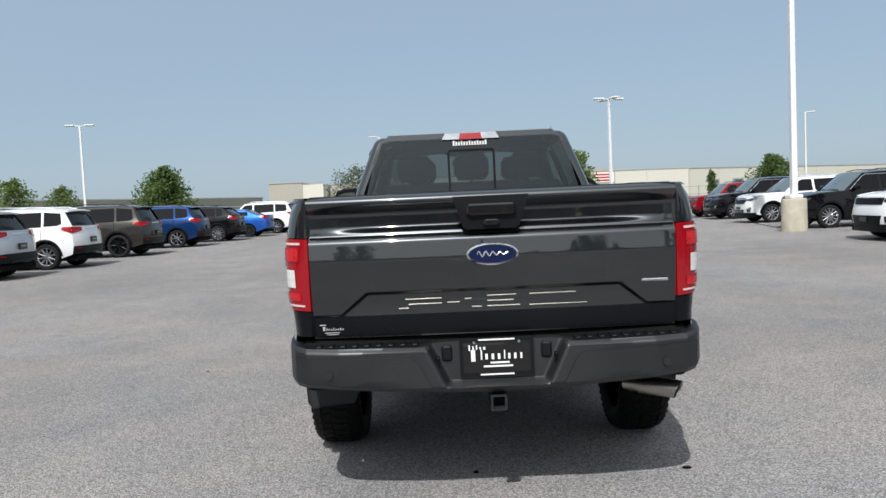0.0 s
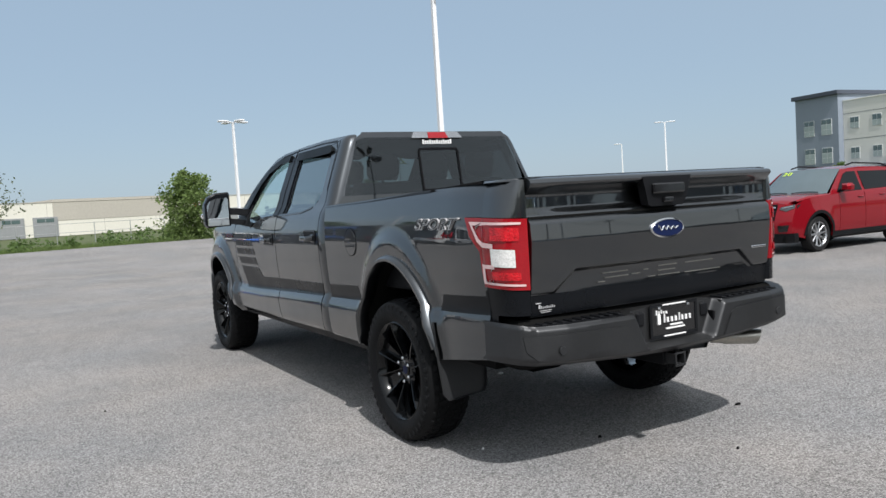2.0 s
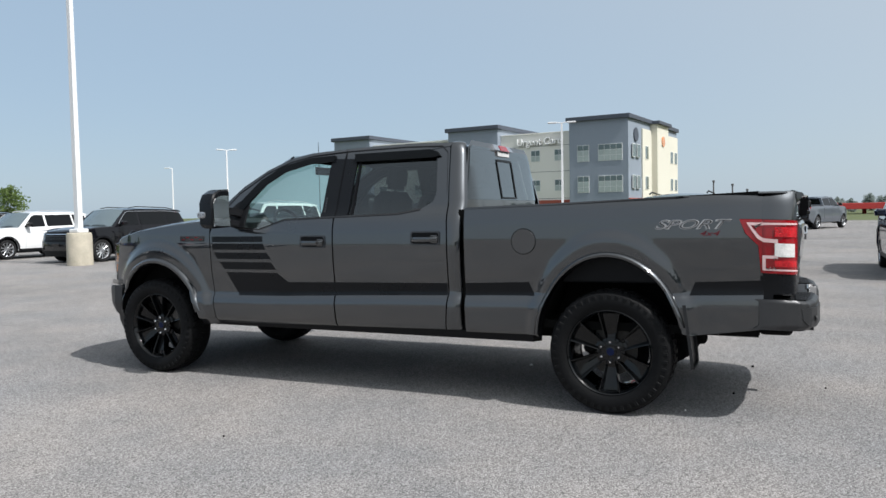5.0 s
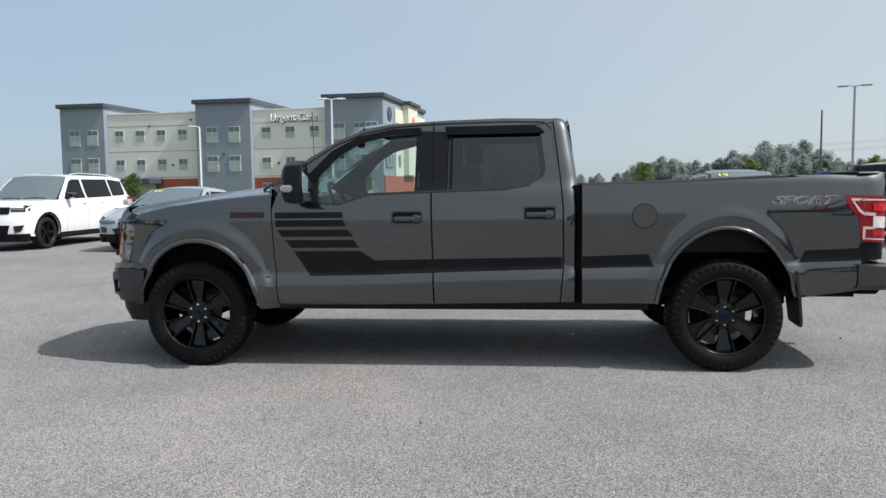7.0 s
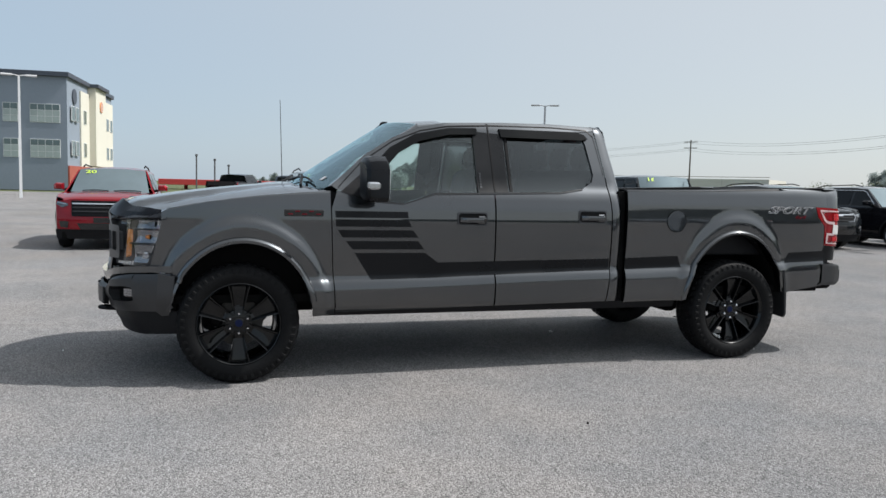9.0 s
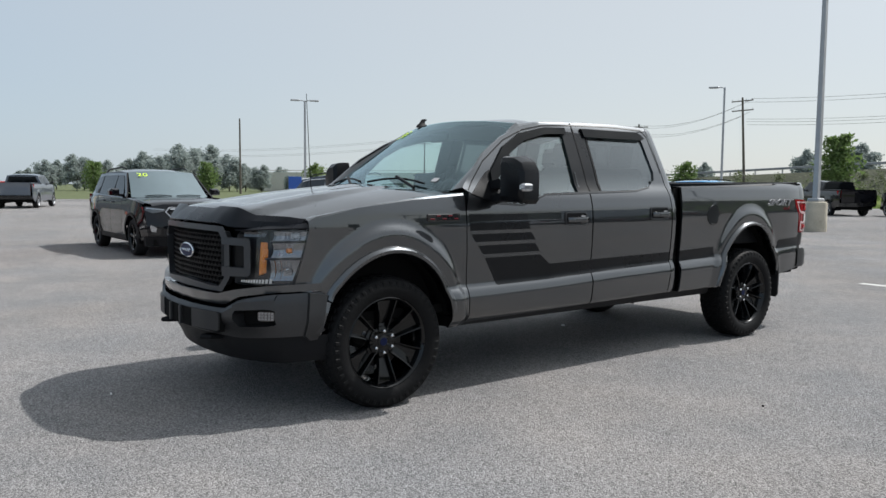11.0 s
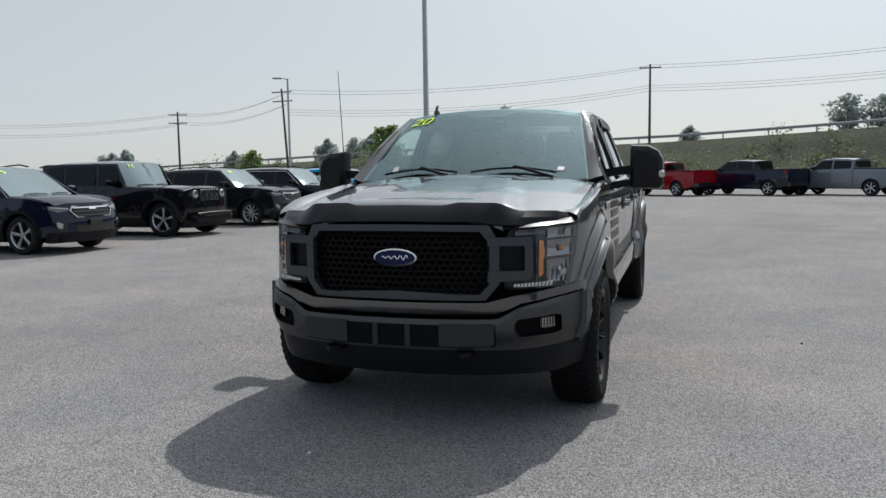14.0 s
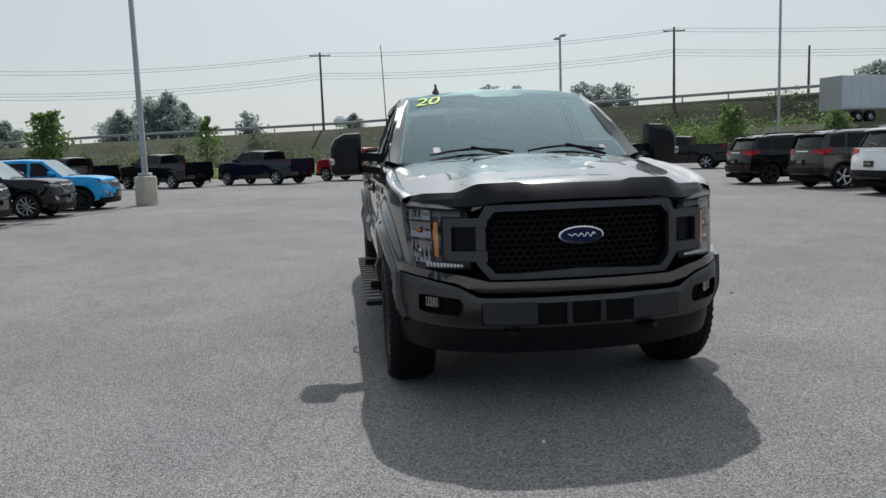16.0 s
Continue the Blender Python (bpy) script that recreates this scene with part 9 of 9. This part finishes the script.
def tufts(name, label, count, place, hgt, material, seed):
    rg2 = random.Random(seed)
    V, F = [], []
    for k in range(count):
        x, y, z = place(rg2)
        for b in range(3):
            a = rg2.random() * 6.28
            h = hgt * rg2.uniform(0.5, 1.2)
            dx, dy = 0.02 * math.cos(a), 0.02 * math.sin(a)
            lx, ly = rg2.gauss(0, 0.3) * h, rg2.gauss(0, 0.3) * h
            i = len(V)
            V += [(x - dx, y - dy, z - 0.05), (x + dx, y + dy, z - 0.05), (x + lx, y + ly, z + h)]
            F.append([i, i + 1, i + 2])
    me = bpy.data.meshes.new(name)
    me.from_pydata(V, [], F)
    me.materials.append(M[material])
    tagged(new(name, me), label, "grass", kind="stuff")


tufts("long_grass", "uneven long grass along the lot edge", 9000, lambda r: ((x := r.uniform(-30, 40)), 44.3 + 0.115 * (x + 5) + 1.4 * (1 if x > -6 else 0) + abs(r.gauss(0, 2.2)), -0.06), 0.35, "leaf_light", 6)
tufts("long_grass", "uneven long grass by the bank", 9000, lambda r: ((x := r.uniform(-60, 50)), -57.2 - 0.02 * x + (0.6 * (x - 40) if x > 40 else 0) - abs(r.gauss(0, 2.0)), -0.06), 0.32, "leaf_light", 7)

# marks and litter on the asphalt
M["mark"] = mat("worn_white_marking", (0.55, 0.55, 0.53), 0.8, var=0.3, vscale=6)
mk = part("road_marking", sheet([(-0.25, -7.2), (0.35, -7.22), (0.37, -7.08), (-0.23, -7.06)], 0.1, lambda a, b: (a, b, 0.004 + 0.0005 * noise.noise(Vector((a * 9, b * 9, 0)))), (0, 0, -0.003)), M["mark"])
tagged(mk, "short worn white paint mark on asphalt", "road marking", kind="structure")
for x, y, r, m_ in ((1.0, -2.75, 0.05, "under"), (-0.06, -2.69, 0.03, "under"), (0.34, -3.29, 0.025, "under"), (-0.67, -2.44, 0.02, "white"), (0.43, -0.98, 0.05, "white"), (-2.31, 0.06, 0.018, "under"), (0.35, 3.3, 0.02, "white")):
    r *= 0.32
    rg3 = random.Random(int(100 * (x + 5)))
    pts = [(x + r * (0.7 + 0.5 * rg3.random()) * 1.5 * math.cos(2 * math.pi * k / 9), y + r * (0.6 + 0.5 * rg3.random()) * math.sin(2 * math.pi * k / 9)) for k in range(9)]
    o = part("litter", loft([[(a, b, 0.001) for a, b in pts], [(x + (a - x) * 0.7, y + (b - y) * 0.7, 0.012) for a, b in pts]]), M[m_])
    tagged(o, "small scrap of litter on the asphalt", "litter", "litter on the lot")
